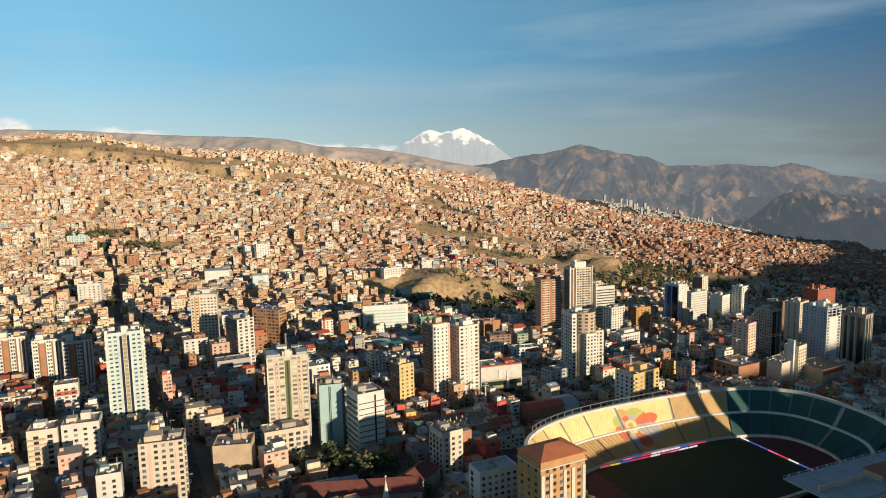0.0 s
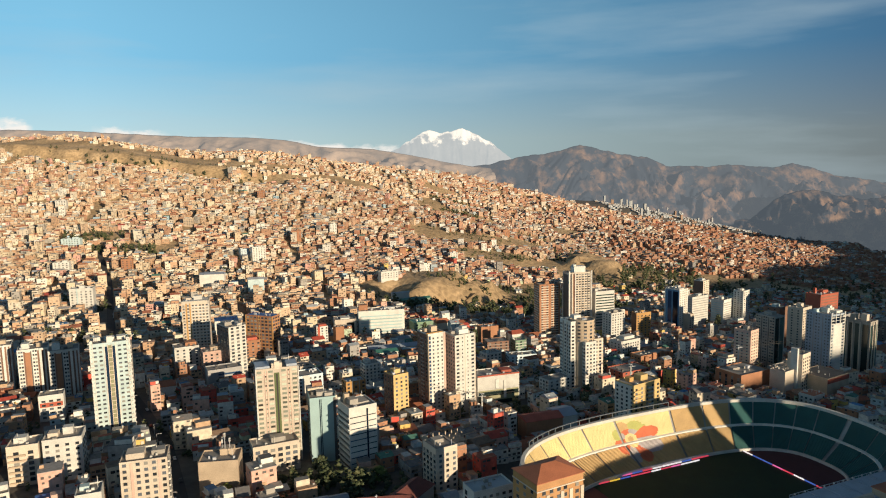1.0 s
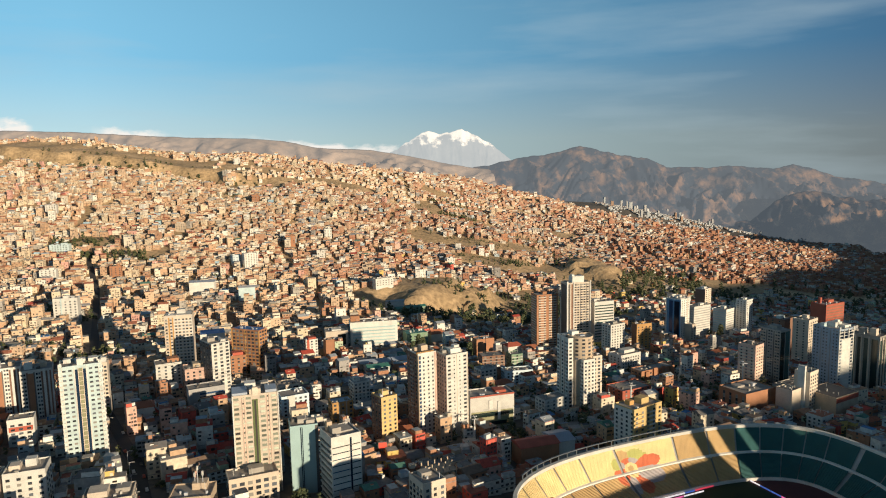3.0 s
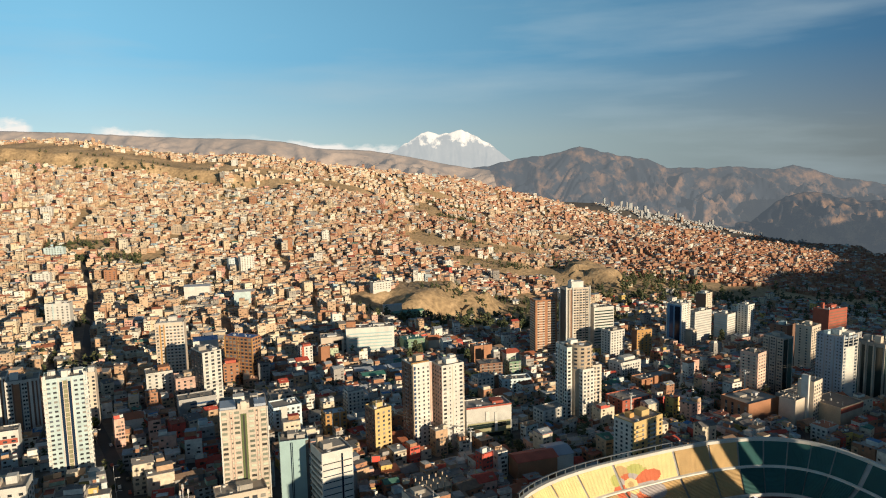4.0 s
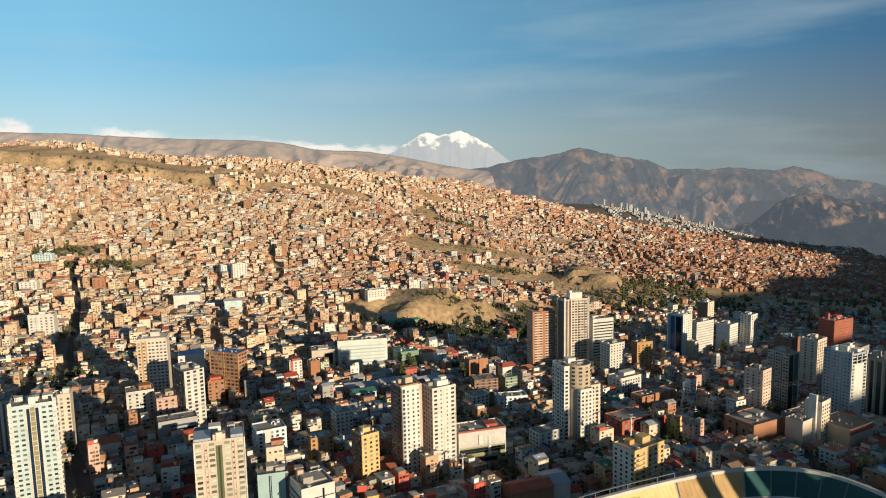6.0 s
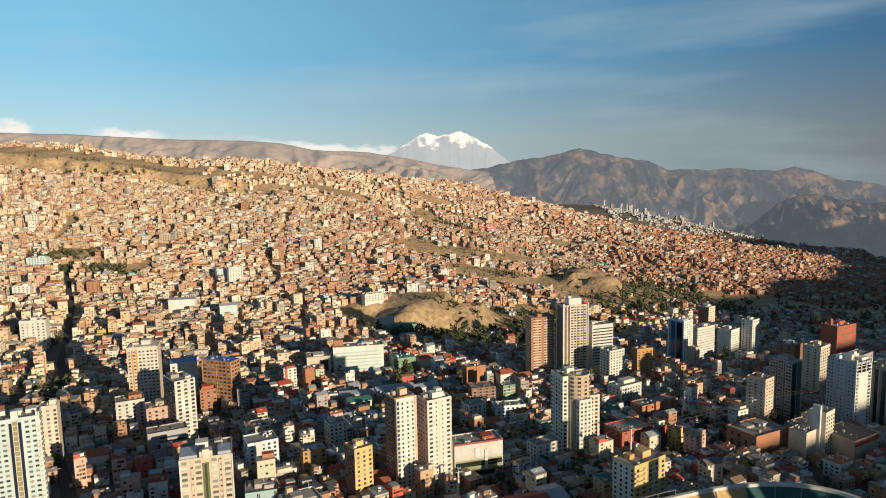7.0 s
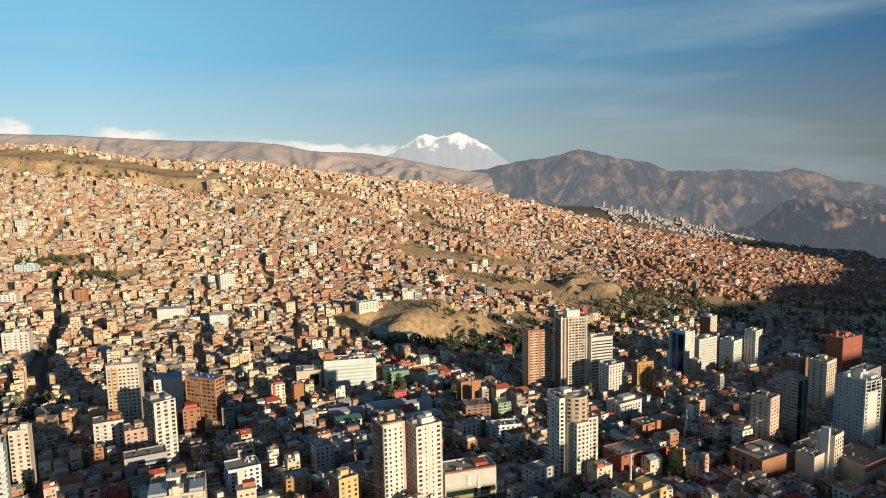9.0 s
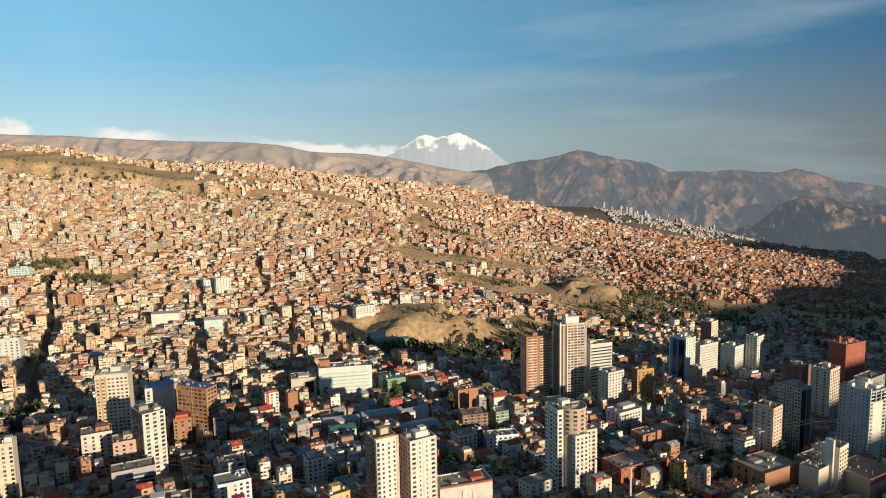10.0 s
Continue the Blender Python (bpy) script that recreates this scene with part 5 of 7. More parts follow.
    # windows on the sides that face the valley
    if windows:
        for fx, fy, fw in ((0, -1, w), (-1, 0, d), (1, 0, d)):
            cols = 3 if fx == 0 else 2
            for lev in range(7):
                for ccol in range(cols):
                    m = (h > 2.6 * lev + 2.4) & (rng.rand(n) < 0.55)
                    if not m.any():
                        continue
                    q = m.sum()
                    along = ((ccol + 0.5) / cols - 0.5) * 0.86 * fw[m] + rng.uniform(-0.25, 0.25, q)
                    ww, wh = rng.uniform(1.0, 2.4, q), rng.uniform(1.0, 1.6, q)
                    zc = z[m] + 2.6 * lev + 1.5
                    off = 0.06
                    if fx == 0:
                        lx0, lx1, ly0, ly1 = along - ww / 2, along + ww / 2, -d[m] / 2 - off, -d[m] / 2 - off
                    elif fx < 0:
                        lx0, lx1, ly0, ly1 = -w[m] / 2 - off, -w[m] / 2 - off, along + ww / 2, along - ww / 2
                    else:
                        lx0, lx1, ly0, ly1 = w[m] / 2 + off, w[m] / 2 + off, along - ww / 2, along + ww / 2
                    c, s = np.cos(turn[m]), np.sin(turn[m])
                    P = []
                    for lx, ly, zz in ((lx0, ly0, zc - wh / 2), (lx1, ly1, zc - wh / 2), (lx1, ly1, zc + wh / 2), (lx0, ly0, zc + wh / 2)):
                        P.append(np.stack([x[m] + lx * c - ly * s, y[m] + lx * s + ly * c, zz], -1))
                    V.append(np.stack(P, 1).reshape(-1, 3))
                    F.append(base + np.arange(q)[:, None] * 4 + np.arange(4))
                    MI.append(np.full(q, 3))
                    base += 4 * q
    V = np.concatenate(V)
    me = bpy.data.meshes.new(name)
    faces = [tuple(dict.fromkeys(f)) for f in np.concatenate(F).tolist()]
    me.from_pydata(V.tolist(), [], faces)
    me.polygons.foreach_set("material_index", np.concatenate(MI).astype(np.int32))
    for q in (kit + "_wall", kit + "_roof", kit + "_tile", "stuff_window"):
        me.materials.append(M[q])
    return tagged(new(name, me), label=label, category="houses", kind="stuff")


STREETS = [[(-99, 277), (-154, 391), (-178, 437), (-286, 597), (-363, 758), (-480, 1001), (-588, 1190)], [(249, 466), (265, 516), (304, 636), (328, 735)]]


def off_streets(x, y, gap=7.6):
    ok = np.ones(len(x), bool)
    for line in STREETS:
        for (ax, ay), (bx, by) in zip(line, line[1:]):
            dx, dy = bx - ax, by - ay
            t = np.clip(((x - ax) * dx + (y - ay) * dy) / (dx * dx + dy * dy), 0, 1)
            ok &= np.hypot(x - ax - t * dx, y - ay - t * dy) > gap
    return ok


def district(name, x0, x1, y0, y1, rot, pitch, su, sv, hmin, hmax, label, windows=True, bare=True, thin=0.0, kit="stuff", single=0, warp=9.0, pitched=0.14, clutter=0, tall=0.05, slope_at=None, swing=0.42, skip=None):
    x, y, t = lots(x0, x1, y0, y1, rot, pitch, su, sv, 2.1, warp)
    ok = in_view(x, y) & clear(x, y) & off_streets(x, y)
    if bare:
        for bx, by, rx, ry in BARE:
            ok &= ((x - bx) / rx) ** 2 + ((y - by) / ry) ** 2 > 1 + 0.5 * waves(x, y, 60, 33)
        ok &= waves(x, y, 150, 35) < 1.15
    ok &= rng.rand(len(x)) > thin + 0.05
    if skip:
        ok &= ~((x < skip[0]) & (y > skip[1]))
    for gx, gy, rx, ry in YARDS:
        ok &= ((x - gx) / rx) ** 2 + ((y - gy) / ry) ** 2 > 1
    x, y, t = x[ok], y[ok], t[ok]
    n = len(x)
    t = t + swing * waves(x, y, 230, 71) + rng.normal(0, 0.1, n)
    big = np.where(rng.rand(n) < 0.16, rng.uniform(1.1, 1.45, n), 1.0)
    w, d = rng.uniform(0.58, 1.08, n) * pitch * big, rng.uniform(0.55, 1.1, n) * pitch
    h = hmin + (hmax - hmin) * rng.beta(1.5, 2.6, n) + np.where(rng.rand(n) < tall, rng.uniform(4, 12, n), 0.0)
    if single:
        order = np.argsort(y)
        SINGLE.extend(zip(x[order[:single]], y[order[:single]], t[order[:single]]))
        keep = order[single:]
        x, y, t, w, d, h = x[keep], y[keep], t[keep], w[keep], d[keep], h[keep]
    if slope_at is not None:        # redder, whiter houses gather towards the valley's slope
        m = x + 110 * waves(x, y, 190, 77) + rng.normal(0, 90, len(x)) > slope_at
        houses_mesh(name, x[m], y[m], t[m], w[m], d[m], h[m], windows, pitched, label, "slope", clutter)
        x, y, t, w, d, h = x[~m], y[~m], t[~m], w[~m], d[~m], h[~m]
    return houses_mesh(name, x, y, t, w, d, h, windows, pitched, label, kit, clutter)


SINGLE = []
YARDS = [(-42, 366, 44, 19), (-80, 372, 20, 14), (-66, 774, 36, 11), (-10, 790, 20, 14)]      # gardens and forecourts

# ---- smaller buildings of the town ----
W3 = lambda n=4, ww=1.6: [("front", ev(n, 0.13, 0.88), ww, 1.4), ("left", ev(3, 0.2, 0.8), 1.5, 1.3)]
tower("pale green glass-fronted block with a blank white wall", "office block", -102.2, 526.1, 28.4, 20, 16, 27, "pale", wins=W3(5), strips=[("front", 0.22, 0.48, "white", 0.3, 0, 1.0)], name="office_block")
tower("cream block with wide windows", "office block", -114.2, 563.1, 23.9, 17, 14, 24, "cream", storey=3.4, wins=[("front", ev(3, 0.2, 0.8), 3.6, 1.6), ("left", ev(2, 0.3, 0.7), 2, 1.5)], name="office_block")
tower("small white block with rows of windows", "house", 44.8, 626.5, 13.7, 16, 12, 27, "white", wins=W3(4), name="town_block")
tower("long grey-white terrace with small windows", "terrace", 73.8, 636.3, 8.8, 26, 12, 10, "pale", wins=W3(6), name="terrace")
tower("brown brick block with open floors", "office block", 53.9, 680.4, 10.4, 22, 16, 12, "brown", bands=[("front", 0, 1, "concrete", 0.3, 0.4)], wins=W3(4), name="office_block")
tower("pale green apartment block", "town block", 76.9, 688.3, 8.7, 12, 12, 20, "green_paint", bands=[("front", 0, 1, "white", 0.2, 0.5)], wins=W3(3), name="town_block")
# the shaded gap between two slabs is painted as a brown strip
tower("bare brick slab with a shaded notch", "town block", 50.1, 746.4, 9.1, 20, 12, 20, "brick", strips=[("front", 0.48, 0.54, "brown", 0.1, 0, 1)], name="town_block")
tower("orange brick school with projecting bays", "school", 200.7, 655.8, 2.3, 40, 14, 27, "brick", wins=W3(6), strips=[("front", 0.1, 0.2, "brick", 1.6, 0, 0.95), ("front", 0.34, 0.44, "brick", 1.6, 0, 1.1), ("front", 0.58, 0.68, "brick", 1.6, 0, 1.1), ("front", 0.84, 0.94, "brick", 1.6, 0, 0.95)], name="school")
tower("orange brick block with flat grey roof", "office block", 251.6, 573.8, 9.8, 34, 26, 27, "brick", wins=[("left", ev(4, 0.2, 0.9), 1.8, 2.4)], strips=[("front", 0.1, 0.9, "brown", 0.1, 0.2, 0.4)], huts=[(-6, 4, 8, 6, 2, "concrete"), (6, 0, 3, 3, 2.5, "steel")], name="office_block")
tower("dark red brick terrace with pale roof", "terrace", 157.7, 579.1, 11, 30, 20, 27, "red_brick", wins=W3(5), name="terrace")
tower("white arcaded block with roof storey", "office block", 184.9, 693, 5.9, 26, 16, 30, "white", wins=W3(7, 1.4), name="office_block", huts=[(4, 2, 14, 8, 3, "white")])
tower("grey shed with brown roof and red stripe", "warehouse", 315.6, 567.6, 7.4, 30, 26, 30, "tan", strips=[("front", 0, 1, "rust_red", 0.2, 0.75, 0.95)], roof="dark_grey", name="warehouse", rim=0.4)
tower("tan concrete block round a courtyard", "office block", 294.6, 586.7, 6.5, 24, 20, 30, "concrete", name="office_block", huts=[(0, 0, 10, 8, 1.2, "dark_grey")])
tower("blank cream block beside the avenue", "town block", 278.7, 561.8, 12.4, 13, 13, 34, "cream", name="town_block")
tower("small white house with red roof by the stadium", "house", 285.4, 527.6, 3.9, 14, 12, 30, "white", roof="tile_roof", rim=0.2, name="town_block", wins=W3(2))
tower("orange block with a red roof room", "town block", -174.9, 637.3, 26.8, 13, 12, 24, "brick", wins=W3(3), huts=[(0, 0, 9, 8, 3, "rust_red")], name="town_block")
tower("white block with red stripes", "town block", -123.8, 709.1, 21.1, 12, 10, 27, "white", strips=[("front", 0.1, 0.3, "rust_red", 0.2, 0, 1), ("left", 0.5, 0.7, "rust_red", 0.2, 0, 1)], huts=[(1, 0, 8, 7, 2.5, "rust_red")], wins=W3(3), name="town_block")
tower("narrow bare brick slab without windows", "town block", -106.8, 717, 18.5, 9, 9, 27, "brick", name="town_block")
tower("white apartment block with small windows", "town block", -58.1, 564, 24.5, 13, 12, 27, "white", wins=W3(4, 1.3), name="town_block", huts=[(-2, 2, 5, 5, 3, "white")])
tower("ochre block with concrete piers", "town block", -65.2, 513, 26.8, 15, 12, 24, "ochre", wins=W3(3), strips=[("front", 0.3, 0.36, "concrete", 0.3, 0, 1), ("front", 0.64, 0.7, "concrete", 0.3, 0, 1)], roof="steel_roof", name="town_block")
tower("cream apartment block with white roof room", "town block", -241, 526, 54.5, 11, 11, 20, "cream", wins=W3(3), huts=[(3, -2, 4, 4, 4, "white")], name="town_block")
tower("pale grey block with dark ribbon windows", "office block", -172.1, 545.3, 28.7, 26, 14, 27, "grey", bands=[("front", 0.3, 0.95, "dark_glass", 0.1, 1.4)], name="office_block")
tower("brick and plaster block with an unfinished top", "town block", -219.8, 594.6, 33.8, 20, 16, 27, "white", wins=W3(4), huts=[(4, 2, 9, 9, 3, "brick")], name="town_block")
tower("tan block with stepped upper floors", "town block", -191.9, 580.5, 33.5, 18, 16, 27, "pink", wins=W3(4), huts=[(3, 2, 10, 8, 3, "tan")], name="town_block")
tower("white block with red penthouse", "town block", -264.2, 467.7, 35.6, 15, 12, 24, "white", strips=[("front", 0.05, 0.95, "rust_red", 0.15, 0.55, 0.72)], wins=[("front", ev(3, 0.2, 0.8), 2.2, 1.3)], name="town_block")
tower("dark grey hall behind the pitch of the town", "town block", -32.3, 536.8, 19.5, 14, 14, 27, "pale_blue", wins=W3(3), name="town_block")
tower("cream round-cornered block by the terrace", "town block", 89.7, 541.4, 16.4, 22, 12, 30, "white", wins=W3(4), name="town_block")
tower("long grey apartment block beyond the towers", "office block", 518.1, 794.9, -3.3, 46, 16, 30, "dark_grey", wins=W3(9), name="office_block")
tower("grey apartment slab with small windows", "tower", 423.4, 737.6, 16.2, 30, 14, 34, "grey", wins=[("left", ev(3, 0.2, 0.8), 1.4, 1.2), ("front", ev(6, 0.1, 0.9), 1.4, 1.2)])


def gable(label, category, x, y, rot, w, d, eave, rise, wall, roof, name="hall", hip=0.0, wins=()):
    """A building with a pitched roof; hip: how far the ridge stops short of the ends."""
    z = float(land(x, y))
    h = eave - z
    bm = bmesh.new()
    box(bm, -w / 2, w / 2, -d / 2, d / 2, -4, h)
    ob = thing(name, bm, M[wall], pose(x, y, z, 0, 0, rot), label=label, category=category)
    bm = bmesh.new()
    a, b, t = w / 2 + 0.6, d / 2 + 0.6, 0.25
    lo = [bm.verts.new(p) for p in ((-a, -b, h + 0.02), (a, -b, h + 0.02), (a, b, h + 0.02), (-a, b, h + 0.02))]
    hi = [bm.verts.new((p.co.x, p.co.y, h + t)) for p in lo]
    r0, r1 = bm.verts.new((-a + hip, 0, h + t + rise)), bm.verts.new((a - hip, 0, h + t + rise))
    bm.faces.new(lo[::-1])
    for i in range(4):
        bm.faces.new((lo[i], lo[(i + 1) % 4], hi[(i + 1) % 4], hi[i]))
    bm.faces.new((hi[0], hi[1], r1, r0)), bm.faces.new((hi[2], hi[3], r0, r1)), bm.faces.new((hi[1], hi[2], r1)), bm.faces.new((hi[3], hi[0], r0))
    part("roof", bm, M[roof], ob)
    for face, fs, ww, wh in wins:
        wid, at = face_frame(face, w, d)
        me = pane_mesh(ww, wh, "glass")
        for k in range(max(1, int(h / 3.2))):
            for f in fs:
                px, py, rz = at(f, 0.0)
                piece("window", me, ob, px, py, 1.8 + 3.2 * k, rz)
    FOOT.append((x, y, w / 2, d / 2, rot))
    return ob


hotel = gable("yellow and orange hotel with a low tiled hip roof", "hotel", 46.6, 295.4, 28, 24, 17.5, 54, 3.4, "brick_orange", "tile_roof", "hotel", 9, [("front", (0.14, 0.30, 0.46, 0.60, 0.86), 1.7, 1.5), ("left", ev(3, 0.2, 0.8), 1.8, 1.5), ("right", ev(3, 0.2, 0.8), 1.8, 1.5)])
for f in (0.035, 0.22, 0.53, 0.72, 0.965):
    bm = bmesh.new()
    box(bm, (f - 0.5) * 24 - 0.85, (f - 0.5) * 24 + 0.85, -9.2, -8.7, 0, 39)
    part("pier", bm, M["cream"], hotel, "cream plastered pier")
bm = bmesh.new()
box(bm, -12.15, -12.0, -8.75, 8.75, 0, float(54 - land(46.6, 295.4)) - 0.6)
part("side_cladding", bm, M["ochre"], hotel, "ochre brick side wall")
bm = bmesh.new()
box(bm, -12.4, 12.4, -9.15, 9.15, float(54 - land(46.6, 295.4)) - 3.6, float(54 - land(46.6, 295.4)) - 3.1)
part("cornice", bm, M["cream"], hotel)
gable("school hall with blue-grey metal roof", "school", 5.6, 677.3, 24, 38, 26, -1.4, 3, "cream", "steel_roof", "school_hall")
gable("school wing with grey metal roof", "school", -58.2, 684.5, 14, 30, 13, 4, 2, "cream", "steel_roof", "school_hall", 0, [("front", ev(6, 0.1, 0.9), 2.2, 1.6)])
gable("school wing with grey metal roof", "school", -26.3, 710.4, 20, 36, 14, -0.3, 2, "cream", "steel_roof", "school_hall")
gable("school wing with grey metal roof", "school", -0.3, 718.3, 24, 30, 12, -2.1, 2, "white", "steel_roof", "school_hall")
gable("white block with bright green metal roof", "school", -52.2, 650.6, 20, 20, 13, 9.6, 1.5, "white", "green_roof", "school_hall", 0, [("front", ev(4, 0.14, 0.88), 2, 1.5)])
gable("house with orange tiled hip roof", "house", 58.6, 602.3, 20, 15, 13, 6.9, 3.5, "cream", "tile_roof", "villa", 6)
gable("low hall with red metal roof beside the stadium", "hall", 65.4, 452.5, 18, 26, 14, 17.9, 2.2, "brick", "rust_red", "hall")
gable("low hall with pale metal roof beside the stadium", "hall", 81.4, 462.4, 18, 14, 18, 17.3, 2.2, "white", "steel_roof", "hall")
# darker copy of the roof tiles, with the convent's shade in the colour
M["shaded_tile"] = plain("shaded_roof_tiles", (0.17, 0.055, 0.045), 0.85, 0.4, 1.2)
gable("convent wing with dark red tiled roof", "convent", -44.9, 326.8, 6, 64, 15, 22.2, 4.5, "concrete", "shaded_tile", "convent", 6, [("front", ev(9, 0.06, 0.94), 1.4, 1.6)])
gable("convent wing with dark red tiled roof", "convent", -16.9, 341.7, 60, 30, 13, 21.2, 4.5, "concrete", "shaded_tile", "convent", 5)
gable("villa with red tiled roof", "house", 81.9, 754.1, 20, 16, 12, -1.8, 3, "white", "rust_red", "villa", 3)
gable("villa with red tiled roof", "house", 99.8, 748, 24, 16, 12, -3.2, 3, "cream", "tile_roof", "villa", 3)
gable("villa with orange tiled roof", "house", 0, 818.3, 20, 16, 12, -3.2, 4, "cream", "tile_roof", "villa", 2)
gable("house with red tiled roof", "house", -205.3, 512.3, 24, 14, 12, 25.2, 3, "white", "tile_roof", "villa", 3)
gable("long white hall with pale roof on the hillside", "hall", -61.4, 1024.4, 20, 26, 9, -6, 1.2, "white", "steel", "hall")
gable("white sports hall with steel roof on the hill", "hall", -330.7, 1002.9, 10, 34, 16, 31, 2, "white", "steel_roof", "hall")
gable("long pale green hall at the foot of the bluff", "hall", -38.6, 1004.3, 24, 44, 13, -11.2, 1.6, "green_paint", "green_roof", "hall", 0, [("front", ev(8, 0.06, 0.94), 2.6, 1.6)])
gable("pale blue hall on the hill", "hall", -262.9, 982.6, 16, 22, 14, 25.8, 2, "pale_blue", "steel", "hall")

# larger blocks that stand out among the hillside houses
for label, x, y, h, w, rot, wall, n, roof in (
        ("white walk-up block on the hillside", -748, 1383, 17, 20, 14, "white", 4, "roofing"), ("long pale blue school block on the hillside", -625, 1180, 14, 30, 10, "pale_blue", 6, "steel_roof"),
        ("large bare brick block on the hillside", -275, 1324, 18, 18, 12, "brick", 3, "concrete"), ("white block on the hillside with a roof room", -218, 1402, 18, 14, 20, "white", 3, "roofing"),
        ("white apartment block on the lower hill", -563, 1032, 17, 22, 16, "white", 4, "roofing"), ("bare brick apartment block on the lower hill", -480, 1063, 19, 16, 18, "brick", 3, "concrete"),
        ("tall brick house on the upper hill", -408, 1594, 15, 15, 8, "brick", 3, "concrete"), ("white church hall near the crest", -548, 1945, 14, 16, 10, "white", 2, "tile_roof"),
        ("white walk-up block above the bluff", 22, 1350, 17, 16, 24, "white", 3, "roofing"), ("cream walk-up block on the slope", -100, 1420, 16, 18, 20, "cream", 4, "roofing"),
        ("tan walk-up block on the hillside", -480, 1330, 15, 18, 12, "tan", 4, "concrete"), ("brick walk-up block on the slope", 150, 1620, 15, 16, 18, "brick", 3, "concrete"),
        ("cream block over the lower hill", -720, 1205, 15, 18, 14, "cream", 3, "roofing"), ("white block on the upper slope", -170, 1640, 14, 15, 14, "white", 3, "roofing")):
    tower(label, "apartment block", x, y, float(land(x, y)) + h, w, 13, rot, wall, storey=3.0, wins=[("front", ev(n, 0.16, 0.86), 1.6, 1.3)], roof=roof, huts=[(w * 0.2, 1, w * 0.3, 5, 3, wall)], name="hillside_block", group="hillside blocks")

# spires
def spire(label, x, y, top, w, mat):
    z = float(land(x, y))
    bm = bmesh.new()
    box(bm, -w / 2, w / 2, -w / 2, w / 2, -2, (top - z) * 0.45)
    ob = thing("church_spire", bm, M[mat], pose(x, y, z, 0, 0, 27), label=label, category="spire")
    bm = bmesh.new()
    bmesh.ops.create_cone(bm, cap_ends=True, segments=8, radius1=w * 0.55, radius2=0.1, depth=(top - z) * 0.5, matrix=Matrix.Translation((0, 0, (top - z) * 0.7)))
    part("steeple", bm, M[mat], ob)
    bm = bmesh.new()
    box(bm, -0.12, 0.12, -0.12, 0.12, (top - z) * 0.94, top - z + 1.6)
    box(bm, -0.7, 0.7, -0.12, 0.12, top - z + 0.7, top - z + 1.0)
    part("cross", bm, M["steel"], ob)
    FOOT.append((x, y, w / 2, w / 2, 0))


spire("white convent spire with a cross", -29.6, 315.1, 32.9, 3.4, "white")
spire("open concrete church spire with a cross", 219.9, 637, 14.3, 3.0, "cream")

# masts on the tan block
for dx, dy, hh in ((0, 0, 11), (2.2, 1, 8), (-2.0, 1.5, 7)):
    bm = bmesh.new()
    box(bm, -0.15, 0.15, -0.15, 0.15, 0, hh)
    mast = thing("mobile_mast", bm, M["steel"], pose(-114.5 + dx, 365.3 + dy, 34.6), label="grey steel mobile mast on a roof", category="mast", group="roof masts")
    for k in range(3):
        bm = bmesh.new()
        box(bm, -0.25, 0.25, 0.2, 0.45, -1.0, 1.0)
        p = part("antenna", bm, M["white"], mast)
        p.location, p.rotation_euler = (0, 0, hh - 1.2), (0, 0, k * 2.09)

# unfinished concrete frame
bm = bmesh.new()
box(bm, -9, 9, -6, 6, -3, 0.3)
frame_ob = thing("building_frame", bm, M["concrete"], pose(5, 414, float(land(5, 414)), 0, 0, 27), label="unfinished concrete frame of a new building", category="construction")
FOOT.append((5, 414, 9, 6, 27))
bm = bmesh.new()
box(bm, -0.3, 0.3, -0.3, 0.3, 0, 3.2)
col = finish(bm, "column", M["tan"])
bm = bmesh.new()
box(bm, -9, 9, -6, 6, 0, 0.3)
slab = finish(bm, "floor_slab", M["tan"])
for k in range(4):
    for i in range(5):
        for j in range(3):
            piece("column", col, frame_ob, -8.4 + i * 4.2, -5.4 + j * 5.4, 0.3 + 3.4 * k)
    if k < 3:
        piece("floor_slab", slab, frame_ob, 0, 0, 3.4 * (k + 1) - 0.1)

# lit advertising screen
M["screen"], _t, _b = node_mat("red_screen")
_b.inputs["Base Color"].default_value = (0.3, 0.03, 0.02, 1)
_b.inputs["Emission Color"].default_value, _b.inputs["Emission Strength"].default_value = (1.0, 0.10, 0.05, 1), 0.8
bm = bmesh.new()
box(bm, -3.0, 3.0, -0.4, 0.4, 8, 12.5)
box(bm, -0.4, 0.4, -0.3, 0.3, -1, 8)
scr = thing("advertising_screen", bm, M["dark_grey"], pose(-30, 449, float(land(-30, 449)), 0, 0, 5), label="red lit advertising screen on a post", category="screen")
bm = bmesh.new()
box(bm, -2.4, 2.4, -0.46, -0.4, 8.5, 12)
part("screen", bm, M["screen"], scr)
FOOT.append((-30, 449, 3, 1, 0))

# ---- streets ----
def road(pts, width):
    bm = bmesh.new()
    prev = None
    for (ax, ay), (bx, by) in zip(pts, pts[1:]):
        n = max(1, int(math.hypot(bx - ax, by - ay) / 6))
        for i in range(n + 1):
            x, y = ax + (bx - ax) * i / n, ay + (by - ay) * i / n
            L = math.hypot(bx - ax, by - ay)
            nx, ny = -(by - ay) / L * width / 2, (bx - ax) / L * width / 2
            cur = [bm.verts.new((x + nx * s, y + ny * s, float(land(x + nx * s, y + ny * s)) + 0.35)) for s in (-1, 1)]
            if prev:
                bm.faces.new((prev[0], cur[0], cur[1], prev[1]))
            prev = cur
    return bm


for line in STREETS:
    thing("road", road(line, 8.0), M["asphalt"], label="dark asphalt street between the houses", category="road", kind="structure")

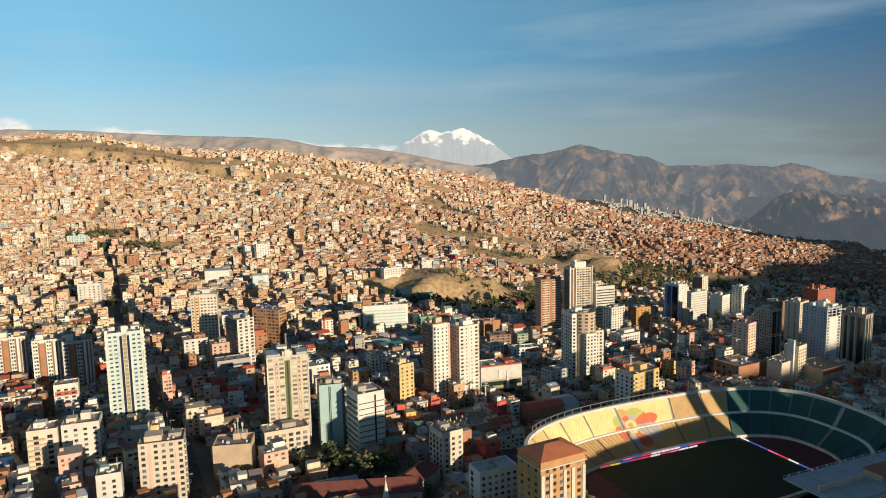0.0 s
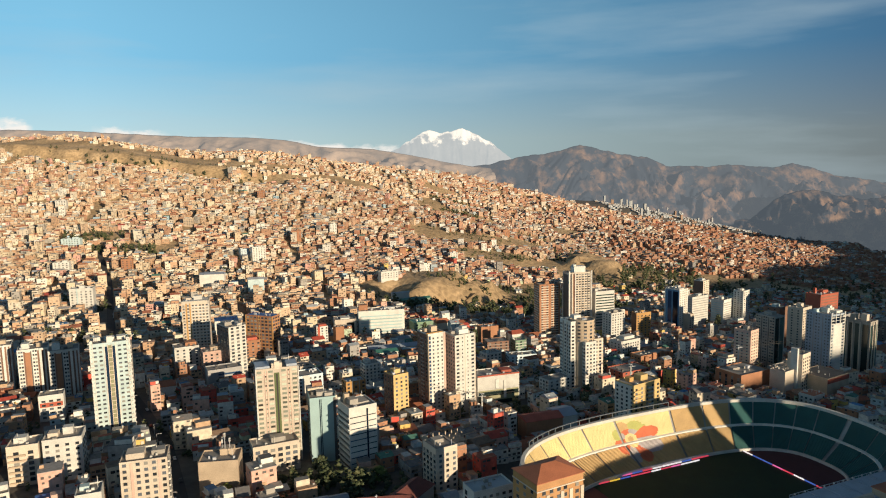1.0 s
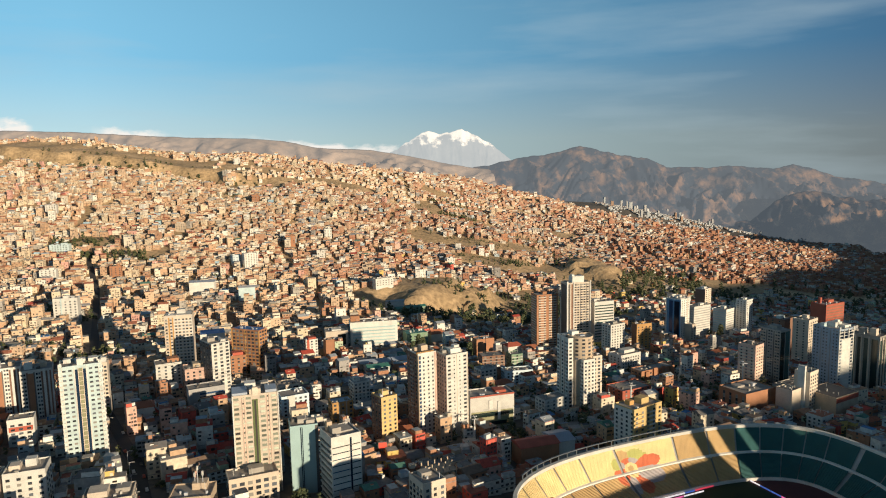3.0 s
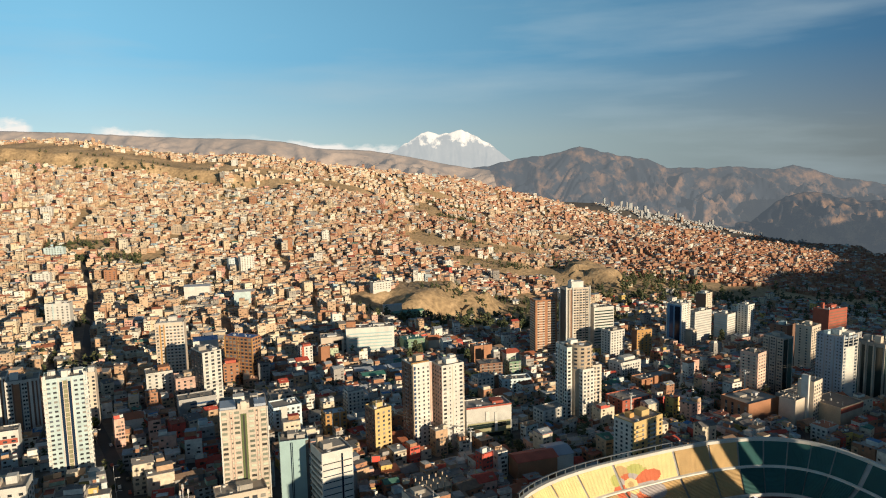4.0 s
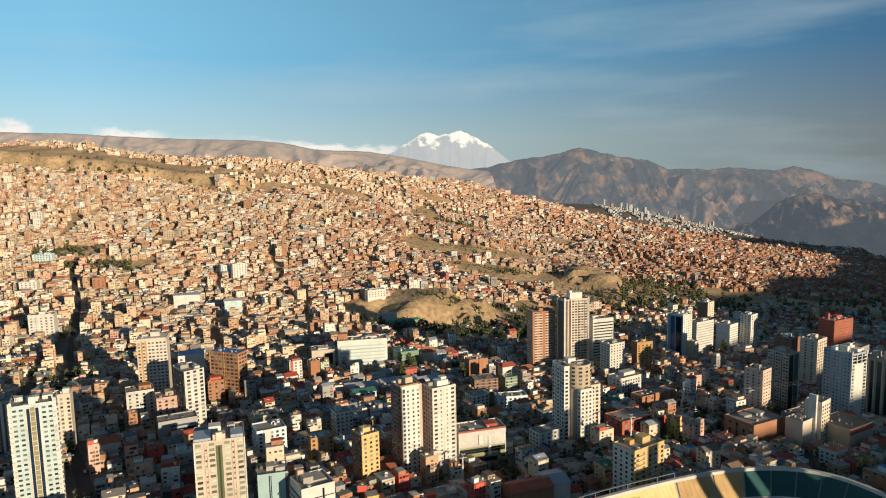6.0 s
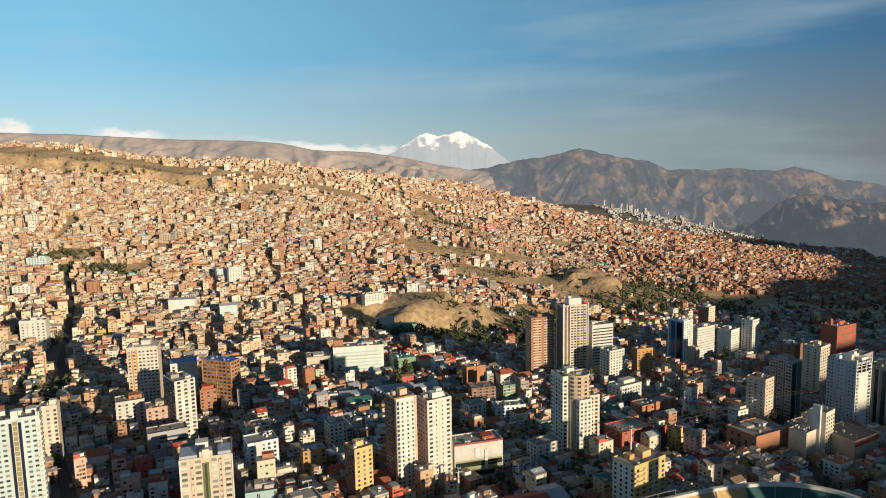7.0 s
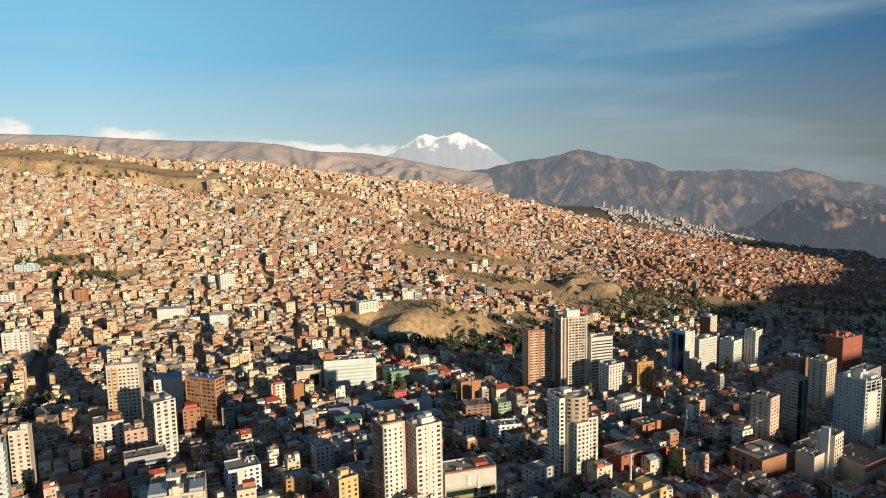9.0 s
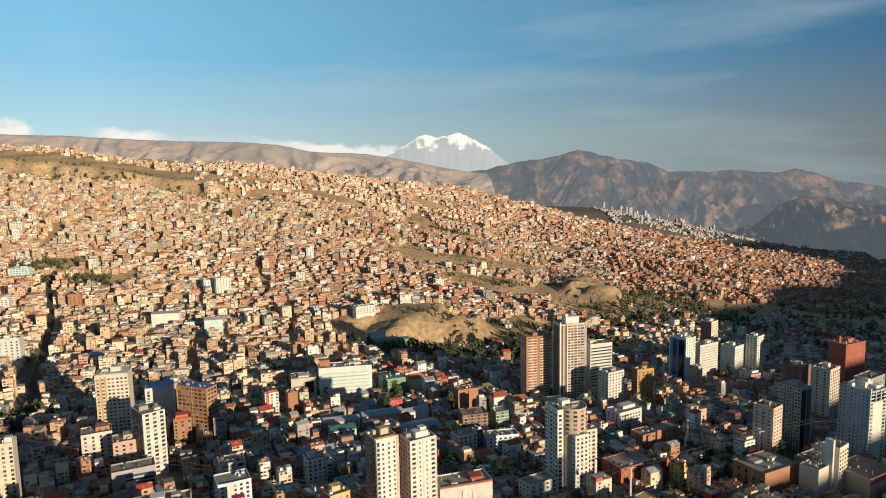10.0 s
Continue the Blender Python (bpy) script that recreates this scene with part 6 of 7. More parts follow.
# ---- houses that stand singly near by ----
district("town_houses", -460, 560, 285, 700, 27, 10.6, 14, 9, 3.5, 12, "low brick and plaster houses filling the town blocks", bare=False, skip=(-150, 590), kit="town", swing=0.06, clutter=3, single=108, warp=3.0, pitched=0.22, tall=0.14)
# unseen rows added behind the first view, for the shade they throw
district("town_houses", -460, 460, 60, 282, 27, 12.6, 8, 5, 5, 12, "unseen low houses added behind the first view", bare=False, windows=False, kit="town", swing=0.06, warp=3.0)
district("hillside_houses", -620, -150, 590, 930, 20, 11.0, 15, 9, 3.5, 12, "tan brick houses at the foot of the hill", bare=False, clutter=2, warp=6.0, pitched=0.16, tall=0.1, swing=0.2)
district("town_houses", -150, 640, 700, 930, 24, 10.8, 13, 8, 3.5, 11, "low brick and plaster houses below the hill", bare=False, kit="town", swing=0.06, clutter=2, warp=5.0, pitched=0.22, tall=0.14)
district("town_houses", -100, 1000, 930, 1400, 20, 11.4, 10, 7, 3.5, 9, "low houses at the foot of the hill", kit="town", swing=0.06, warp=7.0, pitched=0.3, thin=0.2, tall=0.1)
district("hillside_houses", -1000, -100, 930, 1150, 14, 11.4, 16, 12, 4, 13, "brick houses stacked up the lower hillside", clutter=1)
district("hillside_houses", -1250, 300, 1150, 1450, 8, 11.2, 18, 14, 3.5, 11, "brick houses stacked up the hillside", warp=16.0, slope_at=-260)
district("hillside_houses", -1400, 420, 1450, 1760, -6, 11.0, 17, 13, 3.5, 10, "brick houses stacked up the upper hillside", warp=16.0, slope_at=-200)
district("hillside_houses", -1700, 700, 1760, 2120, 12, 11.0, 18, 14, 3, 9, "brick houses along the crest", warp=16.0, thin=0.06, slope_at=-60)
district("hillside_houses", -700, 800, 2120, 2420, 5, 12.0, 11, 8, 3, 8, "brick houses beyond the crest", windows=False, thin=0.1, kit="slope")
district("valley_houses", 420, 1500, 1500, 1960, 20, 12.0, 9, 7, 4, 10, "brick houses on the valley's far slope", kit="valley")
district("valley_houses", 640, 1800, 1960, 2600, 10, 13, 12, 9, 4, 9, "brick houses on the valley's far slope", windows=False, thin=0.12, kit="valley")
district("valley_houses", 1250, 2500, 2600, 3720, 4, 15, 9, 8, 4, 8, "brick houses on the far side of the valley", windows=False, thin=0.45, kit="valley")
_x, _y, _t = lots(940, 2060, 3800, 4460, 15, 16, 7, 6, 3.0, 8.0)
_k = (rng.rand(len(_x)) < 0.72 - 0.5 * np.clip((_x - 1500) / 500, 0, 1)) & in_view(_x, _y) & (waves(_x, _y, 300, 83) < 0.75)
_x, _y, _t = _x[_k], _y[_k], _t[_k]
_tall = np.where(rng.rand(len(_x)) < 0.05, rng.uniform(16, 44, len(_x)), rng.uniform(3, 8, len(_x)))
# low-contrast pale greys carry the suburb's haze in the base colour
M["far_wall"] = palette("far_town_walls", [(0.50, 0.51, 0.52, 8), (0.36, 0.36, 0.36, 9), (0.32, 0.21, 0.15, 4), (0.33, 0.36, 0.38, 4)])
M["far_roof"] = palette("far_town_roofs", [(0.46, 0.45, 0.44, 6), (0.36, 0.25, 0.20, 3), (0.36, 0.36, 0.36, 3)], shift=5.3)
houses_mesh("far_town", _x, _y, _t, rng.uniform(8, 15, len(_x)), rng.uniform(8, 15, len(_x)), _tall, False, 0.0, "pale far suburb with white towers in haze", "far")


def house(label, wall, roof, w, d, h, wins, pitched=False, room=None, tank=True):
    ob = thing("house", shell(w, d, h, 0.6 if not pitched else 0.1, 0.25), M[wall], label=label, category="house", group="town houses")
    bm = bmesh.new()
    if pitched:
        a, b = w / 2 + 0.5, d / 2 + 0.5
        v = [bm.verts.new(p) for p in ((-a, -b, h + 0.03), (a, -b, h + 0.03), (a, b, h + 0.03), (-a, b, h + 0.03), (-a, 0, h + d * 0.2), (a, 0, h + d * 0.2))]
        for f in ((0, 1, 5, 4), (2, 3, 4, 5), (1, 2, 5), (3, 0, 4), (3, 2, 1, 0)):
            bm.faces.new([v[i] for i in f])
    else:
        box(bm, -w / 2 + 0.26, w / 2 - 0.26, -d / 2 + 0.26, d / 2 - 0.26, h - 0.6, h - 0.45)
    part("roof", bm, M[roof], ob)
    if room:
        bm = bmesh.new()
        rw, rd = w * 0.5, d * 0.45
        box(bm, w / 2 - rw - 0.3, w / 2 - 0.3, d / 2 - rd - 0.3, d / 2 - 0.3, h - 0.5, h + 2.2)
        box(bm, w / 2 - rw - 0.6, w / 2 - 0.1, d / 2 - rd - 0.6, d / 2 - 0.1, h + 2.2, h + 2.35)
        part("roof_room", bm, M[room], ob)
    if tank and not pitched:
        bm = bmesh.new()
        bmesh.ops.create_cone(bm, cap_ends=True, segments=8, radius1=0.6, radius2=0.5, depth=1.4, matrix=Matrix.Translation((-w * 0.3, d * 0.25, h + 0.4)))
        part("water_tank", bm, M["dark_grey"], ob)
    me = pane_mesh(1.5, 1.3, "glass")
    for face, f, lev in wins:
        wid, at = face_frame(face, w, d)
        px, py, rz = at(f, 0.0)
        piece("window", me, ob, px, py, 1.6 + 2.7 * lev, rz)
    return ob


F2 = [("front", 0.25, 0), ("front", 0.75, 0), ("front", 0.25, 1), ("front", 0.75, 1), ("left", 0.5, 1)]
F3 = [("front", 0.3, 1), ("front", 0.7, 1), ("front", 0.3, 2), ("front", 0.7, 2), ("left", 0.5, 2), ("left", 0.5, 1)]
KINDS = [
    ("bare brick house with flat concrete roof", "brick", "roofing", 9, 10, 7.5, F2, False, "brick"), ("white plastered house with flat roof", "white", "roofing", 10, 9, 8.2, F2, False, "white"),
    ("cream house with red tiled roof", "cream", "tile_roof", 10, 10, 6.5, F2, True, None), ("grey concrete house with roof room", "grey", "concrete", 9, 9, 9.5, F3, False, "concrete"),
    ("tall bare brick house with flat roof", "brick", "concrete", 8.5, 9, 11.5, F3, False, None), ("white house with steel sheet roof", "white", "steel_roof", 11, 9, 5.8, F2, True, None),
    ("pink plastered house with flat roof", "pink", "roofing", 9.5, 9, 8.6, F3, False, "pink"), ("tan plastered house with roof room", "tan", "roofing", 10, 10, 8.8, F3, False, "brick"),
    ("pale blue-grey house with grey roof", "pale", "steel_roof", 10, 9.5, 8.4, F3, False, None), ("brown house with red tiled roof", "brown", "tile_roof", 10.5, 9, 6.2, F2, True, None),
    ("white plastered three-storey house with flat roof", "white", "concrete", 8.8, 10, 10.8, F3, False, "white"), ("cream house with blue sheet roof", "cream", "blue_roof", 10, 8.5, 6.4, F2, True, None),
]
made = [None] * len(KINDS)
order = random.Random(5)
for hx, hy, ht in SINGLE:
    k = order.choices(range(len(KINDS)), (6, 5, 3, 4, 3, 4, 2, 4, 3, 2, 4, 1))[0]
    m = Matrix.Translation((float(hx), float(hy), float(land(hx, hy)))) @ Matrix.Rotation(float(ht), 4, "Z")
    if made[k] is None:
        made[k] = house(*KINDS[k])
        made[k].matrix_basis = m
    else:
        copy_thing(made[k], m)

# ---- unseen towers added towards the sun, which throw bars of shade over the stadium ----
_su, _cu = Vector((math.sin(radians(SUN_AZ)), -math.cos(radians(SUN_AZ)))), Vector((math.cos(radians(SUN_AZ)), math.sin(radians(SUN_AZ))))
for c, wid, top in ((415, 9, 74), (432, 11, 70), (450, 17, 76), (488, 14, 60), (521, 14, 60), (272, 28, 43), (307, 42, 44), (351, 46, 45), (394, 44, 45)):
    p = c * _cu - 21 * _su
    block("unseen cream tower added to shade the stadium", "tower", p.x, p.y, top, wid, 12, SUN_AZ, "cream")

# ---- unseen blocks added behind the first view; they shade the yards in front ----
for k, (x, y, top, w) in enumerate(((-182, 252, 42, 18), (-140, 245, 43, 16), (-100, 256, 39, 20), (-66, 240, 44, 18), (-30, 250, 40, 22), (4, 234, 45, 16), (34, 240, 42, 18), (70, 232, 45, 20), (104, 246, 40, 16), (-222, 262, 38, 18), (-270, 276, 34, 20))):
    block("unseen plain cream block added to shade the yards", "apartment block", x, y, top, w, 14, 27, ("cream", "tan", "white")[k % 3], name="avenue_block")


# ---- trees ----
def clump_arrays(n, spread, height, lift, size, seed, column=False):
    """Small leafy clumps round a crown: corners and triangles."""
    r = np.random.RandomState(seed)
    bm = bmesh.new()
    bmesh.ops.create_icosphere(bm, subdivisions=1, radius=1.0)
    base = np.array([v.co[:] for v in bm.verts])
    tri = np.array([[v.index for v in f.verts] for f in bm.faces])
    bm.free()
    V, F = [], []
    for i in range(n):
        a, u = r.uniform(0, 6.28), r.uniform(0, 1)
        prof = math.sin(math.pi * min(1, 0.12 + u * 0.86)) ** (0.7 if not column else 0.5)
        rad = spread * prof * math.sqrt(r.uniform(0.2, 1.1))
        c = np.array([rad * math.cos(a), rad * math.sin(a), lift + u * height])
        s = size * r.uniform(0.55, 1.25)
        V.append(c + base * s * r.uniform(0.6, 1.35, (len(base), 1)) * np.array([1, 1, 0.75]))
        F.append(tri + i * len(base))
    return np.concatenate(V), np.concatenate(F)


def mesh_of(name, V, F, mats):
    me = bpy.data.meshes.new(name)
    me.from_pydata(V.tolist(), [], F.tolist())
    me.materials.append(mats)
    return me


def trunk_mesh(h, r):
    bm = bmesh.new()
    bmesh.ops.create_cone(bm, cap_ends=True, segments=7, radius1=r, radius2=r * 0.45, depth=h, matrix=Matrix.Translation((0, 0, h / 2)))
    for k in range(4):
        a = k * 1.6
        m = Matrix.Translation((0, 0, h * 0.7)) @ Matrix.Rotation(a, 4, "Z") @ Matrix.Rotation(0.7, 4, "X")
        bmesh.ops.create_cone(bm, cap_ends=True, segments=5, radius1=r * 0.4, radius2=r * 0.12, depth=h * 0.7, matrix=m @ Matrix.Translation((0, 0, h * 0.35)))
    return finish(bm, "trunk", M["bark"])


TREES = {}
for key, args, mat, tr in (("round", (90, 3.4, 5.0, 2.6, 0.85, 1), "leaf", (4.5, 0.28)), ("tall", (100, 2.4, 11.0, 3.0, 0.9, 2, True), "leaf", (9, 0.3)), ("bright", (90, 3.6, 5.5, 2.2, 0.9, 3), "leaf_light", (4.5, 0.28))):
    TREES[key] = (trunk_mesh(*tr), mesh_of("crown", *clump_arrays(*args), M[mat]))


def tree(x, y, key, scale, label):
    ob = new("tree")
    ob.matrix_world = Matrix.Translation((x, y, float(land(x, y)) - 0.2)) @ Matrix.Rotation(x * 1.7, 4, "Z") @ Matrix.Diagonal((scale, scale, scale, 1))
    tagged(ob, label=label, category="tree", group="town trees")
    for nm, me in zip(("trunk", "crown"), TREES[key]):
        p = new(nm, me)
        p.parent = ob
    return ob


for x, y, key, sc in ((-34, 373, "bright", 1.25), (-111, 352, "bright", 1.0), (-91, 366, "bright", 1.0), (-86, 367, "round", 0.9), (-236, 520, "bright", 1.0), (-243, 500, "bright", 0.9), (-259, 560, "tall", 0.9)):
    tree(x, y, key, sc, "yellow-green leafy street tree" if key == "bright" else "dark green tree by the street")
_r = random.Random(11)
for x0, x1, y0, y1, n, key in ((-70, -10, 350, 385, 7, "round"), (60, 110, 470, 520, 8, "round"), (20, 60, 560, 600, 6, "round"), (200, 250, 600, 640, 8, "round"), (150, 220, 500, 560, 7, "round"), (-30, 40, 730, 790, 9, "tall"), (330, 380, 880, 940, 5, "tall"), (-120, -80, 600, 650, 4, "round")):
    for i in range(n):
        x, y = _r.uniform(x0, x1), _r.uniform(y0, y1)
        if clear(np.array([x]), np.array([y]), -3.0)[0]:
            tree(x, y, key, _r.uniform(0.8, 1.35), "dark green leafy tree among the houses")


def grove(name, spots, label, seed):
    """Many trees as one mesh. spots: x, y, half width, half depth, count, scale."""
    r = np.random.RandomState(seed)
    kinds = [clump_arrays(16, 2.6, 8.0, 2.0, 1.5, 5, True), clump_arrays(14, 3.4, 4.5, 1.5, 1.5, 6), clump_arrays(18, 2.0, 12.0, 2.0, 1.4, 7, True)]
    V, F, base = [], [], 0
    for sx, sy, hw, hd, n, sc in spots:
        x, y = r.uniform(-1, 1, n) * hw, r.uniform(-1, 1, n) * hd
        ok = (x / hw) ** 2 + (y / hd) ** 2 < 1
        x, y = x[ok] + sx, y[ok] + sy
        ok = (((x - 322) / 50) ** 2 + ((y - 1425) / 85) ** 2 > 1) & clear(x, y, -3.5)        # the clay cliff stays bare
        x, y = x[ok], y[ok]
        z = land(x, y)
        for i in range(len(x)):
            v, f = kinds[r.randint(3)]
            a, k = r.uniform(0, 6.28), sc * r.uniform(0.6, 1.3)
            rot = np.array([[math.cos(a), -math.sin(a), 0], [math.sin(a), math.cos(a), 0], [0, 0, 1]])
            V.append(v @ rot.T * k + np.array([x[i], y[i], z[i] - 1.0]))
            F.append(f + base)
            base += len(v)
    ob = new(name, mesh_of(name, np.concatenate(V), np.concatenate(F), M["leaf"]))
    return tagged(ob, label=label, category="trees", kind="stuff")


grove("valley_trees", [(440, 1360, 150, 110, 190, 1.25), (360, 1250, 90, 60, 90, 1.1), (620, 1330, 200, 130, 170, 1.2), (880, 1440, 240, 150, 120, 1.2), (1180, 1560, 260, 150, 160, 1.3), (560, 1100, 160, 90, 110, 0.9), (420, 1060, 90, 70, 80, 0.9), (800, 1150, 200, 120, 110, 1.1), (1000, 1300, 200, 150, 130, 1.2), (150, 1050, 120, 40, 130, 1.1), (60, 1010, 110, 30, 90, 1.0), (200, 1110, 100, 30, 70, 1.0), (-30, 985, 60, 14, 40, 1.1), (500, 1480, 60, 60, 60, 1.2)],
      "dark eucalyptus and pine woods in the shaded valley", 3)
grove("hillside_trees", [(-960, 1846, 120, 10, 40, 0.9), (-780, 1836, 60, 8, 30, 0.9), (-720, 1800, 160, 10, 24, 0.8), (-540, 1790, 90, 10, 26, 0.7), (-860, 1812, 120, 8, 16, 0.9), (-610, 1230, 55, 30, 70, 0.9), (-520, 1160, 60, 24, 60, 1.0), (-395, 945, 22, 16, 16, 0.9), (-330, 1080, 24, 16, 14, 0.8), (-462, 850, 10, 18, 14, 1.0), (-415, 850, 8, 10, 6, 0.8), (-900, 1850, 420, 60, 90, 0.7), (-700, 1790, 250, 30, 60, 0.8), (-950, 1700, 200, 30, 50, 0.9), (52, 1779, 50, 16, 40, 0.8), (95, 1423, 70, 30, 40, 0.6), (85, 1540, 70, 24, 36, 0.6), (230, 1700, 50, 24, 24, 0.6), (150, 1650, 240, 160, 90, 0.6), (450, 1720, 220, 120, 80, 0.65), (-410, 1620, 80, 22, 40, 0.5), (20, 1895, 90, 12, 70, 0.8),
                         (-160, 1340, 40, 20, 14, 0.7), (-60, 1490, 30, 16, 14, 0.7), (150, 1420, 40, 20, 26, 0.7), (240, 1480, 40, 30, 30, 0.7), (240, 1330, 70, 40, 60, 0.8), (120, 1180, 90, 26, 60, 0.8), (-20, 1010, 60, 20, 30, 0.8), (-110, 1010, 26, 18, 22, 0.9), (30, 1120, 60, 20, 40, 0.7),
                         (-600, 1400, 500, 250, 60, 0.55), (-200, 1600, 400, 250, 60, 0.55), (200, 1750, 200, 200, 40, 0.6), (700, 1780, 250, 120, 70, 0.7), (-140, 900, 60, 30, 16, 0.8), (300, 1560, 60, 60, 60, 0.8)],
      "scattered eucalyptus groves and scrub on the hillside", 4)
grove("town_trees_far", [(0, 850, 120, 40, 70, 0.7), (-60, 770, 30, 12, 10, 0.7), (160, 880, 120, 60, 60, 0.8), (420, 850, 100, 60, 50, 0.8), (100, 700, 120, 60, 40, 0.6), (230, 720, 70, 50, 30, 0.6), (-200, 760, 160, 50, 24, 0.6)], "dark trees between the houses below the hill", 6)
grove("town_trees_near", [(240, 632, 30, 18, 60, 0.8), (280, 662, 26, 40, 70, 0.8), (150, 655, 40, 16, 40, 0.8), (200, 610, 40, 14, 40, 0.8), (60, 575, 36, 20, 50, 0.8), (105, 500, 30, 16, 36, 0.8), (-10, 640, 60, 24, 60, 0.7), (-150, 620, 60, 30, 50, 0.7), (-60, 480, 240, 170, 260, 0.6), (150, 560, 180, 90, 220, 0.65), (60, 620, 100, 70, 110, 0.8), (150, 640, 90, 50, 80, 0.8), (90, 520, 60, 25, 30, 0.8), (70, 480, 40, 18, 16, 0.8), (300, 620, 160, 90, 150, 0.65), (-250, 620, 180, 100, 110, 0.6), (60, 350, 60, 30, 10, 0.6), (-42, 364, 44, 15, 60, 0.75), (-80, 370, 18, 11, 22, 0.7), (-390, 690, 90, 16, 90, 0.8), (-330, 660, 60, 14, 40, 0.7)], "dark trees in yards between the town houses", 9)
grove("far_trees", [(1200, 2800, 500, 200, 90, 1.0), (1500, 2300, 300, 250, 90, 0.8), (1100, 3300, 400, 350, 60, 1.0), (1300, 1950, 350, 120, 80, 0.8)], "dark far trees on the valley floor", 12)

# ---- cable car ----
CABLE = [(-420.7, 539.3, 90.9), (-29.6, 489.1, 37.4), (28.6, 482.7, 23.1), (147.9, 536.4, 26.1), (260, 602.1, 21), (468.2, 695.4, 14)]


def pylon(x, y, top, label):
    z = float(land(x, y))
    bm = bmesh.new()
    bmesh.ops.create_cone(bm, cap_ends=True, segments=10, radius1=0.85, radius2=0.45, depth=top - z, matrix=Matrix.Translation((0, 0, (top - z) / 2)))
    ob = thing("cable_car_pylon", bm, M["white"], pose(x, y, z, 0, 0, 10), label=label, category="pylon", group="cable car pylons")
    bm = bmesh.new()
    box(bm, -0.35, 0.35, -3.0, 3.0, top - z, top - z + 0.5)
    cross = part("crossarm", bm, M["white"], ob)
    for sy in (-2.6, 2.6):
        bm = bmesh.new()
        box(bm, -2.4, 2.4, sy - 0.25, sy + 0.25, top - z - 0.3, top - z + 0.1)
        part("sheave_beam", bm, M["steel"], cross)


for x, y, t in CABLE[1:5]:
    pylon(x, y, t - 0.4, "white steel cable car pylon with crossarm")
for off in (-2.6, 2.6):
    cu = bpy.data.curves.new("cable", "CURVE")
    cu.dimensions, cu.bevel_depth, cu.bevel_resolution = "3D", 0.07, 0
    sp = cu.splines.new("POLY")
    pts = []
    for (ax, ay, az), (bx, by, bz) in zip(CABLE, CABLE[1:]):
        for i in range(8):
            t = i / 8
            pts.append((ax + (bx - ax) * t, ay + (by - ay) * t + off, az + (bz - az) * t - 4 * 2.5 * t * (1 - t)))
    sp.points.add(len(pts) - 1)
    for p, q in zip(sp.points, pts):
        p.co = (*q, 1)
    cu.materials.append(M["dark_grey"])
    tagged(new("haul_cable", cu), label="dark steel haul cable of the cable car", category="cable")


def cabin(x, y, z):
    bm = bmesh.new()
    bmesh.ops.create_icosphere(bm, subdivisions=2, radius=1.0, matrix=Matrix.Translation((0, 0, -3.6)) @ Matrix.Diagonal((1.2, 1.1, 1.25, 1)))
    ob = thing("cable_car_cabin", bm, M["white"], pose(x, y, z), label="white gondola cabin hanging from the cable", category="gondola", group="gondolas")
    bm = bmesh.new()
    bmesh.ops.create_cone(bm, cap_ends=False, segments=14, radius1=1.24, radius2=1.2, depth=0.9, matrix=Matrix.Translation((0, 0, -3.4)))
    part("window_band", bm, M["dark_glass"], ob)
    bm = bmesh.new()
    box(bm, -0.08, 0.08, -0.08, 0.08, -2.5, 0)
    part("hanger", bm, M["steel"], ob)


for seg, t, off in ((0, 0.9, 2.6), (0, 0.62, -2.6), (1, 0.55, 2.6), (2, 0.3, -2.6), (2, 0.85, 2.6), (3, 0.5, -2.6), (4, 0.3, 2.6)):
    (ax, ay, az), (bx, by, bz) = CABLE[seg], CABLE[seg + 1]
    cabin(ax + (bx - ax) * t, ay + (by - ay) * t + off, az + (bz - az) * t - 10 * t * (1 - t))

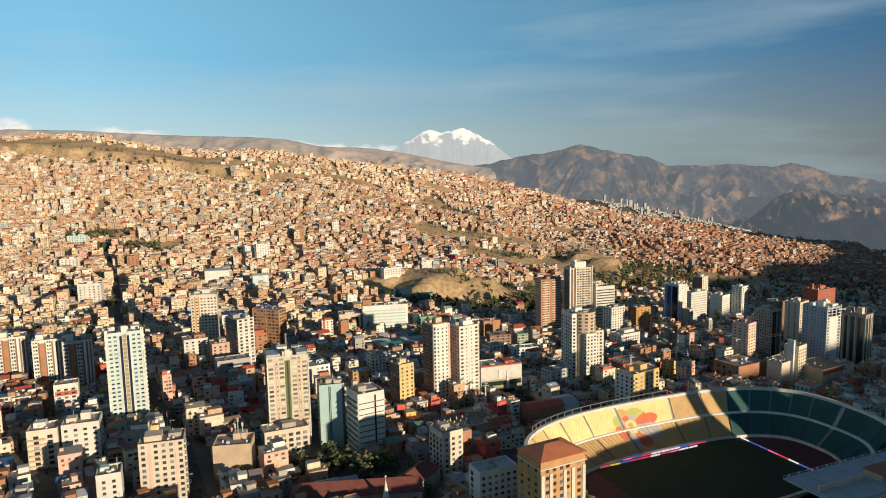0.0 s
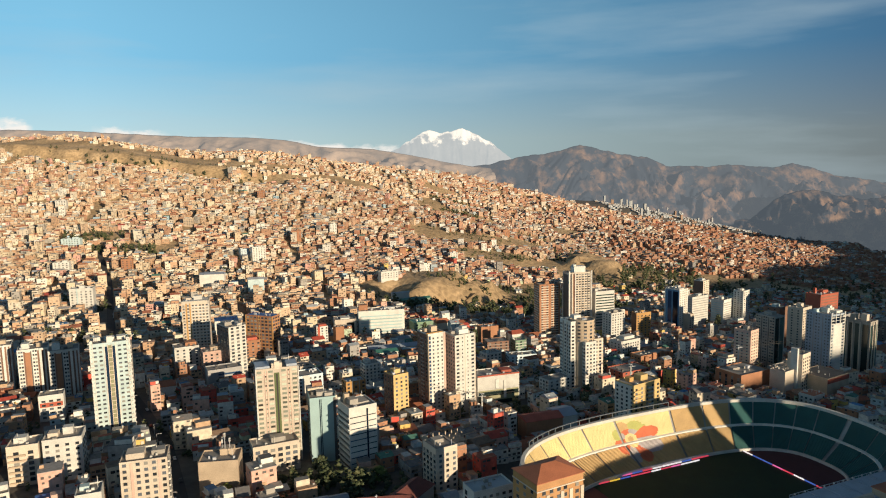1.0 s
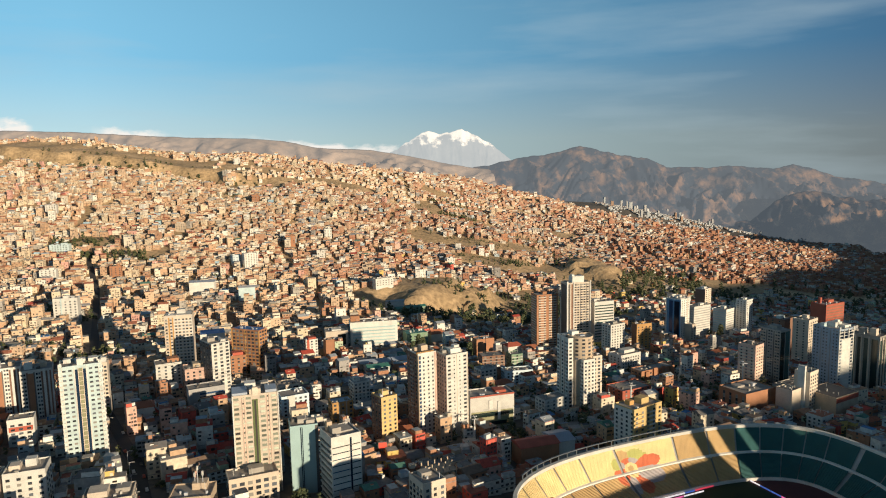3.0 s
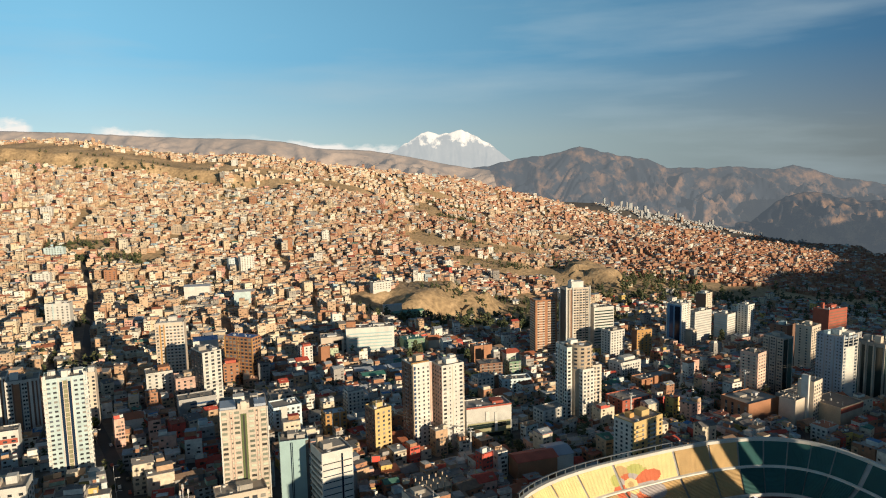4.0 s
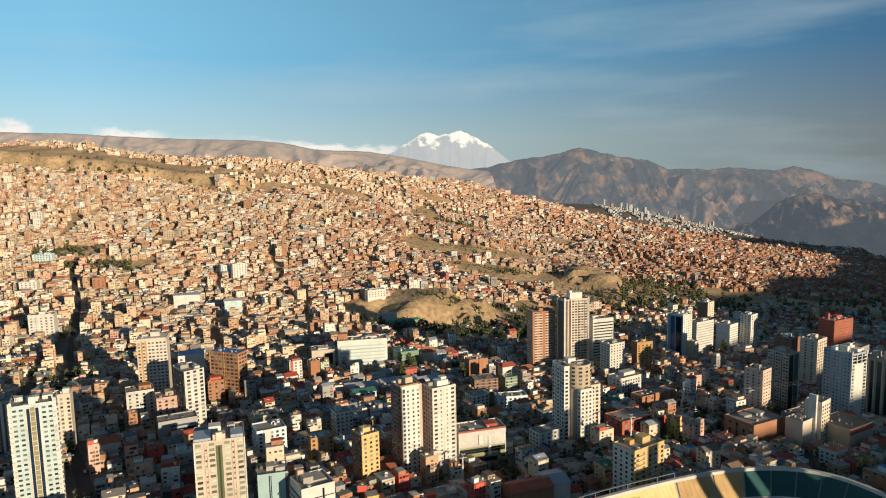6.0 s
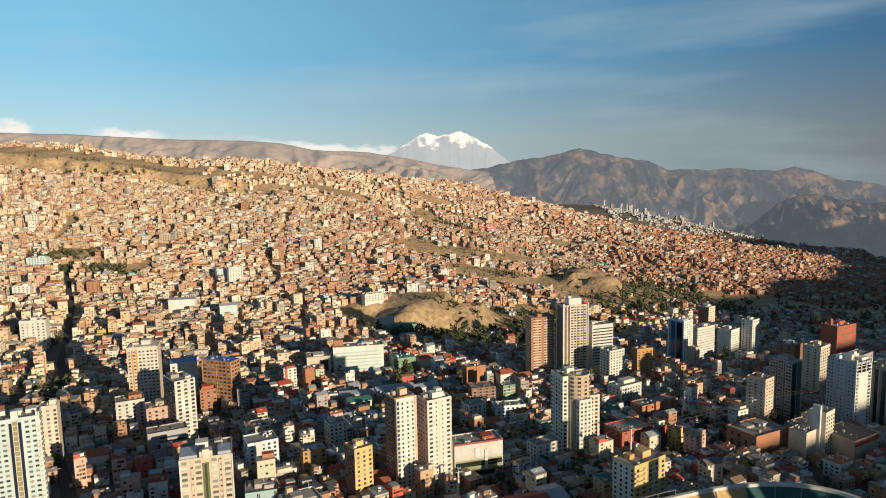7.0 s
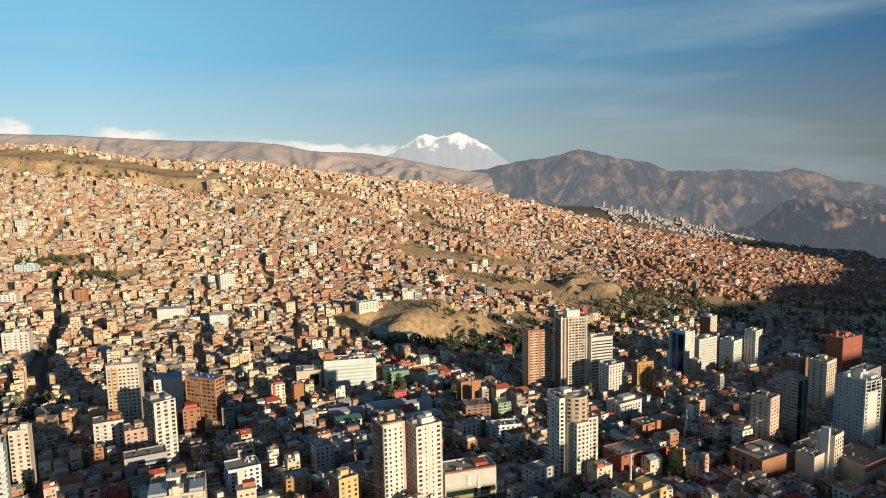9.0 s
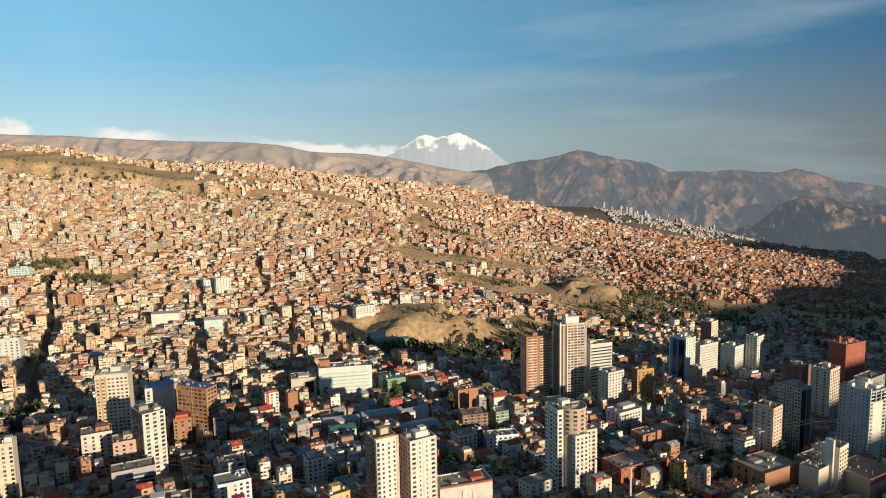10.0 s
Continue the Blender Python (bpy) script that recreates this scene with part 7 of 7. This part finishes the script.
# ---- cars and street lamps ----
def car(label, mat):
    bm = bmesh.new()
    box(bm, -2.1, 2.1, -0.85, 0.85, 0.35, 0.95)
    v = box(bm, -1.3, 1.0, -0.78, 0.78, 0.95, 1.45)
    for q in v[4:]:
        q.co.x *= 0.72
        q.co.y *= 0.85
    ob = thing("car", bm, M[mat], label=label, category="car", group="parked cars")
    bm = bmesh.new()
    box(bm, -1.05, 0.8, -0.8, 0.8, 1.02, 1.35)
    part("window_glass", bm, M["dark_glass"], ob)
    for x in (-1.3, 1.3):
        for y in (-0.8, 0.8):
            bm = bmesh.new()
            bmesh.ops.create_cone(bm, cap_ends=True, segments=10, radius1=0.33, radius2=0.33, depth=0.22, matrix=Matrix.Translation((x, y, 0.33)) @ Matrix.Rotation(math.pi / 2, 4, "X"))
            part("wheel", bm, M["dark_grey"], ob)
    return ob


cars = [car("white car on the street", "white"), car("dark grey car on the street", "dark_grey"), car("red car on the street", "rust_red")]
for n, ob in enumerate(cars):
    ob["label"] = ("white parked car on the street", "dark grey parked car on the street", "red parked car on the street")[n]
_n = 0
for line, n in ((STREETS[0], 14), (STREETS[1], 5)):
    for i in range(n):
        f = (i + 0.4) / n * (2.6 if line is STREETS[0] else 1.8)
        k = int(f)
        (ax, ay), (bx, by) = line[k], line[k + 1]
        t = f - k
        x, y = ax + (bx - ax) * t, ay + (by - ay) * t
        L = math.hypot(bx - ax, by - ay)
        side = 2.4 if i % 2 else -2.4
        x, y = x - (by - ay) / L * side, y + (bx - ax) / L * side
        m = Matrix.Translation((x, y, float(land(x, y)) + 0.4)) @ Matrix.Rotation(math.atan2(by - ay, bx - ax), 4, "Z")
        if _n < 3:
            cars[_n].matrix_basis = m
        else:
            copy_thing(cars[_n % 3], m)
        _n += 1
bm = bmesh.new()
bmesh.ops.create_cone(bm, cap_ends=True, segments=8, radius1=0.16, radius2=0.09, depth=9, matrix=Matrix.Translation((0, 0, 4.5)))
lamp = thing("street_lamp", bm, M["steel"], label="grey steel street lamp with an arm", category="street lamp", group="street lamps")
bm = bmesh.new()
box(bm, 0, 2.4, -0.06, 0.06, 8.9, 9.05)
arm = part("arm", bm, M["steel"], lamp)
bm = bmesh.new()
box(bm, 2.0, 2.9, -0.16, 0.16, 8.75, 8.9)
part("lamp_head", bm, M["white"], arm)
for i in range(9):
    f = 0.2 + i * 0.36
    k = int(f)
    (ax, ay), (bx, by) = STREETS[0][k], STREETS[0][k + 1]
    t, L = f - k, math.hypot(bx - ax, by - ay)
    x, y = ax + (bx - ax) * t - (by - ay) / L * 4.6, ay + (by - ay) * t + (bx - ax) / L * 4.6
    m = Matrix.Translation((x, y, float(land(x, y)))) @ Matrix.Rotation(math.atan2(by - ay, bx - ax) - math.pi / 2, 4, "Z")
    if i == 0:
        lamp.matrix_basis = m
    else:
        copy_thing(lamp, m)
